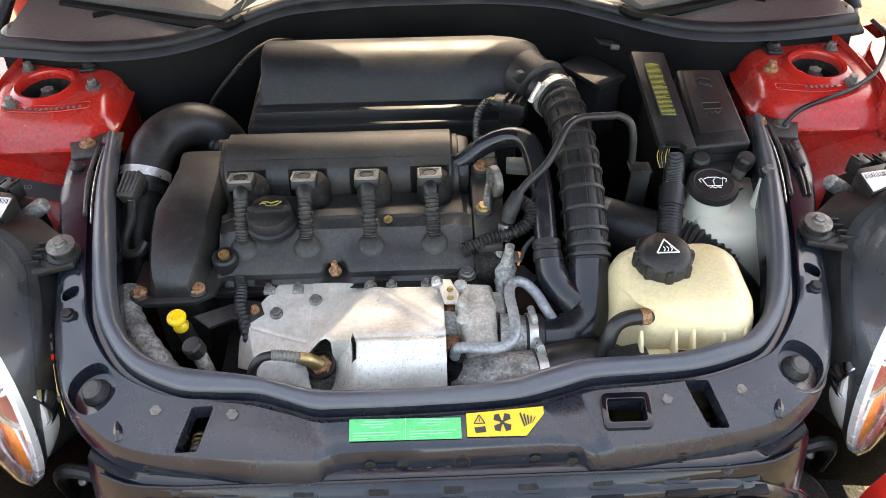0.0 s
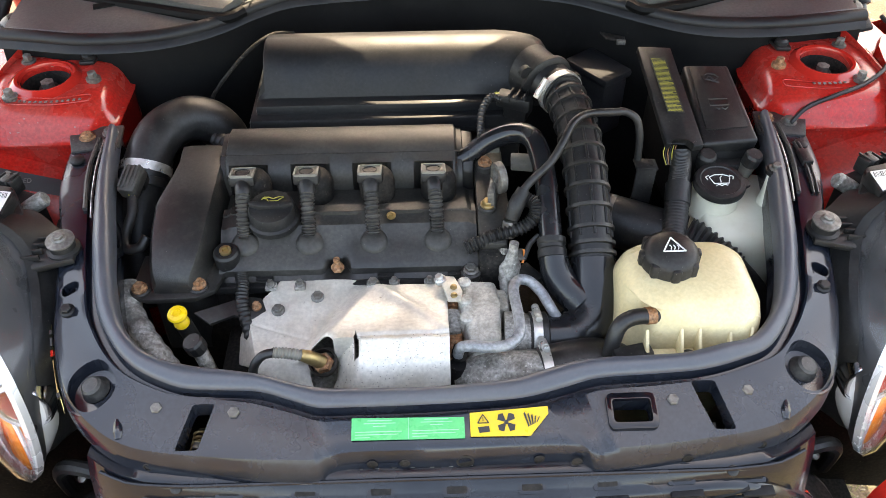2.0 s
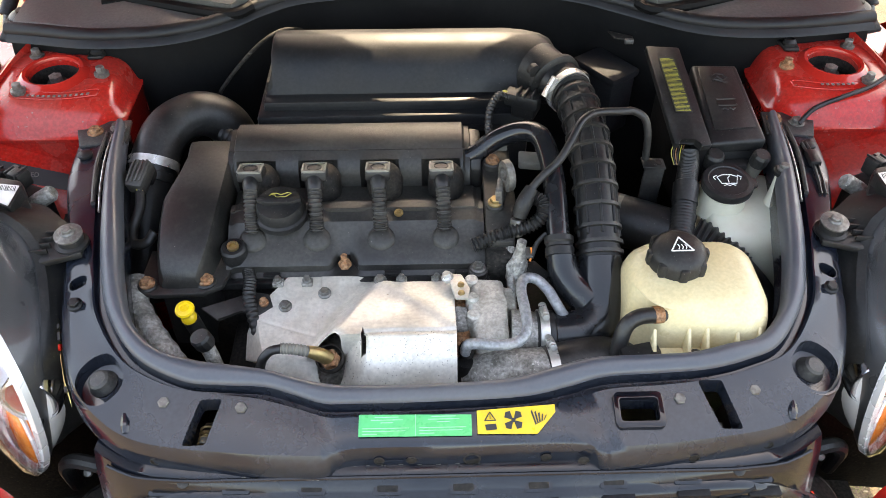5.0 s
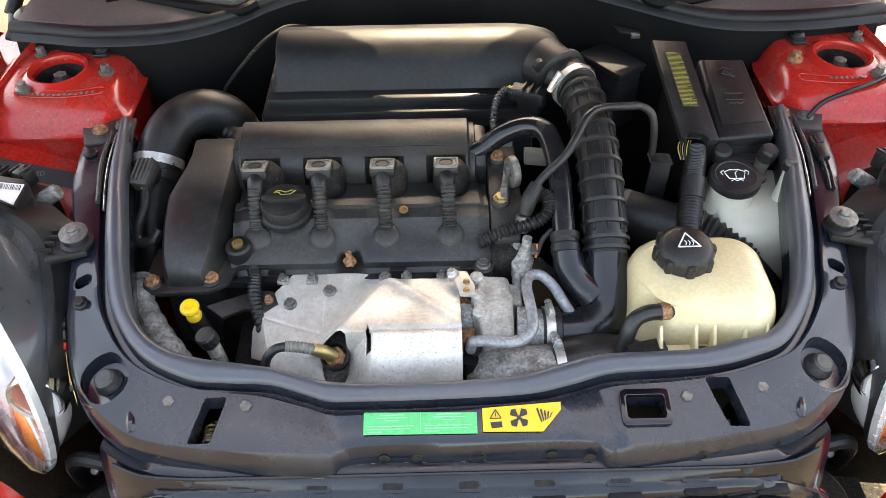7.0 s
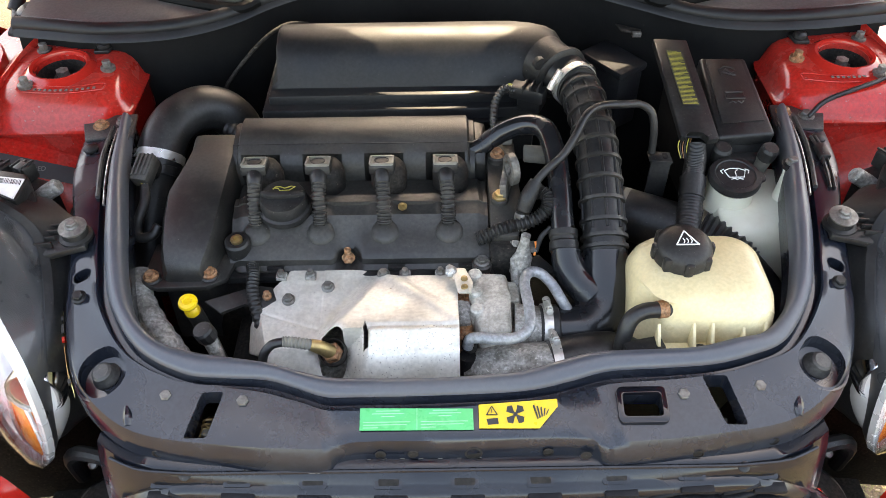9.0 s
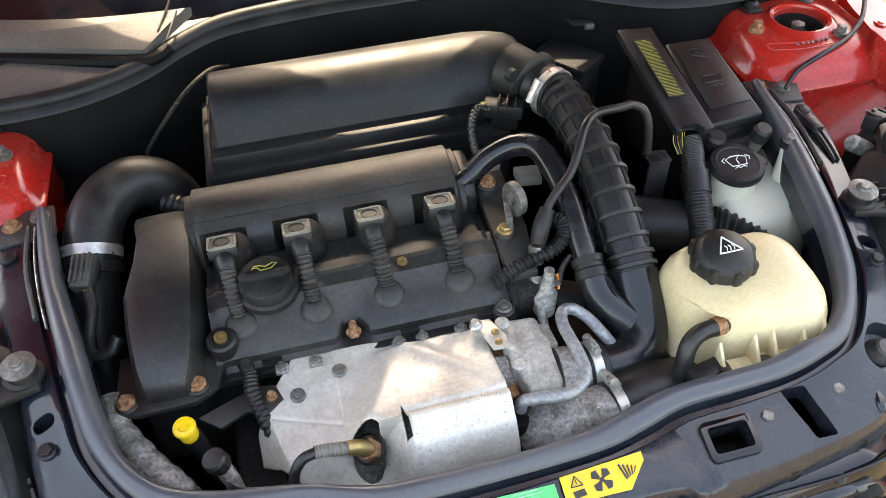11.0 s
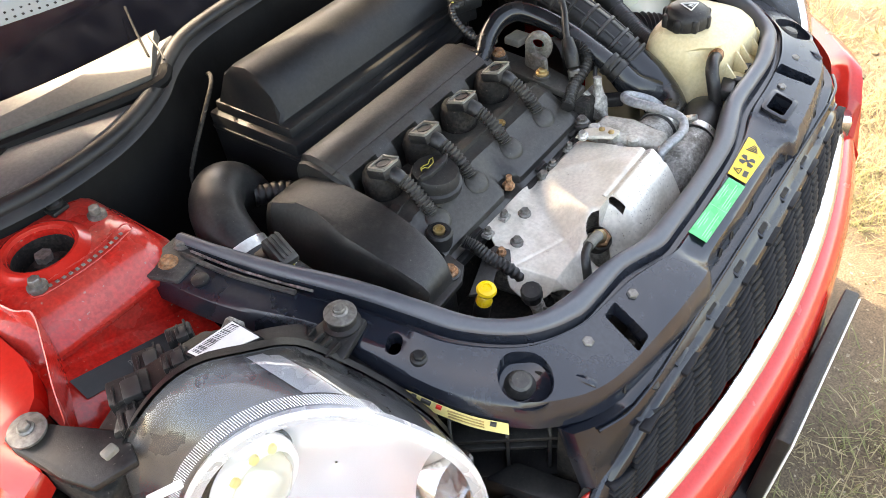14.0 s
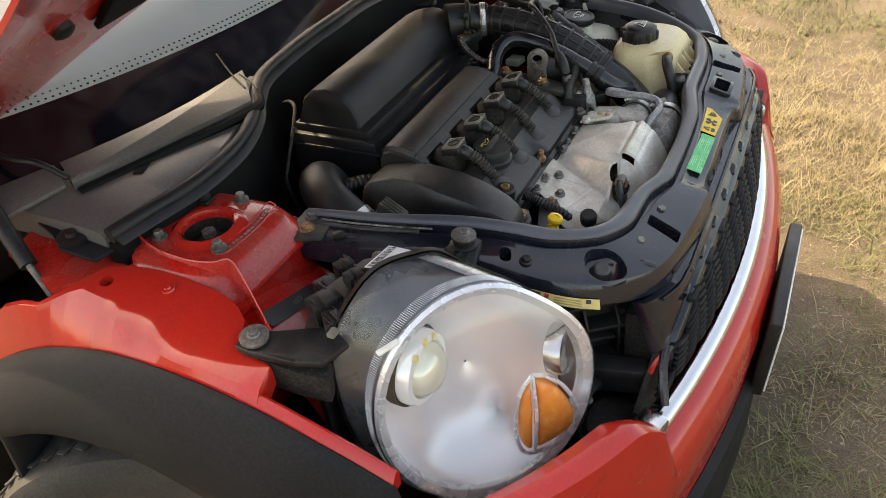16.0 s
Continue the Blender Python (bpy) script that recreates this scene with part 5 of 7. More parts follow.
for s in (-1, 1):
    # strut tower
    tower = thing("strut_tower", (s * .58, 1.06, .5), "red-painted suspension strut tower with a round top opening", "strut tower", group="strut towers")
    bm = bmesh.new()
    rows = []
    for z, x0, x1, y0, y1, r in ((.45, .475, .72, .905, 1.13, .05), (.72, .478, .70, .930, 1.13, .05), (.836, .480, .690, .949, 1.135, .05), (.840, .475, .692, .943, 1.137, .05), (.845, .475, .692, .943, 1.137, .05), (.848, .482, .688, .950, 1.136, .05), (.866, .488, .684, .960, 1.136, .05), (.876, .494, .680, .968, 1.135, .048), (.882, .502, .673, .980, 1.131, .045), (.8855, .514, .662, .994, 1.122, .04), (.8865, .530, .646, 1.010, 1.110, .035)):
        rows.append([(s * x, y, z + (y - 1.06) * .02) for x, y in rounded((x0 + x1) / 2, (y0 + y1) / 2, x1 - x0, y1 - y0, r, 6)])
    skin(bm, rows)
    shell = part("shell", bm, M_REDDUSTY, tower, smooth=60)
    cut(shell, [lathe([(.036, -.12), (.036, .05)], (s * .587, 1.051, .88), (0, 0, 1), 32)])
    part("collar", lathe([(.057, .0055), (.051, .0080), (.0465, .0118), (.043, .0135), (.0385, .0122), (.0362, .005), (.0360, -.03)], (s * .587, 1.051, .879), (0, 0, 1), 40, caps=False), M_RED, tower)
    part("hole_lining", lathe([(.0357, -.05), (.0357, -.001)], (s * .587, 1.051, .880), (0, 0, 1), 32, caps=False), M_DARK, tower)
    part("strut_top", lathe([(.0356, -.012), (.030, -.004), (.016, -.002), (.014, .010), (.006, .012), (0, .012)], (s * .587, 1.051, .862), (0, 0, 1), 28, caps=False), M_DARK, tower)
    part("strut_nut", lathe([(.010, 0), (.010, .008), (0, .009)], (s * .587, 1.051, .874), (0, 0, 1), 6), M_STEEL, tower)
    for x, y in ((.622, 1.003), (.515, 1.047), (.628, 1.100)):
        bolt((s * x, y, .888), (0, 0, 1), .0068, M_RUST if s > 0 and x < .52 else M_STEEL, parent=tower, h=.010, flange=1.6)
    part("cable_clip", prism([(s * .548, 1.115, .888), (s * .520, 1.112, .888), (s * .524, 1.085, .888), (s * .546, 1.083, .888)], (0, 0, .006), .002), M_PLASTIC, tower)
    part("clip_stud", lathe([(.010, 0), (.010, .006), (.006, .010), (0, .010)], (s * .534, 1.098, .893), (0, 0, 1), 14), M_PLASTIC, tower)
    rim = [(.508, .992), (.560, .984), (.625, .989), (.627, 1.003), (.560, .998), (.510, 1.006), (.508, .992)]
    part("plate_border", tube([(s * x, y, .8862 + (y - 1.0) * .10) for x, y in rim], .0008, 6, 3), M_REDDUSTY, tower)
    # stamped plate with an unreadable number, as bars
    for k in range(14):
        a = k / 13
        x, y = .512 + .10 * a, .999 - .006 * math.sin(a * 3.1) + .002
        if s > 0 and not 4 <= k <= 10:
            continue
        part("stamped_mark", box((s * (x + .008) - .0025, y - .003 - .0045 * (s < 0), .8858 if s > 0 else .8853), (.0035, .004, .0012), 0), M_DUSTY, tower)
    # wheel-house panel ahead of the tower, rising towards the wing
    def house_at(a, x, lift=0.0):
        return (s * x, 1.03 - (.235 + lift) * math.sin(a), .575 + (.2205 + lift) * math.cos(a) + .34 * (x - .5) * max(0, math.cos(a)))
    bm = bmesh.new()
    rows = []
    for k in range(19):
        a = radians(8 + 107 * k / 18)
        rows.append([house_at(a, .492, -.012), house_at(a, .50), house_at(a, .54, .003), house_at(a, .60, .004), house_at(a, .66, .003), house_at(a, .70), house_at(a, .70, -.012), house_at(a, .492, -.02)])
    skin(bm, rows)
    solo("wheel_house", bm, M_REDDUSTY, "red-painted wheel-house panel below the strut tower", "body panel", group="wheel houses")
    if s < 0:
        lab = thing("paint_label", house_at(radians(30), .60), "black paint-code label with faint print on red bodywork", "label")
        bm = bmesh.new()
        rows = []
        for k in range(7):
            a = radians(26 + 6 * k / 6)
            rows.append([house_at(a, x, .0052) for x in (.555, .58, .60, .63, .665)])
        skin(bm, rows, closed=False)
        part("sheet", bm, M_INK, lab)
        p0, p1 = Vector(rows[2][2]), Vector(rows[4][2])
        letters("RED", p0.lerp(p1, .5) + Vector((0, -.001, .0016)), .010, M_DUSTY, "print", lab, (1, 0, 0), (p0 - p1))
    # inner panel between tower and wing, below the wing's inner edge
    bm = bmesh.new()
    skin(bm, [[(s * x0, y, z), (s * (x0 + x1) / 2, y, z - .004), (s * x1, y, z - .012), (s * x1, y, z - .016), (s * x0, y, z - .006)] for y, x0, x1, z in ((.935, .655, .735, .838), (.98, .655, .765, .852), (1.06, .655, .768, .864), (1.13, .650, .760, .868), (1.18, .645, .752, .868), (1.23, .640, .735, .876), (1.30, .640, .720, .890))])
    solo("inner_wing_panel", bm, M_REDDUSTY, "red-painted inner panel between strut tower and wing", "body panel", group="inner wing panels")
    # raised seam flange from tower to wing
    bm = bmesh.new()
    rows = []
    for x, y, z in spline([(.640, 1.130, .893), (.655, 1.085, .885), (.660, 1.03, .882), (.658, .985, .886), (.651, .958, .891), (.668, .925, .874), (.685, .898, .856), (.700, .872, .832)], 5):
        rows.append([(s * (x - .001), y, z - .05), (s * (x - .001), y, z + .008), (s * x, y - .001, z + .0095), (s * (x + .0015), y - .0005, z + .008), (s * (x + .0015), y, z - .05)])
    skin(bm, rows)
    solo("seam_flange", bm, M_REDDUSTY, "red-painted seam flange between tower and wing", "body panel", group="seam flanges")

    # wing with cladding, gas strut and hinge
    wing = thing("front_wing", (s * .75, 1.1, .10), "red front wing with black wheel-arch cladding", "car wing", group="wings")
    EDGE = [(.690, .766, .715), (.735, .776, .752), (.777, .784, .781), (.830, .786, .802), (.889, .787, .817), (.95, .788, .826), (1.019, .789, .830), (1.09, .791, .826), (1.176, .795, .806), (1.25, .80, .775), (1.32, .805, .735), (1.40, .81, .68)]
    bm = bmesh.new()
    rows = []
    # inner edge and pressed ridge along the top, as y, x, z
    INNER = [(.846, .744, .838), (.875, .736, .842), (.900, .724, .845), (.910, .700, .856), (.930, .686, .862), (.952, .680, .868), (1.012, .679, .880), (1.060, .682, .885), (1.097, .689, .887), (1.126, .705, .888), (1.145, .738, .884), (1.167, .757, .874), (1.185, .771, .866), (1.215, .774, .864), (1.25, .776, .850), (1.32, .785, .80), (1.40, .79, .73)]
    RIDGE = [(.846, .748, .8365), (.899, .759, .842), (.948, .770, .8465), (.970, .769, .850), (.990, .763, .856), (1.012, .749, .8675), (1.022, .747, .869), (1.050, .752, .873), (1.060, .752, .8745), (1.072, .747, .879), (1.125, .745, .886), (1.145, .752, .880), (1.167, .765, .871), (1.185, .776, .865), (1.215, .780, .863), (1.25, .783, .850), (1.32, .79, .80), (1.40, .795, .73)]
    def along(line, y):
        for a, b in zip(line, line[1:]):
            if y <= b[0]:
                f = max(0, (y - a[0]) / (b[0] - a[0]))
                return a[1] + (b[1] - a[1]) * f, a[2] + (b[2] - a[2]) * f
        return line[-1][1:]
    edge = [tuple(p) for p in spline(EDGE, 5)]
    for y in sorted([p[0] for p in edge if p[0] < .842] + [.8455, .8465] + [p[0] for p in RIDGE] + [p[0] for p in INNER] + [.86, .885, .915, .965, .98, 1.0, 1.03, 1.04, 1.08, 1.09, 1.11, 1.135, 1.155, 1.2]):
        x, z = along(edge, y)
        if y < .846:
            inner = [(x - .018, z + .004), (x - .018, z + .006), (x - .017, z + .009), (x - .013, z + .011), (x - .010, z + .010), (x - .003, z + .003), (x, z - .002)]
        else:
            (xi, zi), (xr, zr) = along(INNER, y), along(RIDGE, y)
            w = min(1, (xr - xi) / .04)
            inner = [(xi - .001, zi - .010), (xi + .002 * w, zi - .001), (xi + (xr - xi) * .45, zi + (zr - zi) * .45 + .0015 * w), (xr - .003 * w, zr), (xr + .003, zr - .0015), (xr + (x - xr) * .62, zr + (z - zr) * .50 + .003), (x, z - .002)]
        rows.append([(s * a, y, b) for a, b in inner] + [(s * (inner[-1][0] - .004), y, inner[-1][1] - .012), (s * inner[0][0], y, inner[0][1] - .02)])
    skin(bm, rows)
    skinob = part("skin", bm, M_RED, wing, smooth=28)
    cut(skinob, [lathe([(.009, -.05), (.009, .05)], (s * .726, 1.103, .88), (0, 0, 1), 18)])
    part("rivet", lathe([(.010, 0), (.009, .002), (.005, .002), (.004, .004), (0, .004)], (s * .704, 1.022, .8775), (s * .2, 0, 1), 16, caps=False), M_RED, wing)
    # cladding
    bm = bmesh.new()
    rows = []
    cy, cz = 1.085, .31
    for y, x, z in spline(EDGE[:11], 6):
        a = math.atan2(z - cz, y - cy)
        lip = .400
        oy, oz = cy + lip * math.cos(a), cz + lip * math.sin(a)
        rows.append([(s * (x - .006), y, z - .004), (s * (x + .002), y, z + .004), (s * (x + .008), y, z + .002), (s * (x + .022), y + (oy - y) * .10, z + (oz - z) * .10), (s * (x + .045), y + (oy - y) * .45, z + (oz - z) * .45), (s * (x + .056), y + (oy - y) * .85, z + (oz - z) * .85), (s * (x + .056), oy, oz), (s * (x + .048), oy + .006 * math.cos(a + 3.14), oz - .008), (s * (x - .03), oy, oz + .004)])
    front = rows[0]
    for k in range(1, 6):
        rows.insert(0, [(px, py - .012 * k - .004 * k * (i > 3), pz - .05 * k) for i, (px, py, pz) in enumerate(front)])
    rear = rows[-1]
    for k in range(1, 7):
        rows.append([(px, py + .010 * k, pz - .06 * k) for px, py, pz in rear])
    skin(bm, rows, closed=False)
    part("arch_cladding", bm, M_CLAD, wing, "weathered grey-black arch cladding", smooth=45)
    bm = bmesh.new()
    skin(bm, [[(s * .84, 1.085 + .40 * math.cos(a), .31 + .40 * math.sin(a)), (s * .52, 1.085 + .37 * math.cos(a), .31 + .38 * math.sin(a))] for a in (radians(-10 + 200 * k / 24) for k in range(25))], closed=False)
    part("arch_liner", bm, M_DARK, wing)
    bolt((s * .729, .873, .8665), (s * .1, -.1, 1), .006, parent=wing)
    part("fixing_washer", lathe([(0, 0), (.018, 0), (.018, .003), (.012, .0045), (0, .0045)], (s * .729, .873, .8620), (s * .1, -.1, 1), 28, caps=False), M_STEEL, wing)
    part("lamp_tab", prism([(s * .748, .872, .846), (s * .746, .892, .848), (s * .721, .892, .850), (s * .710, .852, .850), (s * .676, .800, .848), (s * .690, .768, .842), (s * .730, .780, .842), (s * .740, .815, .842)], (0, 0, .0095), .003), M_PLASTIC, wing)
    part("lamp_tab_web", prism([(s * .744, .868, .800), (s * .738, .815, .790), (s * .728, .782, .780), (s * .700, .790, .780), (s * .690, .83, .800)], (0, 0, .042), .004), M_DARK, wing)
    # scuttle-side bracket and gas strut
    hinge = thing("gas_strut_mount", (s * .70, 1.20, .80), "black bonnet hinge plate with a gas strut", "strut mount", group="strut mounts")
    part("plate", prism([(s * .668, 1.138, .884), (s * .702, 1.146, .886), (s * .706, 1.204, .895), (s * .684, 1.235, .898), (s * .676, 1.275, .902), (s * .640, 1.285, .904), (s * .634, 1.150, .898)], (0, 0, .006), .002), M_CLAD, hinge)
    part("stud", lathe([(.021, 0), (.021, .006), (.016, .008), (.008, .008), (.007, .014), (0, .014)], (s * .681, 1.203, .899), (s * .1, -.1, 1), 22, caps=False), M_RUBBER, hinge)
    part("strut_rod", tube([(s * .745, 1.18, .79), (s * .730, 1.248, .886)], .005, 12, 2), M_STEEL, hinge)
    part("strut_body", tube([(s * .731, 1.244, .880), (s * .705, 1.31, .945), (s * .66, 1.40, 1.06)], .012, 14, 3), M_PLASTIC, hinge)
    # wheel
    wheel = tagged(new("wheel"), "dusty front tyre on a silver alloy wheel")
    wheel.parent = wing
    wheel.matrix_parent_inverse = Matrix.Translation(wing.location).inverted()
    turned = Vector((s, .45 * s, 0)).normalized()
    part("tyre", lathe([(.205, -.085), (.24, -.098), (.285, -.098), (.303, -.088), (.308, -.06), (.310, 0), (.308, .06), (.303, .088), (.285, .098), (.24, .098), (.205, .085)], (s * .725, 1.165, .31), turned, 64, caps=False), M_TYRE, wheel)
    for k in range(60):
        a = 2 * math.pi * k / 60
        for w in (-.055, .055):
            q = turned.to_track_quat("Z", "Y").to_matrix()
            c = Vector((s * .725, 1.165, .31)) + q @ Vector((.3095 * math.cos(a), .3095 * math.sin(a), w))
            if c.z < .45:
                continue
            part("tread_block", box(c - Vector((.013, .009, .002)), (.026, .018, .004), .0015, turn=Matrix.Rotation(math.atan2(c.y - 1.165, c.z - .31) * -1, 3, "X")), M_TYRE, wheel)
    part("rim", lathe([(.207, -.08), (.212, .07), (.207, .078), (.196, .072), (.188, .03), (.06, .045), (.055, .055), (0, .056)], (s * .725, 1.165, .31), turned, 48, caps=False), M_ALLOY, wheel)
    for k in range(5):
        a = 2 * math.pi * k / 5 + .3
        q = turned.to_track_quat("Z", "Y").to_matrix()
        c0, c1 = (Vector((s * .725, 1.165, .31)) + q @ Vector((r * math.cos(a), r * math.sin(a), h)) for r, h in ((.04, .060), (.195, .066)))
        part("spoke", tube([c0, c0.lerp(c1, .5) + q @ Vector((0, 0, .006)), c1], [.026, .020, .024], 12, 4), M_ALLOY, wheel)

# cable over the right tower
hose_kind("washer_line", [(.505, .940, .856), (.530, .955, .872), (.570, .965, .884), (.620, .985, .890), (.665, 1.02, .900), (.700, 1.08, .915), (.690, 1.12, .925)], .0035, M_RUBBER, "thin black washer line beside the strut tower", "tube", seg=10)
box_r = thing("cable_guide", (.492, .88, .84), "black cable guide holding two thin lines", "cable guide")
part("cover", box((.489, .845, .851), (.015, .030, .009), .002, turn=Matrix.Rotation(radians(-4), 3, "Z")), M_PLASTIC, box_r)
for dx in (0, .006):
    part("line", tube([(.493 + dx, .895, .855), (.4935 + dx, .86, .855), (.489 + dx, .82, .853), (.484 + dx, .79, .850)], .0021, 8, 3), M_RUBBER, box_r)

# ---------------------------------------------------------------- cowl and windscreen
cowl = thing("windscreen_cowl", (0, 1.25, .85), "dusty grey-black plastic cowl below the windscreen", "cowl")
bm = bmesh.new()
rows = []
for x, y, z in spline(SEAL, 5):
    rows.append([(x, y + .012, z - .004), (x, y + .022, z + .004), (x, y + .03 + .05 * min(1, abs(x) / .4), z + .008), (x, max(y + .04, 1.235 + .15 * (x / .65) ** 2), z + .010 - .02 * (abs(x) < .25)), (x, max(y + .04, 1.235 + .15 * (x / .65) ** 2), z - .03), (x, y + .012, z - .03)])
skin(bm, rows)
part("front_panel", bm, M_SCUTTLE, cowl)
for s in (-1, 1):
    # raised wiper cover plate, folded along a slanting ridge
    L0, L1, U0, U1 = (Vector((s * x, y, z)) for x, y, z in ((.612, 1.258, .935), (.330, 1.150, .943), (.588, 1.302, .949), (.264, 1.212, .960)))
    bm = bmesh.new()
    rows = []
    for k in range(9):
        f = k / 8
        lo, hi = L0.lerp(L1, f), U0.lerp(U1, f) + Vector((0, .002 - .018 * math.sin(f * math.pi), 0))
        mid = lo.lerp(hi, .10 + .80 * f) + Vector((0, 0, .005))
        rows.append([lo - Vector((0, -.002, .012)), lo, lo.lerp(mid, .5) + Vector((0, 0, .001)), mid, hi, hi - Vector((0, .004, .010))])
    skin(bm, rows)
    part("wiper_cover", bm, M_SCUTTLE, cowl, smooth=12)
    part("side_cover", prism([(s * .622, 1.262, .932), (s * .598, 1.304, .946), (s * .715, 1.375, .938), (s * .745, 1.315, .918)], (0, -.001, .007), .002), M_SCUTTLE, cowl)
    # near-black strip painting the shadow line under the cover's front edge
    part("cover_gap_shadow", tube([(s * .612, 1.250, .921), (s * .46, 1.194, .924), (s * .336, 1.146, .929), (s * .300, 1.160, .934)], .0090, 8, 4), M_FELT, cowl)
    part("notch", box((s * .52 - .03, 1.203, .914), (.060, .016, .012), .002, turn=Matrix.Rotation(radians(-20 * s), 3, "Z")), M_FELT, cowl)
    part("cover_split", tube([(s * .300, 1.158, .9475), (s * .292, 1.176, .955), (s * .283, 1.204, .963)], .0016, 6, 3), M_INK, cowl)
bm = bmesh.new()
rows = []
for k in range(25):
    x = -.72 + 1.44 * k / 24
    b = .16 * (x / .65) ** 2
    rows.append([(x, 1.203 + b * .75, .936), (x, 1.230 + b * .92, .972), (x, 1.262 + b * 1.1, 1.004), (x, 1.44 + b * 1.1, 1.100), (x * .97, 1.80 + b * 1.1, 1.29), (x * .94, 2.05 + b, 1.41)])
skin(bm, [r[2:] for r in rows], closed=False)
screen = thing("windscreen", (0, 1.3, .95), "curved tinted windscreen with a dotted ceramic border", "windscreen")
pane = part("pane", bm, M_SCREEN, screen)
md = pane.modifiers.new("thickness", "SOLIDIFY")
md.thickness = .004
bm = bmesh.new()
skin(bm, [[Vector(r[0]), Vector(r[1]), Vector(r[2]) + Vector((0, -.001, .0))] for r in rows], closed=False)
part("ceramic_band", bm, M_GLASSBLACK, screen)
for k in range(130):
    x = -.66 + 1.32 * k / 129
    b = .16 * (x / .65) ** 2
    for j in range(2):
        q = Vector((x + .005 * j, 1.262 + b * 1.1 + .006 + .009 * j, 1.0085 + .0050 * j))
        part("frit_dot", box(q - Vector((.0014, .0014, .0018)), (.0028, .0028, .002), 0), M_GLASSBLACK, screen, smooth=0)
solo("dashboard", box((-.66, 1.56, .88), (1.32, .45, .08), .03, seg=3), M_CLAD, "dark grey dashboard behind the windscreen", "dashboard")
cab = thing("car_cabin", (0, 1.9, .25), "red car cabin with dark interior behind the windscreen", "car body")
part("floor", box((-.72, 1.25, .22), (1.44, 2.4, .06), .01), M_DARK, cab)
for s in (-1, 1):
    part("side", box((s * .76 - .04, 1.42, .25), (.08, 2.2, .72), .03, seg=3), M_RED, cab)
    part("pillar", tube([(s * .70, 1.50, 1.00), (s * .66, 1.85, 1.26), (s * .62, 2.10, 1.41), (s * .60, 2.6, 1.42), (s * .62, 3.55, 1.30)], .035, 12), M_RED, cab)
    part("seat", box((s * .36 - .24, 2.1, .30), (.48, .55, .80), .08, seg=3), M_SEAT, cab)
part("roof", box((-.62, 2.05, 1.40), (1.24, 1.55, .04), .018), M_RED, cab)
part("tail", box((-.72, 3.5, .3), (1.44, .12, .98), .04), M_RED, cab)
# wiper arm
wiper = thing("wiper_arm", (-.58, 1.37, .96), "thin black wiper arm lying on the screen", "wiper")
part("arm", tube([(-.612, 1.262, .945), (-.622, 1.300, .968), (-.640, 1.350, .985), (-.60, 1.44, 1.01), (-.45, 1.46, 1.03), (-.20, 1.44, 1.05)], [.004, .005, .005, .005, .0045, .004], 8), M_PLASTIC, wiper)
hose_kind("aerial_cable", [(-.310, 1.175, .952), (-.292, 1.215, .968), (-.275, 1.25, .990)], .0016, M_DARK, "thin black cable standing on the cowl", "cable", seg=8)

# ---------------------------------------------------------------- bonnet, propped open
bonnet = thing("bonnet", (0, 1.45, .98), "open red bonnet with black buffers on its underside", "bonnet")
def bonnet_at(x, u):
    edge = .31 - .31 * min(1, abs(x) / .58) ** 1.6 if abs(x) < .58 else -.25 * (abs(x) - .58)
    edge += .020 * min(1, max(0, (abs(x) - .24) / .14))
    s_ = edge + (1.14 - .22 * (abs(x) / .80) ** 3 - edge) * u
    drop = .16 * max(0, (abs(x) - .56) / .24) ** 2
    return Vector((x, 1.456 - .79 * s_ + .45 * drop, .987 + .61 * s_ + .030 * (1 - (x / .7) ** 2) - .75 * drop - .03))
bm = bmesh.new()
grid = [[bonnet_at(-.80 + 1.6 * a / 28, u / 12) for u in range(13)] for a in range(29)]
nrm = Vector((0, .61, .79))
skin(bm, [r + [p + nrm * (.006 if 0 < k < 12 else .004) for k, p in reversed(list(enumerate(r)))] for r in grid])
part("panel", bm, M_RED, bonnet)
part("liner", prism([bonnet_at(x, u) - nrm * .002 for x, u in ((-.20, .06), (-.36, .07), (-.48, .14), (-.54, .5), (-.50, .96), (.50, .96), (.54, .5), (.48, .14), (.36, .07), (.20, .06), (0, .05))], -nrm * .012, .004), M_FELT, bonnet, "black felt bonnet liner")
for s in (-1, 1):
    p = bonnet_at(s * .56, .25)
    part("buffer", lathe([(.016, 0), (.016, .008), (.010, .012), (0, .012)], p, -nrm, 20), M_RUBBER, bonnet)

# ---------------------------------------------------------------- headlights
def clear_cover(name):
    """Clear plastic: see-through, with a mirror-like sheen that grows at grazing angles."""
    m = bpy.data.materials.new(name)
    m.use_nodes = True
    t = m.node_tree
    t.nodes.clear()
    o, mx, tr, gl, lw, mt = (t.nodes.new(k) for k in ("ShaderNodeOutputMaterial", "ShaderNodeMixShader", "ShaderNodeBsdfTransparent", "ShaderNodeBsdfGlossy", "ShaderNodeLayerWeight", "ShaderNodeMapRange"))
    tr.inputs["Color"].default_value = (0.99, 0.992, 0.995, 1)
    gl.inputs["Roughness"].default_value = 0.05
    lw.inputs["Blend"].default_value = 0.5
    mt.inputs["From Min"].default_value, mt.inputs["To Min"].default_value, mt.inputs["To Max"].default_value = 0.34, 0.035, 0.60
    t.links.new(lw.outputs["Facing"], mt.inputs["Value"])
    t.links.new(mt.outputs["Result"], mx.inputs[0])
    t.links.new(tr.outputs[0], mx.inputs[1])
    t.links.new(gl.outputs[0], mx.inputs[2])
    t.links.new(mx.outputs[0], o.inputs["Surface"])
    return m


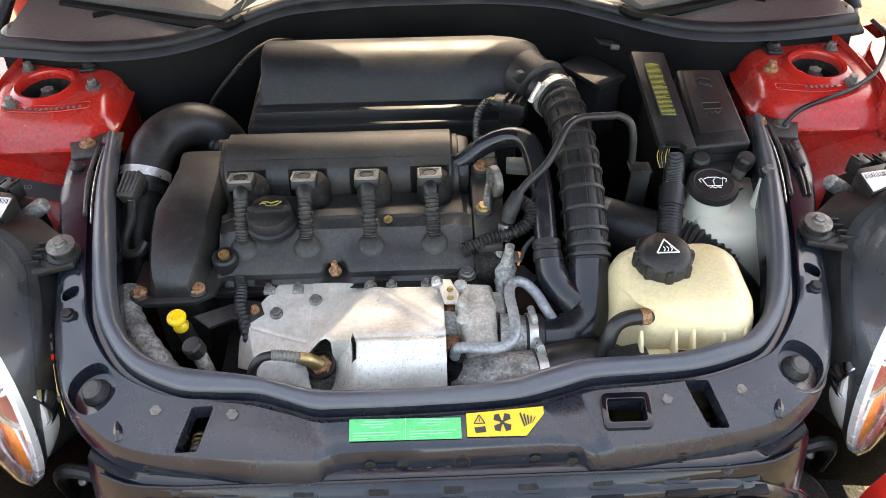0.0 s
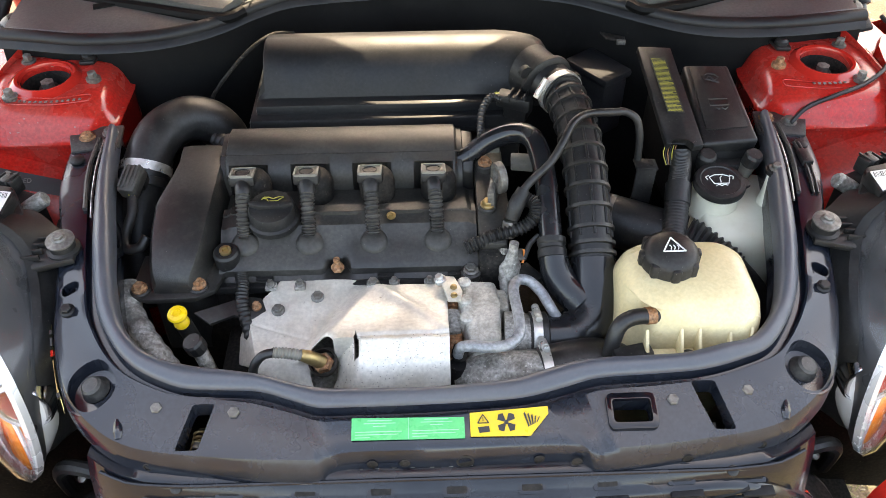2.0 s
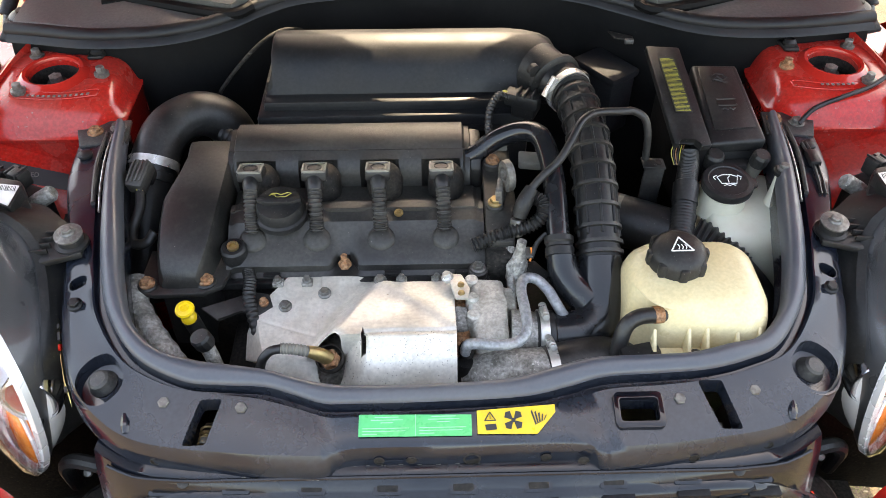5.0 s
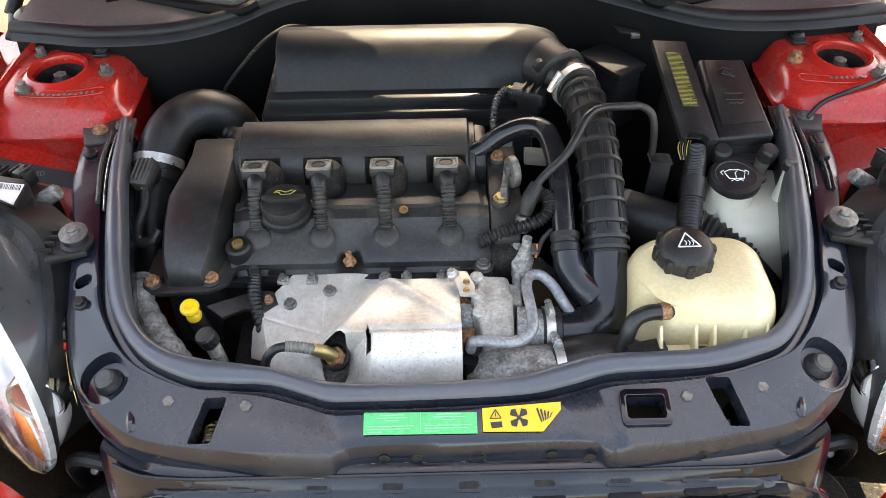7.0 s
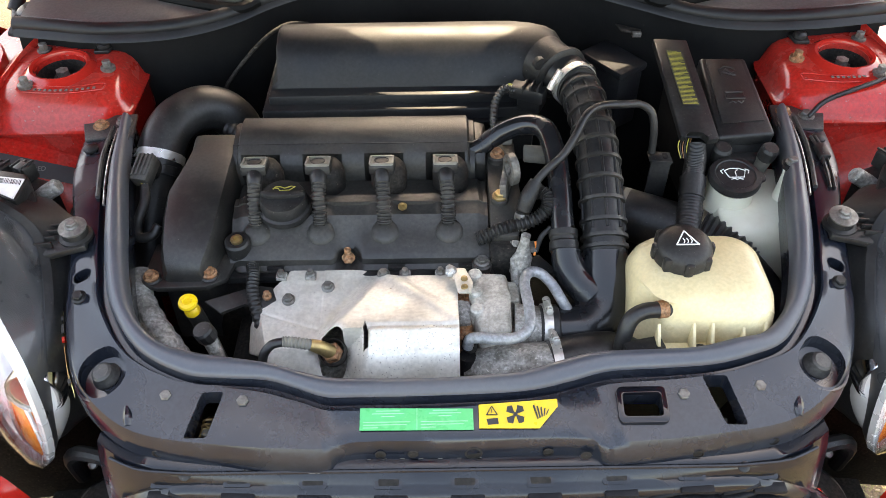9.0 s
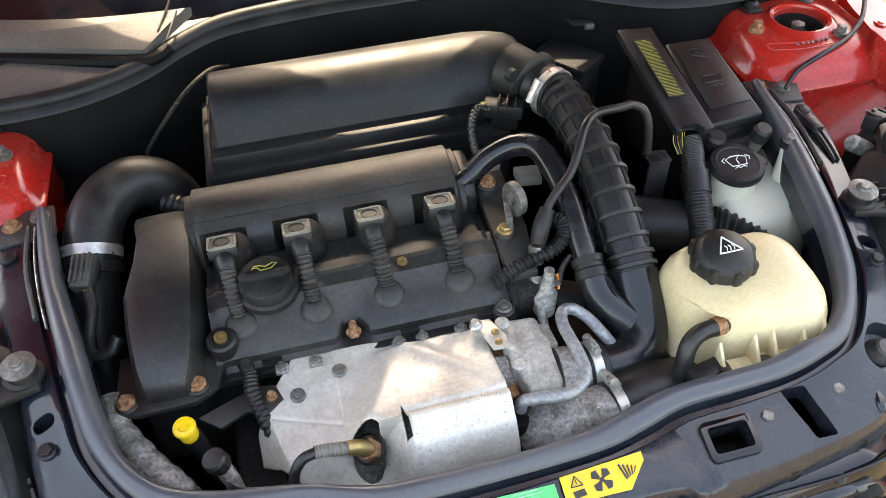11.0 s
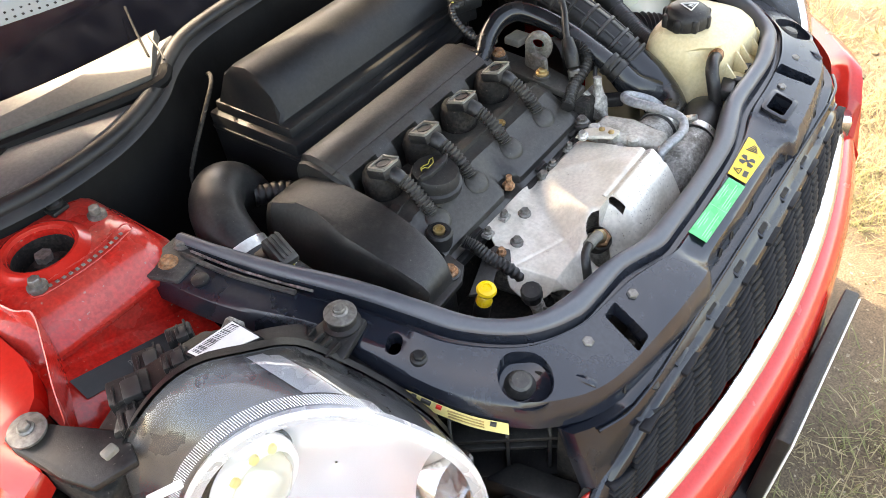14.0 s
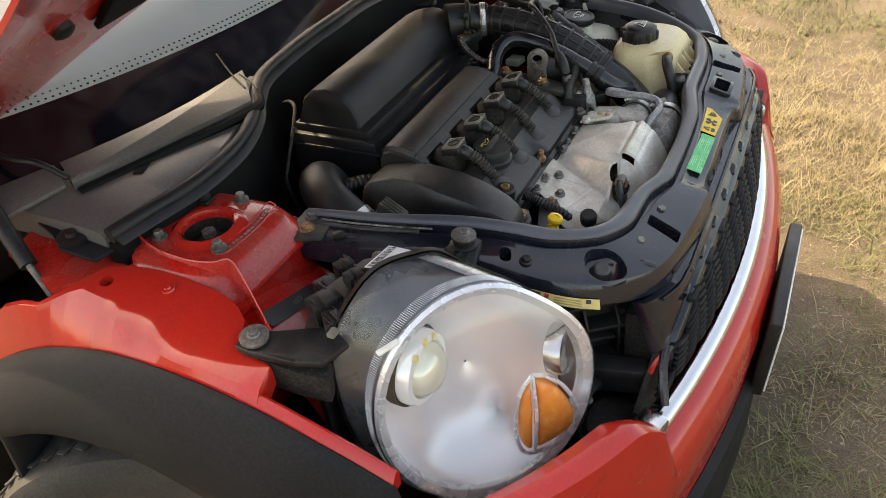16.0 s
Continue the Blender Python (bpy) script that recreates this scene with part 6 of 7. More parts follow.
M_PROJ = material("projector_lens_glass", (0.74, 0.76, 0.66), 0.08, 0.3, second=(0.80, 0.80, 0.62), amount=0.5, scale=30, rough_var=0.03)
M_CLEAR = clear_cover("clear_polycarbonate")
M_BEZEL = material("silver_bezel", (0.82, 0.83, 0.84), 0.26, 0.45, second=(0.74, 0.75, 0.76), amount=0.4, scale=40)
M_SURROUND = material("dark_grey_surround", (0.045, 0.047, 0.05), 0.34, second=(0.075, 0.075, 0.08), amount=0.5, scale=25)
# pale grey with the lens shoulder's sky reflection put into the colour
M_SHOULDER_SHEEN = material("pale_shoulder_sheen", (0.42, 0.43, 0.45), 0.30, 0.3, second=(0.30, 0.31, 0.33), amount=0.6, scale=18)
OFFS = [(-.006, .040, .046), (-.010, .118, .028), (-.017, .073, .022), (-.017, .044, .038), (-.012, .024, .050), (-.012, .024, .024), (-.006, .026, .012), (-.006, .030, .016)]
for s in (-1, 1):
    C = Vector((s * .600, .638, .718))
    N = Vector((s * .69, -.70, .16)).normalized()
    U = Vector((0, 0, 1)).cross(N).normalized()       # horizontal, in the lens plane
    V = N.cross(U)
    inner = U if U.x * s < 0 else -U                   # towards the car's middle
    R = .151
    def spot(u, v, d):
        return C + inner * (R * u) + V * (R * 1.11 * v) + N * d
    def at(a, r, d):
        r *= 1 - .07 * math.exp(-((math.degrees(a) % 360 - 50) / 25) ** 2)
        return C + inner * (r * math.cos(a)) + V * (r * 1.11 * math.sin(a)) + N * d
    def off(a):
        k = (math.degrees(a) % 360) / 45
        i, f = int(k) % 8, k - int(k)
        f = f * f * (3 - 2 * f)
        q = Vector(OFFS[i]).lerp(Vector(OFFS[(i + 1) % 8]), f)
        return Vector((-s * q.x, q.y, q.z))
    lamp = thing("headlight", (s * .635, .68, .55), "round headlight with clear lens, chrome reflector and amber indicator", "headlight", group="headlights")
    A = [2 * math.pi * k / 56 for k in range(56)]
    bm = bmesh.new()
    skin(bm, [[at(a, R * 1.03, -.012) + off(a) for a in A], [at(a, R * 1.035, -.006) + off(a) * .6 for a in A], [at(a, R * 1.02, -.002) + off(a) * .22 for a in A], [at(a, R, .004) for a in A], [at(a, R * .92, .014) for a in A], [at(a, R * .7, .024) for a in A], [at(a, R * .35, .030) for a in A], [at(a, .001, .031) for a in A]], caps=False)
    lens = part("lens", bm, M_CLEAR, lamp, "clear polycarbonate lens", smooth=50)
    md = lens.modifiers.new("thickness", "SOLIDIFY")
    md.thickness = .0025
    lens.visible_shadow = False
    # black tub behind, with its rim
    bm = bmesh.new()
    skin(bm, [[at(a, R * 1.045, -.018) + off(a) for a in A], [at(a, R * 1.050, -.013) + off(a) * 1.0 for a in A], [at(a, R * 1.048, -.024) + off(a) * 1.0 for a in A], [at(a, R * .98, -.04) + off(a) * .8 for a in A], [at(a, R * .84, -.12) + off(a) * .55 for a in A], [at(a, R * .5, -.155) + off(a) * .3 for a in A]], caps=False)
    part("tub", bm, M_PLASTIC, lamp, "black plastic tub")
    bm = bmesh.new()
    skin(bm, [[at(a, R * .5, -.155) + off(a) * .3 for a in A], [at(a, .001, -.16) for a in A]], caps=False)
    part("tub_back", bm, M_PLASTIC, lamp)
    # grey inner surround with fine ribs
    bm = bmesh.new()
    skin(bm, [[at(a, R * 1.025, -.015) + off(a) for a in A], [at(a, R * 1.015, -.012) + off(a) * .6 for a in A], [at(a, R * 1.005, -.008) + off(a) * .2 for a in A], [at(a, R * .985, -.006) for a in A]], caps=False)
    part("surround", bm, M_SURROUND, lamp, "satin grey inner surround")
    # added panel under the upper lobe; its paleness paints the reflected sky
    B = [radians(18 + 66 * k / 16) for k in range(17)]
    bm = bmesh.new()
    skin(bm, [[at(a, R * 1.022, -.0125) + off(a) * .97 for a in B], [at(a, R * 1.018, -.0085) + off(a) * .62 for a in B], [at(a, R * 1.008, -.005) + off(a) * .24 for a in B]], closed=False)
    part("shoulder_sheen", bm, M_SHOULDER_SHEEN, lamp, "pale grey panel painted with the sky sheen of the lens shoulder")
    bm = bmesh.new()
    skin(bm, [[at(a, R * r, d) for a in A] for r, d in ((.985, -.008), (.995, .000), (.965, .004), (.90, -.001), (.89, -.014))], caps=False)
    part("bezel", bm, M_BEZEL, lamp, "silver bezel ring")
    for k in range(190):
        a = radians(60 + 200 * k / 189)
        p0, p1 = at(a, R * 1.0, -.002) + off(a) * .06, at(a, R * 1.010, -.005) + off(a) * .20
        part("fine_rib", tube([p0, p1], .00045, 4, 1), M_BEZEL, lamp, smooth=0)
    # reflector bowl
    bm = bmesh.new()
    rr = []
    for r, d in ((.90, -.010), (.87, -.020), (.82, -.028), (.74, -.040), (.64, -.052), (.52, -.061), (.38, -.068), (.22, -.072), (.08, -.073), (.01, -.073)):
        rr.append([at(a, R * r, d - (.014 + .024 * math.sin(a) * r) * min(1, (1 - r) / .25)) for a in A])
    for ring in rr[1:-1]:
        for j, p in enumerate(ring):
            u, v = (p - C).dot(inner) / R, (p - C).dot(V) / R
            ring[j] = p + N * (.0035 * math.cos(5.2 * u + 1.2 * v) + .0020 * math.sin(4.0 * v - 2.0 * u))
    skin(bm, rr, caps=False)
    part("reflector", bm, M_REFLECT, lamp, "chrome reflector bowl", smooth=60)
    pc = at(radians(146), R * .54, -.030)
    PN = Vector((s * .06, -1, .02)).normalized()
    proj = part("projector", lathe([(.050, -.06), (.050, -.004), (.0465, .003), (.039, .004), (.0365, -.003)], pc, PN, 36, caps=False), M_REFLECT, lamp, "chrome projector ring")
    part("projector_lens", lathe([(.0365, -.003), (.034, .009), (.024, .019), (.011, .024), (0, .025)], pc, PN, 32, caps=False), M_PROJ, proj)
    for k, a in enumerate((1.0, 1.5, 2.1)):
        q = PN.to_track_quat("Z", "Y").to_matrix()
        part("tab", lathe([(.006, 0), (.005, .004), (0, .005)], pc + q @ Vector((.0435 * math.cos(a), .0435 * math.sin(a), .002)), PN, 10), M_YPALE, proj)
    part("projector_gap", lathe([(.0505, -.014), (.0545, -.014), (.0545, -.030)], pc, PN, 36, caps=False), M_DARK, lamp)

    # amber indicator: two domed leaves with a silver divider
    def dome(outline, d, h):
        loop = [p[:2] for p in spline([*outline, outline[0]], 3)[:-1]]
        mu, mv = (sum(p[k] for p in loop) / len(loop) for k in (0, 1))
        own = bmesh.new()
        skin(own, [[spot(mu + (u - mu) * f, mv + (v - mv) * f, d + h * g) for u, v in loop] for f, g in ((1.0, -.6), (1.0, 0), (.93, .45), (.78, .75), (.50, .95), (.02, 1.0))])
        return own
    ind = part("indicator", dome([(.385, .0), (.30, -.12), (.245, -.30), (.235, -.50), (.27, -.62), (.325, -.66), (.345, -.50), (.375, -.25)], -.004, .009), M_ORANGE, lamp, "amber indicator lens", smooth=60)
    part("indicator_leaf", dome([(.43, .0), (.52, -.04), (.64, -.15), (.74, -.33), (.77, -.48), (.72, -.58), (.58, -.64), (.42, -.665), (.385, -.65), (.40, -.45), (.425, -.2)], -.004, .010), M_ORANGE, ind, smooth=60)
    rim = [spot(u, v, -.001) for u, v in ((.41, .05), (.53, 0), (.67, -.12), (.78, -.32), (.81, -.48), (.75, -.62), (.58, -.69), (.38, -.71), (.25, -.66), (.20, -.50), (.215, -.30), (.28, -.09), (.41, .05))]
    part("indicator_rim", tube(rim, .0028, 8, 4), M_BEZEL, ind)
    part("indicator_bar", tube([spot(.41, .04, .002), spot(.395, -.25, .007), spot(.37, -.48, .006), spot(.35, -.69, .001)], .0026, 8, 5), M_BEZEL, ind)
    # round side lamp towards the grille
    sc = at(radians(10), R * .80, -.010)
    side = part("side_lamp", lathe([(.0345, -.020), (.0350, -.002), (.0330, .002), (.0315, -.001), (.0305, -.001), (.0300, -.003)], sc, N * .72 + inner * .69, 36, caps=False), M_CHROME, lamp)
    part("side_mirror", lathe([(.0300, -.003), (.020, -.005), (0, -.006)], sc, N * .72 + inner * .69, 32, caps=False), M_CHROME, side, "small chrome mirror")
    # back of the housing: connector ledge, clips, label
    part("housing", prism([(s * .722, .800, .60), (s * .690, .838, .60), (s * .640, .858, .60), (s * .600, .862, .60), (s * .535, .834, .60), (s * .545, .812, .60), (s * .640, .806, .60)], (0, 0, .244), .008), M_PLASTIC, lamp)
    part("ledge", prism([(s * .690, .800, .846), (s * .640, .842, .850), (s * .560, .820, .852), (s * .530, .770, .848), (s * .580, .755, .852), (s * .640, .775, .858)], (0, 0, .018), .005), M_PLASTIC, lamp)
    part("rear_drum", lathe([(.050, 0), (.055, .01), (.055, .05), (.048, .06)], (s * .655, .800, .775), (-s * .3, .75, .4), 28), M_PLASTIC, lamp)
    # stepped connectors, latches and adjuster behind the rim
    for x, y, w, l, h, z in ((.648, .826, .040, .030, .016, .856), (.612, .846, .030, .026, .014, .850), (.604, .806, .026, .022, .016, .866), (.575, .842, .026, .020, .010, .858), (.668, .800, .022, .026, .014, .854), (.632, .786, .034, .014, .008, .864)):
        turn = Matrix.Rotation(radians(28 * s), 3, "Z")
        con = part("connector", box((s * x - w / 2, y - l / 2, z - .014), (w, l, h + .014), .0025, turn=turn), M_PLASTIC, lamp)
        part("latch", box((s * x - w * .22, y - l / 2 - .003, z + h * .4), (w * .44, l * .8, h * .8), .0015, turn=turn), M_INK, con)
        for k in range(3):
            part("fin", box((s * x - w / 2 + .003 + k * w * .34, y - l * .4, z + h - .001), (.0025, l * .8, .003), .0006, turn=turn), M_PLASTIC, con)
    for k in range(3):
        x = .560 + .030 * k
        part("clip", box((s * x - .006, .742 + .012 * k, .872), (.012, .034, .008), .002, turn=Matrix.Rotation(radians(30 * s), 3, "Z")), M_PLASTIC, lamp)
    lp = [(s * .595, .796, .8850), (s * .545, .788, .8845), (s * .545, .750, .8845), (s * .592, .774, .8850)]
    part("label_seat", prism([(s * .598, .800, .862), (s * .542, .791, .862), (s * .542, .747, .862), (s * .594, .770, .862)], (0, 0, .0222), .002), M_PLASTIC, lamp)
    lb = part("barcode_label", prism(lp, (0, 0, .0012), 0), M_WHITE, lamp, "white barcode label with a torn edge", smooth=0)
    rb = random.Random(8)
    pos = .05
    while pos < .92:
        w = rb.choice((.010, .016, .024))
        a0, a1 = Vector(lp[0]).lerp(Vector(lp[1]), pos), Vector(lp[0]).lerp(Vector(lp[1]), pos + w)
        dn = (Vector(lp[3]) - Vector(lp[0]))
        up = Vector((0, 0, .0013))
        part("bar", prism([a0 + dn * .12 + up, a1 + dn * .12 + up, a1 + dn * .55 + up, a0 + dn * .55 + up], (0, 0, .0002), 0), M_INK, lb, smooth=0)
        pos += w + rb.choice((.012, .02, .03))
    part("lamp_socket", lathe([(.009, -.02), (.011, 0), (.011, .022), (.008, .026)], (s * .546, .814, .838), (-s * .7, .1, .4), 18), M_ALU, lamp)
    part("locating_tab", box((s * .700 - .010, .772, .872), (.014, .010, .007), .002), M_DUSTY, lamp)
    part("white_slider", box((s * .700 - .016, .702, .872), (.030, .008, .004), .0015, turn=Matrix.Rotation(radians(25 * s), 3, "Z")), M_WHITE, lamp)
    part("support_arm", prism([(s * .690, .740, .60), (s * .52, .740, .60), (s * .52, .77, .60), (s * .690, .79, .60)], (0, 0, -.12), .005), M_DARK, lamp)

# ---------------------------------------------------------------- grille, chrome strip, bumper
top_y = lambda x: .430 + .10 * x * x + (.12 * max(0, abs(x) - .36))
low_y = lambda x: .388 + .27 * x * x
top_z = lambda x: .736 - 4.2 * max(0, abs(x) - .28) ** 2
guard = thing("grille_upper_panel", (0, .45, .70), "black plastic air guide between frame and grille", "air guide")
bm = bmesh.new()
rows = []
for k in range(61):
    x = -.404 + .808 * k / 60
    yo = .452 + .10 * max(0, abs(x) - .30) + 5.8 * max(0, abs(x) - .34) ** 2
    yt, zt = top_y(x), top_z(x)
    rows.append([(x, yo + .020, .754), (x, yo + .002, .756), (x, yo * .75 + yt * .25, .755 * .8 + zt * .2), (x, yo * .35 + yt * .65, .755 * .3 + zt * .7 + .002), (x, yt + .005, zt + .0045), (x, yt - .002, zt + .0035), (x, yt - .006, zt - .004), (x, yt - .006, zt - .010), (x, yt + .02, zt - .016)])
skin(bm, rows)
part("panel", bm, M_GUARD, guard, smooth=60)
# clip slots over the grille tabs, a stiffening bead and slots at the ends
for k in range(9):
    x = -.325 + .08125 * k
    y, z = top_y(x) + .0085, top_z(x) + .0075
    clip = part("clip_rim", prism([(x + px, y + py, z - .0012 + py * .45) for px, py in rounded(0, 0, .030, .012, .002, 2)], (0, -.0006, .0026), .0006), M_GUARD, guard)
    part("clip_slot", prism([(x + px, y + py, z + .0018 + py * .45) for px, py in rounded(0, 0, .022, .007, .0015, 2)], (0, 0, .0004), 0), M_DARK, clip, smooth=0)
part("bead", tube([(x, .452 + .10 * max(0, abs(x) - .30) + 5.8 * max(0, abs(x) - .34) ** 2 - .004, .7535) for x in (-.385 + .77 * k / 24 for k in range(25))], .0024, 8, 2), M_GUARD, guard)
for s in (-1, 1):
    part("end_slot", prism([(s * .352, .466, .7445), (s * .388, .476, .739), (s * .386, .470, .7345), (s * .356, .461, .7395)], (0, -.003, .005), .001), M_DARK, guard)
    part("push_rivet", lathe([(.0065, 0), (.0065, .002), (.004, .0035), (0, .0035)], (s * .300, .449, .7495), (0, -.5, 1), 14, caps=False), M_PLASTIC, guard)
grille = thing("radiator_grille", (0, .41, .60), "black plastic grille of wavy louvred columns", "grille")
bm = bmesh.new()
skin(bm, [[(x, top_y(x) + .012, top_z(x)), (x, low_y(x) + .022, .60), (x, low_y(x) + .030, .60), (x, top_y(x) + .020, top_z(x))] for x in (-.46 + .92 * k / 30 for k in range(31))])
part("backing", bm, M_DARK, grille)
for k in range(13):
    x = -.492 + .082 * k + .003
    if abs(x) < .35:
        part("tab", box((x - .018, top_y(x) - .010, top_z(x) - .004), (.036, .012, .006), .0015), M_CLAD, grille)
me = bpy.data.meshes.new("slat")
bmx = bmesh.new()
skin(bmx, [[(x, -.0016 * math.cos(x / .0195 * 1.4) + dy, dz) for dy, dz in ((.010, .0016), (-.001, .0022), (-.0032, .0004), (-.001, -.0014), (.010, -.0006))] for x in (-.0202, -.010, 0, .010, .0202)])
bmesh.ops.recalc_face_normals(bmx, faces=bmx.faces)
bmx.to_mesh(me)
bmx.free()
me.materials.append(M_CLAD)
me.shade_smooth()
COLS = 22
for c in range(COLS):
    x = -.44 + .88 * (c + .5) / COLS
    for r in range(10):
        z = .727 - .0113 * r
        if z > top_z(x) - .006:
            continue
        f = (.736 - z) / .114
        y = top_y(x) - .001 + (low_y(x) + .012 - top_y(x)) * f - .004 * math.sin(f * math.pi)
        ob = new("slat", me)
        ob.parent = grille
        ob.matrix_parent_inverse = Matrix.Translation(grille.location).inverted()
        ob.matrix_basis = Matrix.Translation((x, y, z)) @ Matrix.Rotation(math.atan(.45 * x), 4, "Z") @ Matrix.Rotation(radians(13 if c % 2 else -13), 4, "Y")
for c in range(COLS + 1):
    x = -.44 + .88 * c / COLS
    part("column_rib", tube([(x, top_y(x) + .003 + (low_y(x) + .012 - top_y(x)) * (.736 - z) / .114, z) for z in (top_z(x) - .004, (top_z(x) + .622) / 2, .622)], .0018, 6, 3), M_CLAD, grille)
for s in (-1, 1):
    part("end_frame", tube([(s * .33, top_y(.33) - .004, top_z(.33) - .004), (s * .364, .453, .704), (s * .394, .456, .680), (s * .415, .455, .662), (s * .435, .449, .640), (s * .447, .442, .618)], [.005, .006, .007, .007, .007, .006], 10), M_PANEL, grille)
bm = bmesh.new()
rows = []
for k in range(61):
    x = -.50 + 1.0 * k / 60
    y = low_y(x)
    rows.append([(x, y + .010, .598), (x, y + .008, .606), (x, y + .001, .606), (x, y - .009, .600), (x, y - .013, .593), (x, y - .011, .588), (x, y + .008, .590)])
skin(bm, rows)
chrome = thing("chrome_strip", (0, .38, .59), "chrome strip along the top of the bumper", "trim strip")
part("strip", bm, M_CHROME, chrome)
for s in (-1, 1):
    part("end_piece", box((s * .487 - .020, low_y(.487) - .018, .590), (.040, .040, .036), .006, turn=Matrix.Rotation(radians(18 * s), 3, "Z")), M_CHROME, chrome)
bumper = thing("front_bumper", (0, .36, .20), "glossy red front bumper with a dark lower lip", "bumper")
def bumper_row(x):
    a = abs(x)
    if a < .50:
        y = low_y(x) - .010
        top = .596
    else:
        y = low_y(.5) - .010 + .46 * (a - .50) + 1.5 * max(0, a - .56) ** 2
        top = .645 + .05 * min(1, (a - .5) / .05) - .10 * max(0, a - .58)
        top = .596 + (top - .596) * min(1, (a - .50) / .012)
    k = 1 if a > .5 else 0
    return [(x, y + .03, top - .02), (x, y + .006, top - .008), (x, y - .006, top - .010), (x, y - .022, top - .020), (x, y - .034 - .004 * k, min(top - .05, .55)), (x, y - .038, .50), (x, y - .030, .44), (x, y - .028, .40)]
xs = sorted(set([round(-.80 + 1.6 * k / 80, 4) for k in range(81)] + [-.5, .5, -.5001, .5001, -.512, .512]))
bm = bmesh.new()
skin(bm, [bumper_row(x) for x in xs], closed=False)
part("skin", bm, M_RED, bumper, smooth=40)
bm = bmesh.new()
skin(bm, [[(x, y - .001, .402), (x, y - .016, .39), (x, y - .012, .20), (x, y + .06, .18)] for x, y in ((x, bumper_row(x)[-1][1]) for x in xs)], closed=False)
part("lower_lip", bm, M_CLAD, bumper, "dark grey lower lip")
part("crash_beam", box((-.52, .44, .44), (1.04, .04, .12), .01), M_DARK, bumper)
for s in (-1, 1):
    part("stay", box((s * .36 - .04, .42, .46), (.08, .16, .09), .01), M_DARK, bumper)
plate = thing("number_plate_holder", (0, .31, .36), "black number plate holder with a blank-looking plate", "number plate")
part("holder", prism([(-.145, .345, .372), (.165, .345, .372), (.165, .334, .545), (-.145, .334, .545)], (0, -.022, 0), .004), M_PLASTIC, plate)
part("plate", prism([(-.140, .3225, .380), (.160, .3225, .380), (.160, .3120, .538), (-.140, .3120, .538)], (0, -.003, 0), .001), M_WHITE, plate)
for k in range(6):
    part("bar", prism([(-.115 + .043 * k + a, .3225 - .0105 * (z - .38) / .158 - .0028, z) for a, z in ((0, .42), (.024, .42), (.024, .49), (0, .49))], (0, -.0012, 0), 0), M_INK, plate)
radiator = thing("radiator", (0, .50, .30), "dark radiator core behind the grille", "radiator")
part("core", box((-.38, .47, .28), (.76, .05, .43), .005), M_DARK, radiator)
part("fan_shroud", box((-.36, .522, .30), (.72, .03, .40), .01), M_DARK, radiator)
# carrier, horn and red bracket in the hollow beside each headlight
for s in (-1, 1):
    br = thing("headlight_carrier", (s * .45, .56, .42), "black ribbed plastic carrier below the frame corner", "carrier", group="headlight carriers")
    q0, q1 = Vector((s * .450, .668, 0)), Vector((s * .338, .514, 0))
    part("panel", prism([q0 + Vector((0, 0, .42)), q1 + Vector((0, 0, .42)), q1 + Vector((0, 0, .752)), q0 + Vector((0, 0, .775))], (-s * .008, .010, 0), .002), M_PLASTIC, br)
    for z, w in ((.722, .010), (.690, .020), (.662, .014), (.628, .026)):
        part("ledge", prism([q0 + Vector((0, 0, z)), q1 + Vector((0, 0, z)), q1 + Vector((s * w, -w * .8, z - .004)), q0 + Vector((s * w, -w * .8, z - .004))], (0, 0, -.006), .0015), M_PLASTIC, br)
    for f in (.22, .55, .80):
        p = q0.lerp(q1, f)
        part("web", prism([p + Vector((0, 0, .60)), p + Vector((s * .020, -.016, .60)), p + Vector((s * .020, -.016, .690)), p + Vector((0, 0, .722))], (-s * .003, -.003, 0), .0008), M_PLASTIC, br)
    part("arm", prism([(s * .440, .580, .640), (s * .400, .560, .640), (s * .385, .482, .640), (s * .418, .474, .640)], (0, 0, -.045), .005), M_PLASTIC, br)
    part("red_frame", tube([(s * .423, .474, .590), (s * .420, .470, .650), (s * .404, .460, .668), (s * .396, .460, .655), (s * .400, .464, .595), (s * .423, .474, .590)], .0045, 8, 3), M_RED, br, "red plastic bracket")
    part("screw", lathe([(.006, 0), (.006, .004), (.003, .006), (0, .006)], (s * .470, .545, .612), (s * .3, -.5, 1), 12, caps=False), M_STEEL, br)
    horn = thing("horn", (s * .455, .50, .47), "grimy black horn drum beside the grille", "horn", group="horns")
    part("drum", lathe([(0, -.05), (.050, -.05), (.056, -.03), (.056, .010), (.050, .022), (.030, .028), (0, .029)], (s * .452, .508, .535), (s * .15, -.35, 1), 32, caps=False), M_DARK, horn)
    part("rim", lathe([(.056, .002), (.060, .004), (.060, .010), (.056, .012)], (s * .452, .508, .535), (s * .15, -.35, 1), 32, caps=False), M_PLASTIC, horn)
    part("bracket", tube([(s * .515, .570, .54), (s * .508, .560, .600), (s * .485, .552, .628), (s * .450, .545, .625), (s * .425, .545, .60)], .010, 10, 5), M_PLASTIC, horn)
    duct2 = thing("brake_duct", (s * .47, .47, .45), "black corrugated duct behind the bumper corner", "duct", group="brake ducts")
    part("hose", tube([(s * .425, .470, .585), (s * .455, .462, .560), (s * .50, .470, .535), (s * .54, .50, .50)], .021, 16, n=14, ribs=10, depth=.0025), M_RUBBER, duct2)

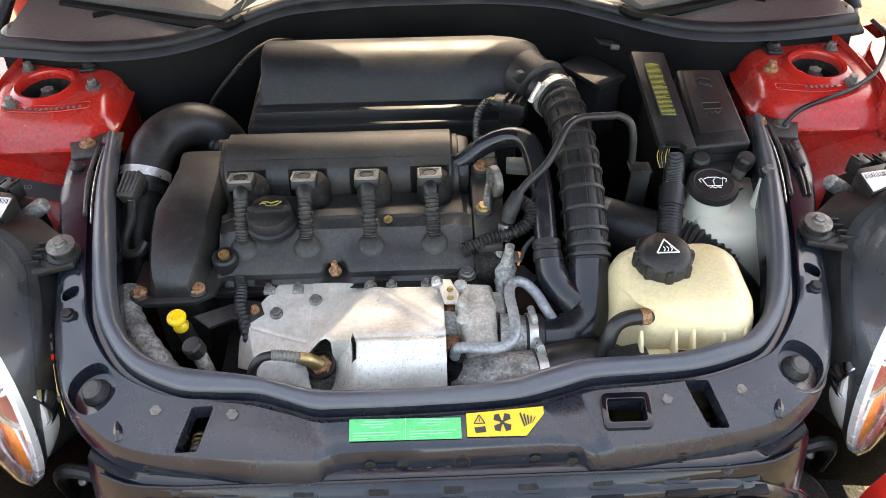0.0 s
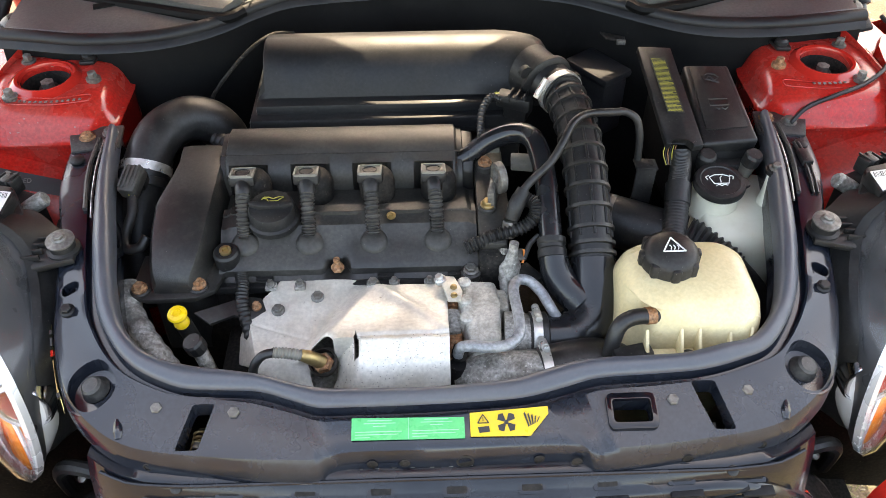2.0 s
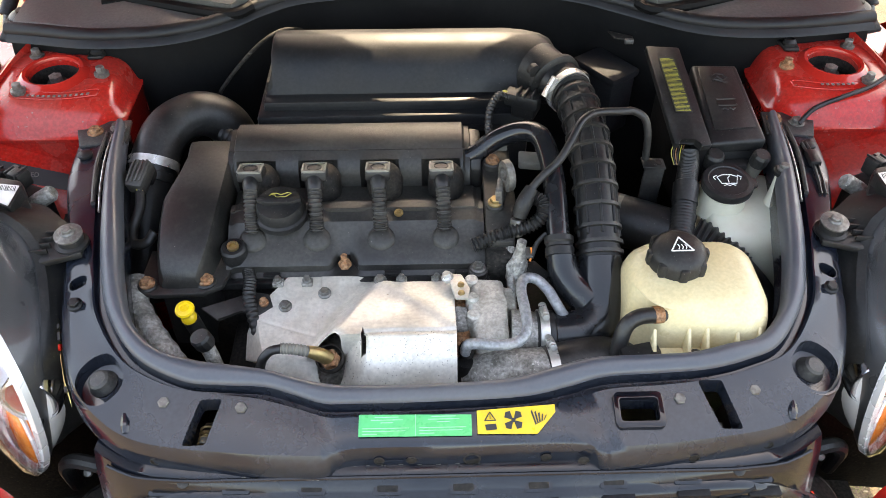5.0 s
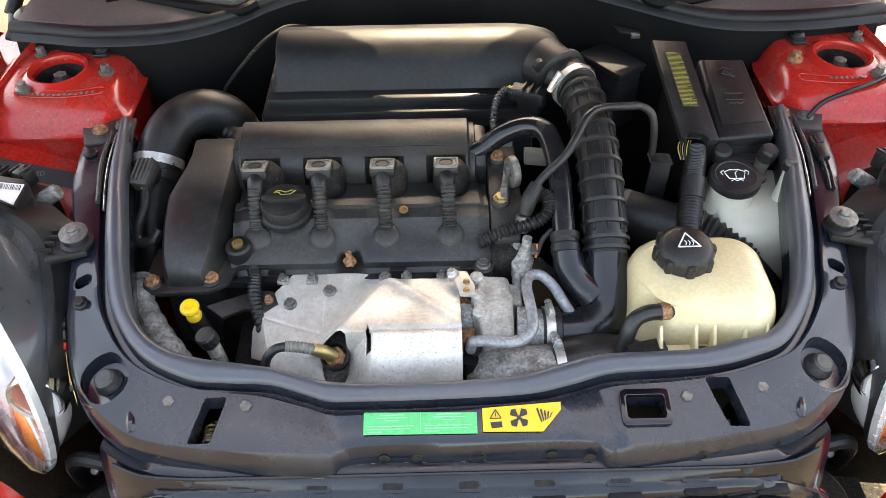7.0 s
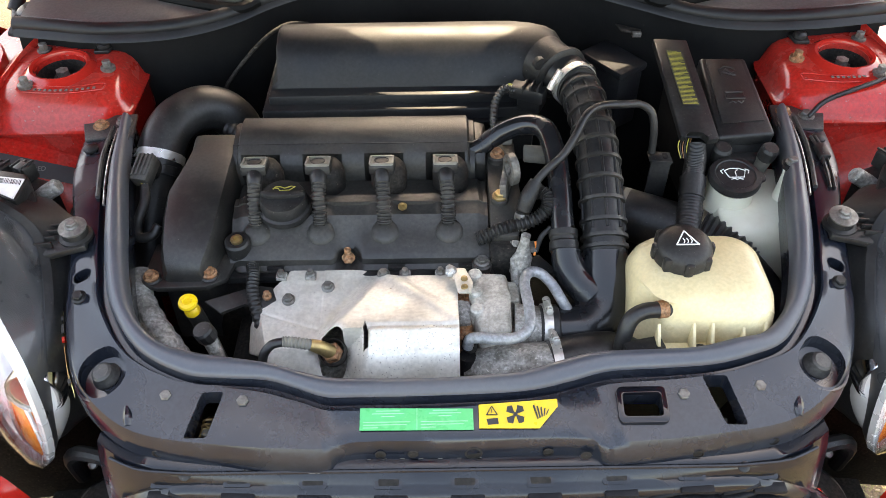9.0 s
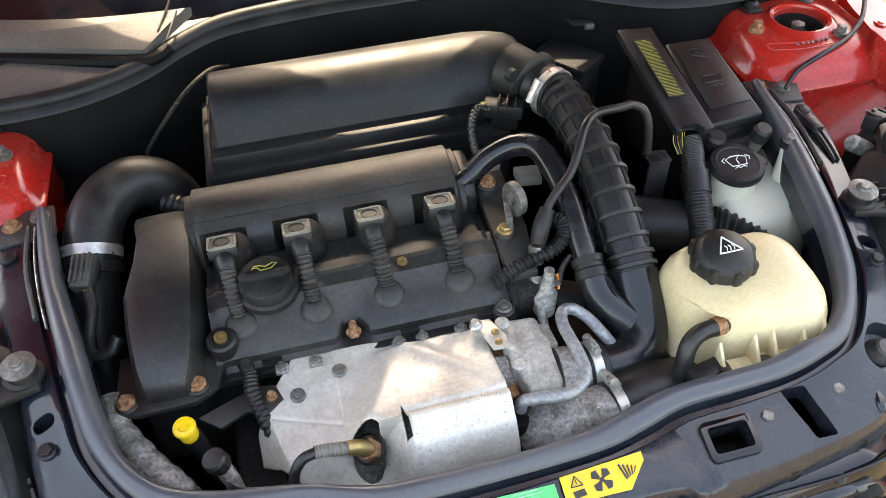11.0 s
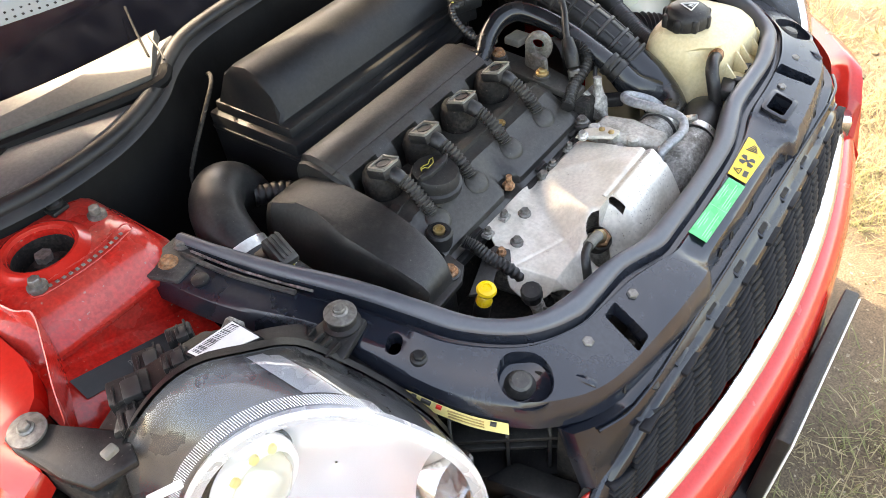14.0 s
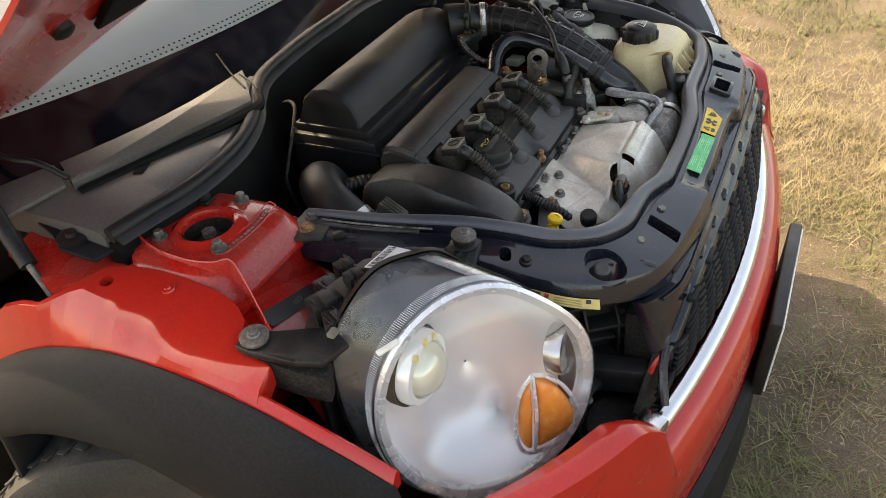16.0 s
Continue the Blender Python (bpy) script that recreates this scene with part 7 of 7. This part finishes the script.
# ---------------------------------------------------------------- dry grass
rg = random.Random(11)
verts, faces = [], []
def blade(x, y, z, h, lean, az, w):
    dx, dy = math.cos(az), math.sin(az)
    px, py = -dy * w, dx * w
    b = len(verts)
    verts.extend([(x - px, y - py, z), (x + px, y + py, z), (x + dx * lean * .45 + px * .7, y + dy * lean * .45 + py * .7, z + h * .6), (x + dx * lean * .45 - px * .7, y + dy * lean * .45 - py * .7, z + h * .6), (x + dx * lean, y + dy * lean, z + h)])
    faces.extend([(b, b + 1, b + 2, b + 3), (b + 3, b + 2, b + 4)])
gz = lambda x, y: .025 * (noise.noise(Vector((x * 1.3, y * 1.3, 0))) + .4 * noise.noise(Vector((x * 6, y * 6, 3))))
GREEN_B, DRY_B = ([], []), ([], [])
n = 0
while n < 150000:
    x, y = rg.uniform(-1.6, 4.4), rg.uniform(-1.0, 2.4)
    if -.80 < x < .80 and y > .36:
        continue
    d = noise.noise(Vector((x * 1.1, y * 1.1, 9))) + .6 * noise.noise(Vector((x * 4, y * 4, 2)))
    if d < rg.uniform(-.20, .60):
        n += .3
        continue
    n += 1
    verts, faces = (GREEN_B if noise.noise(Vector((x * .9, y * .9, 20))) + rg.uniform(-.35, .35) > -.06 else DRY_B)
    h = rg.uniform(.012, .040) if rg.random() < .85 else rg.uniform(.04, .09)
    blade(x, y, gz(x, y) - .004, h * rg.uniform(.3, 1), h * rg.uniform(.4, 1.5), rg.uniform(0, 6.283), rg.uniform(.0008, .0020))
# tufts close to the car
rt = random.Random(23)
for k in range(1500):
    cx, cy = rt.uniform(-.3, 2.8), rt.uniform(-.5, 1.3)
    if cx < .95 and cy > .34:
        continue
    green = noise.noise(Vector((cx * .9, cy * .9, 20))) + rt.uniform(-.3, .3) > .02
    verts, faces = GREEN_B if green else DRY_B
    size = rt.uniform(.012, .050)
    for j in range(rt.randint(14, 46)):
        x, y = cx + rt.gauss(0, size), cy + rt.gauss(0, size)
        h = rt.uniform(.010, .032) if rt.random() < .9 else rt.uniform(.04, .08)
        blade(x, y, gz(x, y) - .004, h * rt.uniform(.3, 1), h * rt.uniform(.5, 1.8), rt.uniform(0, 6.283), rt.uniform(.0008, .0018))
M_DRYGRASS = material("dry_grass", (0.30, 0.25, 0.14), 0.8, second=(0.18, 0.14, 0.08), amount=0.7, scale=8)
M_GREENGRASS = material("green_grass", (0.12, 0.13, 0.045), 0.7, second=(0.20, 0.18, 0.08), amount=0.7, scale=8)
for nm, (v, f), m, l in (("dry_grass", DRY_B, M_DRYGRASS, "withered straw-coloured grass blades on dry earth"), ("green_grass", GREEN_B, M_GREENGRASS, "short green grass tufts among dry straw")):
    me = bpy.data.meshes.new(nm)
    me.from_pydata(v, [], f)
    me.materials.append(m)
    tagged(new(nm, me), l, "grass", kind="stuff")
for k in range(60):
    x, y = rg.uniform(.2, 3.4), rg.uniform(-.8, 1.6)
    if x < .95 and y > .30:
        continue
    r = rg.uniform(.006, .016)
    bm = bmesh.new()
    bmesh.ops.create_icosphere(bm, subdivisions=1, radius=r)
    for v in bm.verts:
        v.co = Vector((v.co.x * 1.3, v.co.y, v.co.z * .6)) * rg.uniform(.8, 1.2) + Vector((x, y, gz(x, y) + r * .3))
    solo("pebble", bm, M_SOIL, "small pale pebble on dry earth", "pebble", group="pebbles")
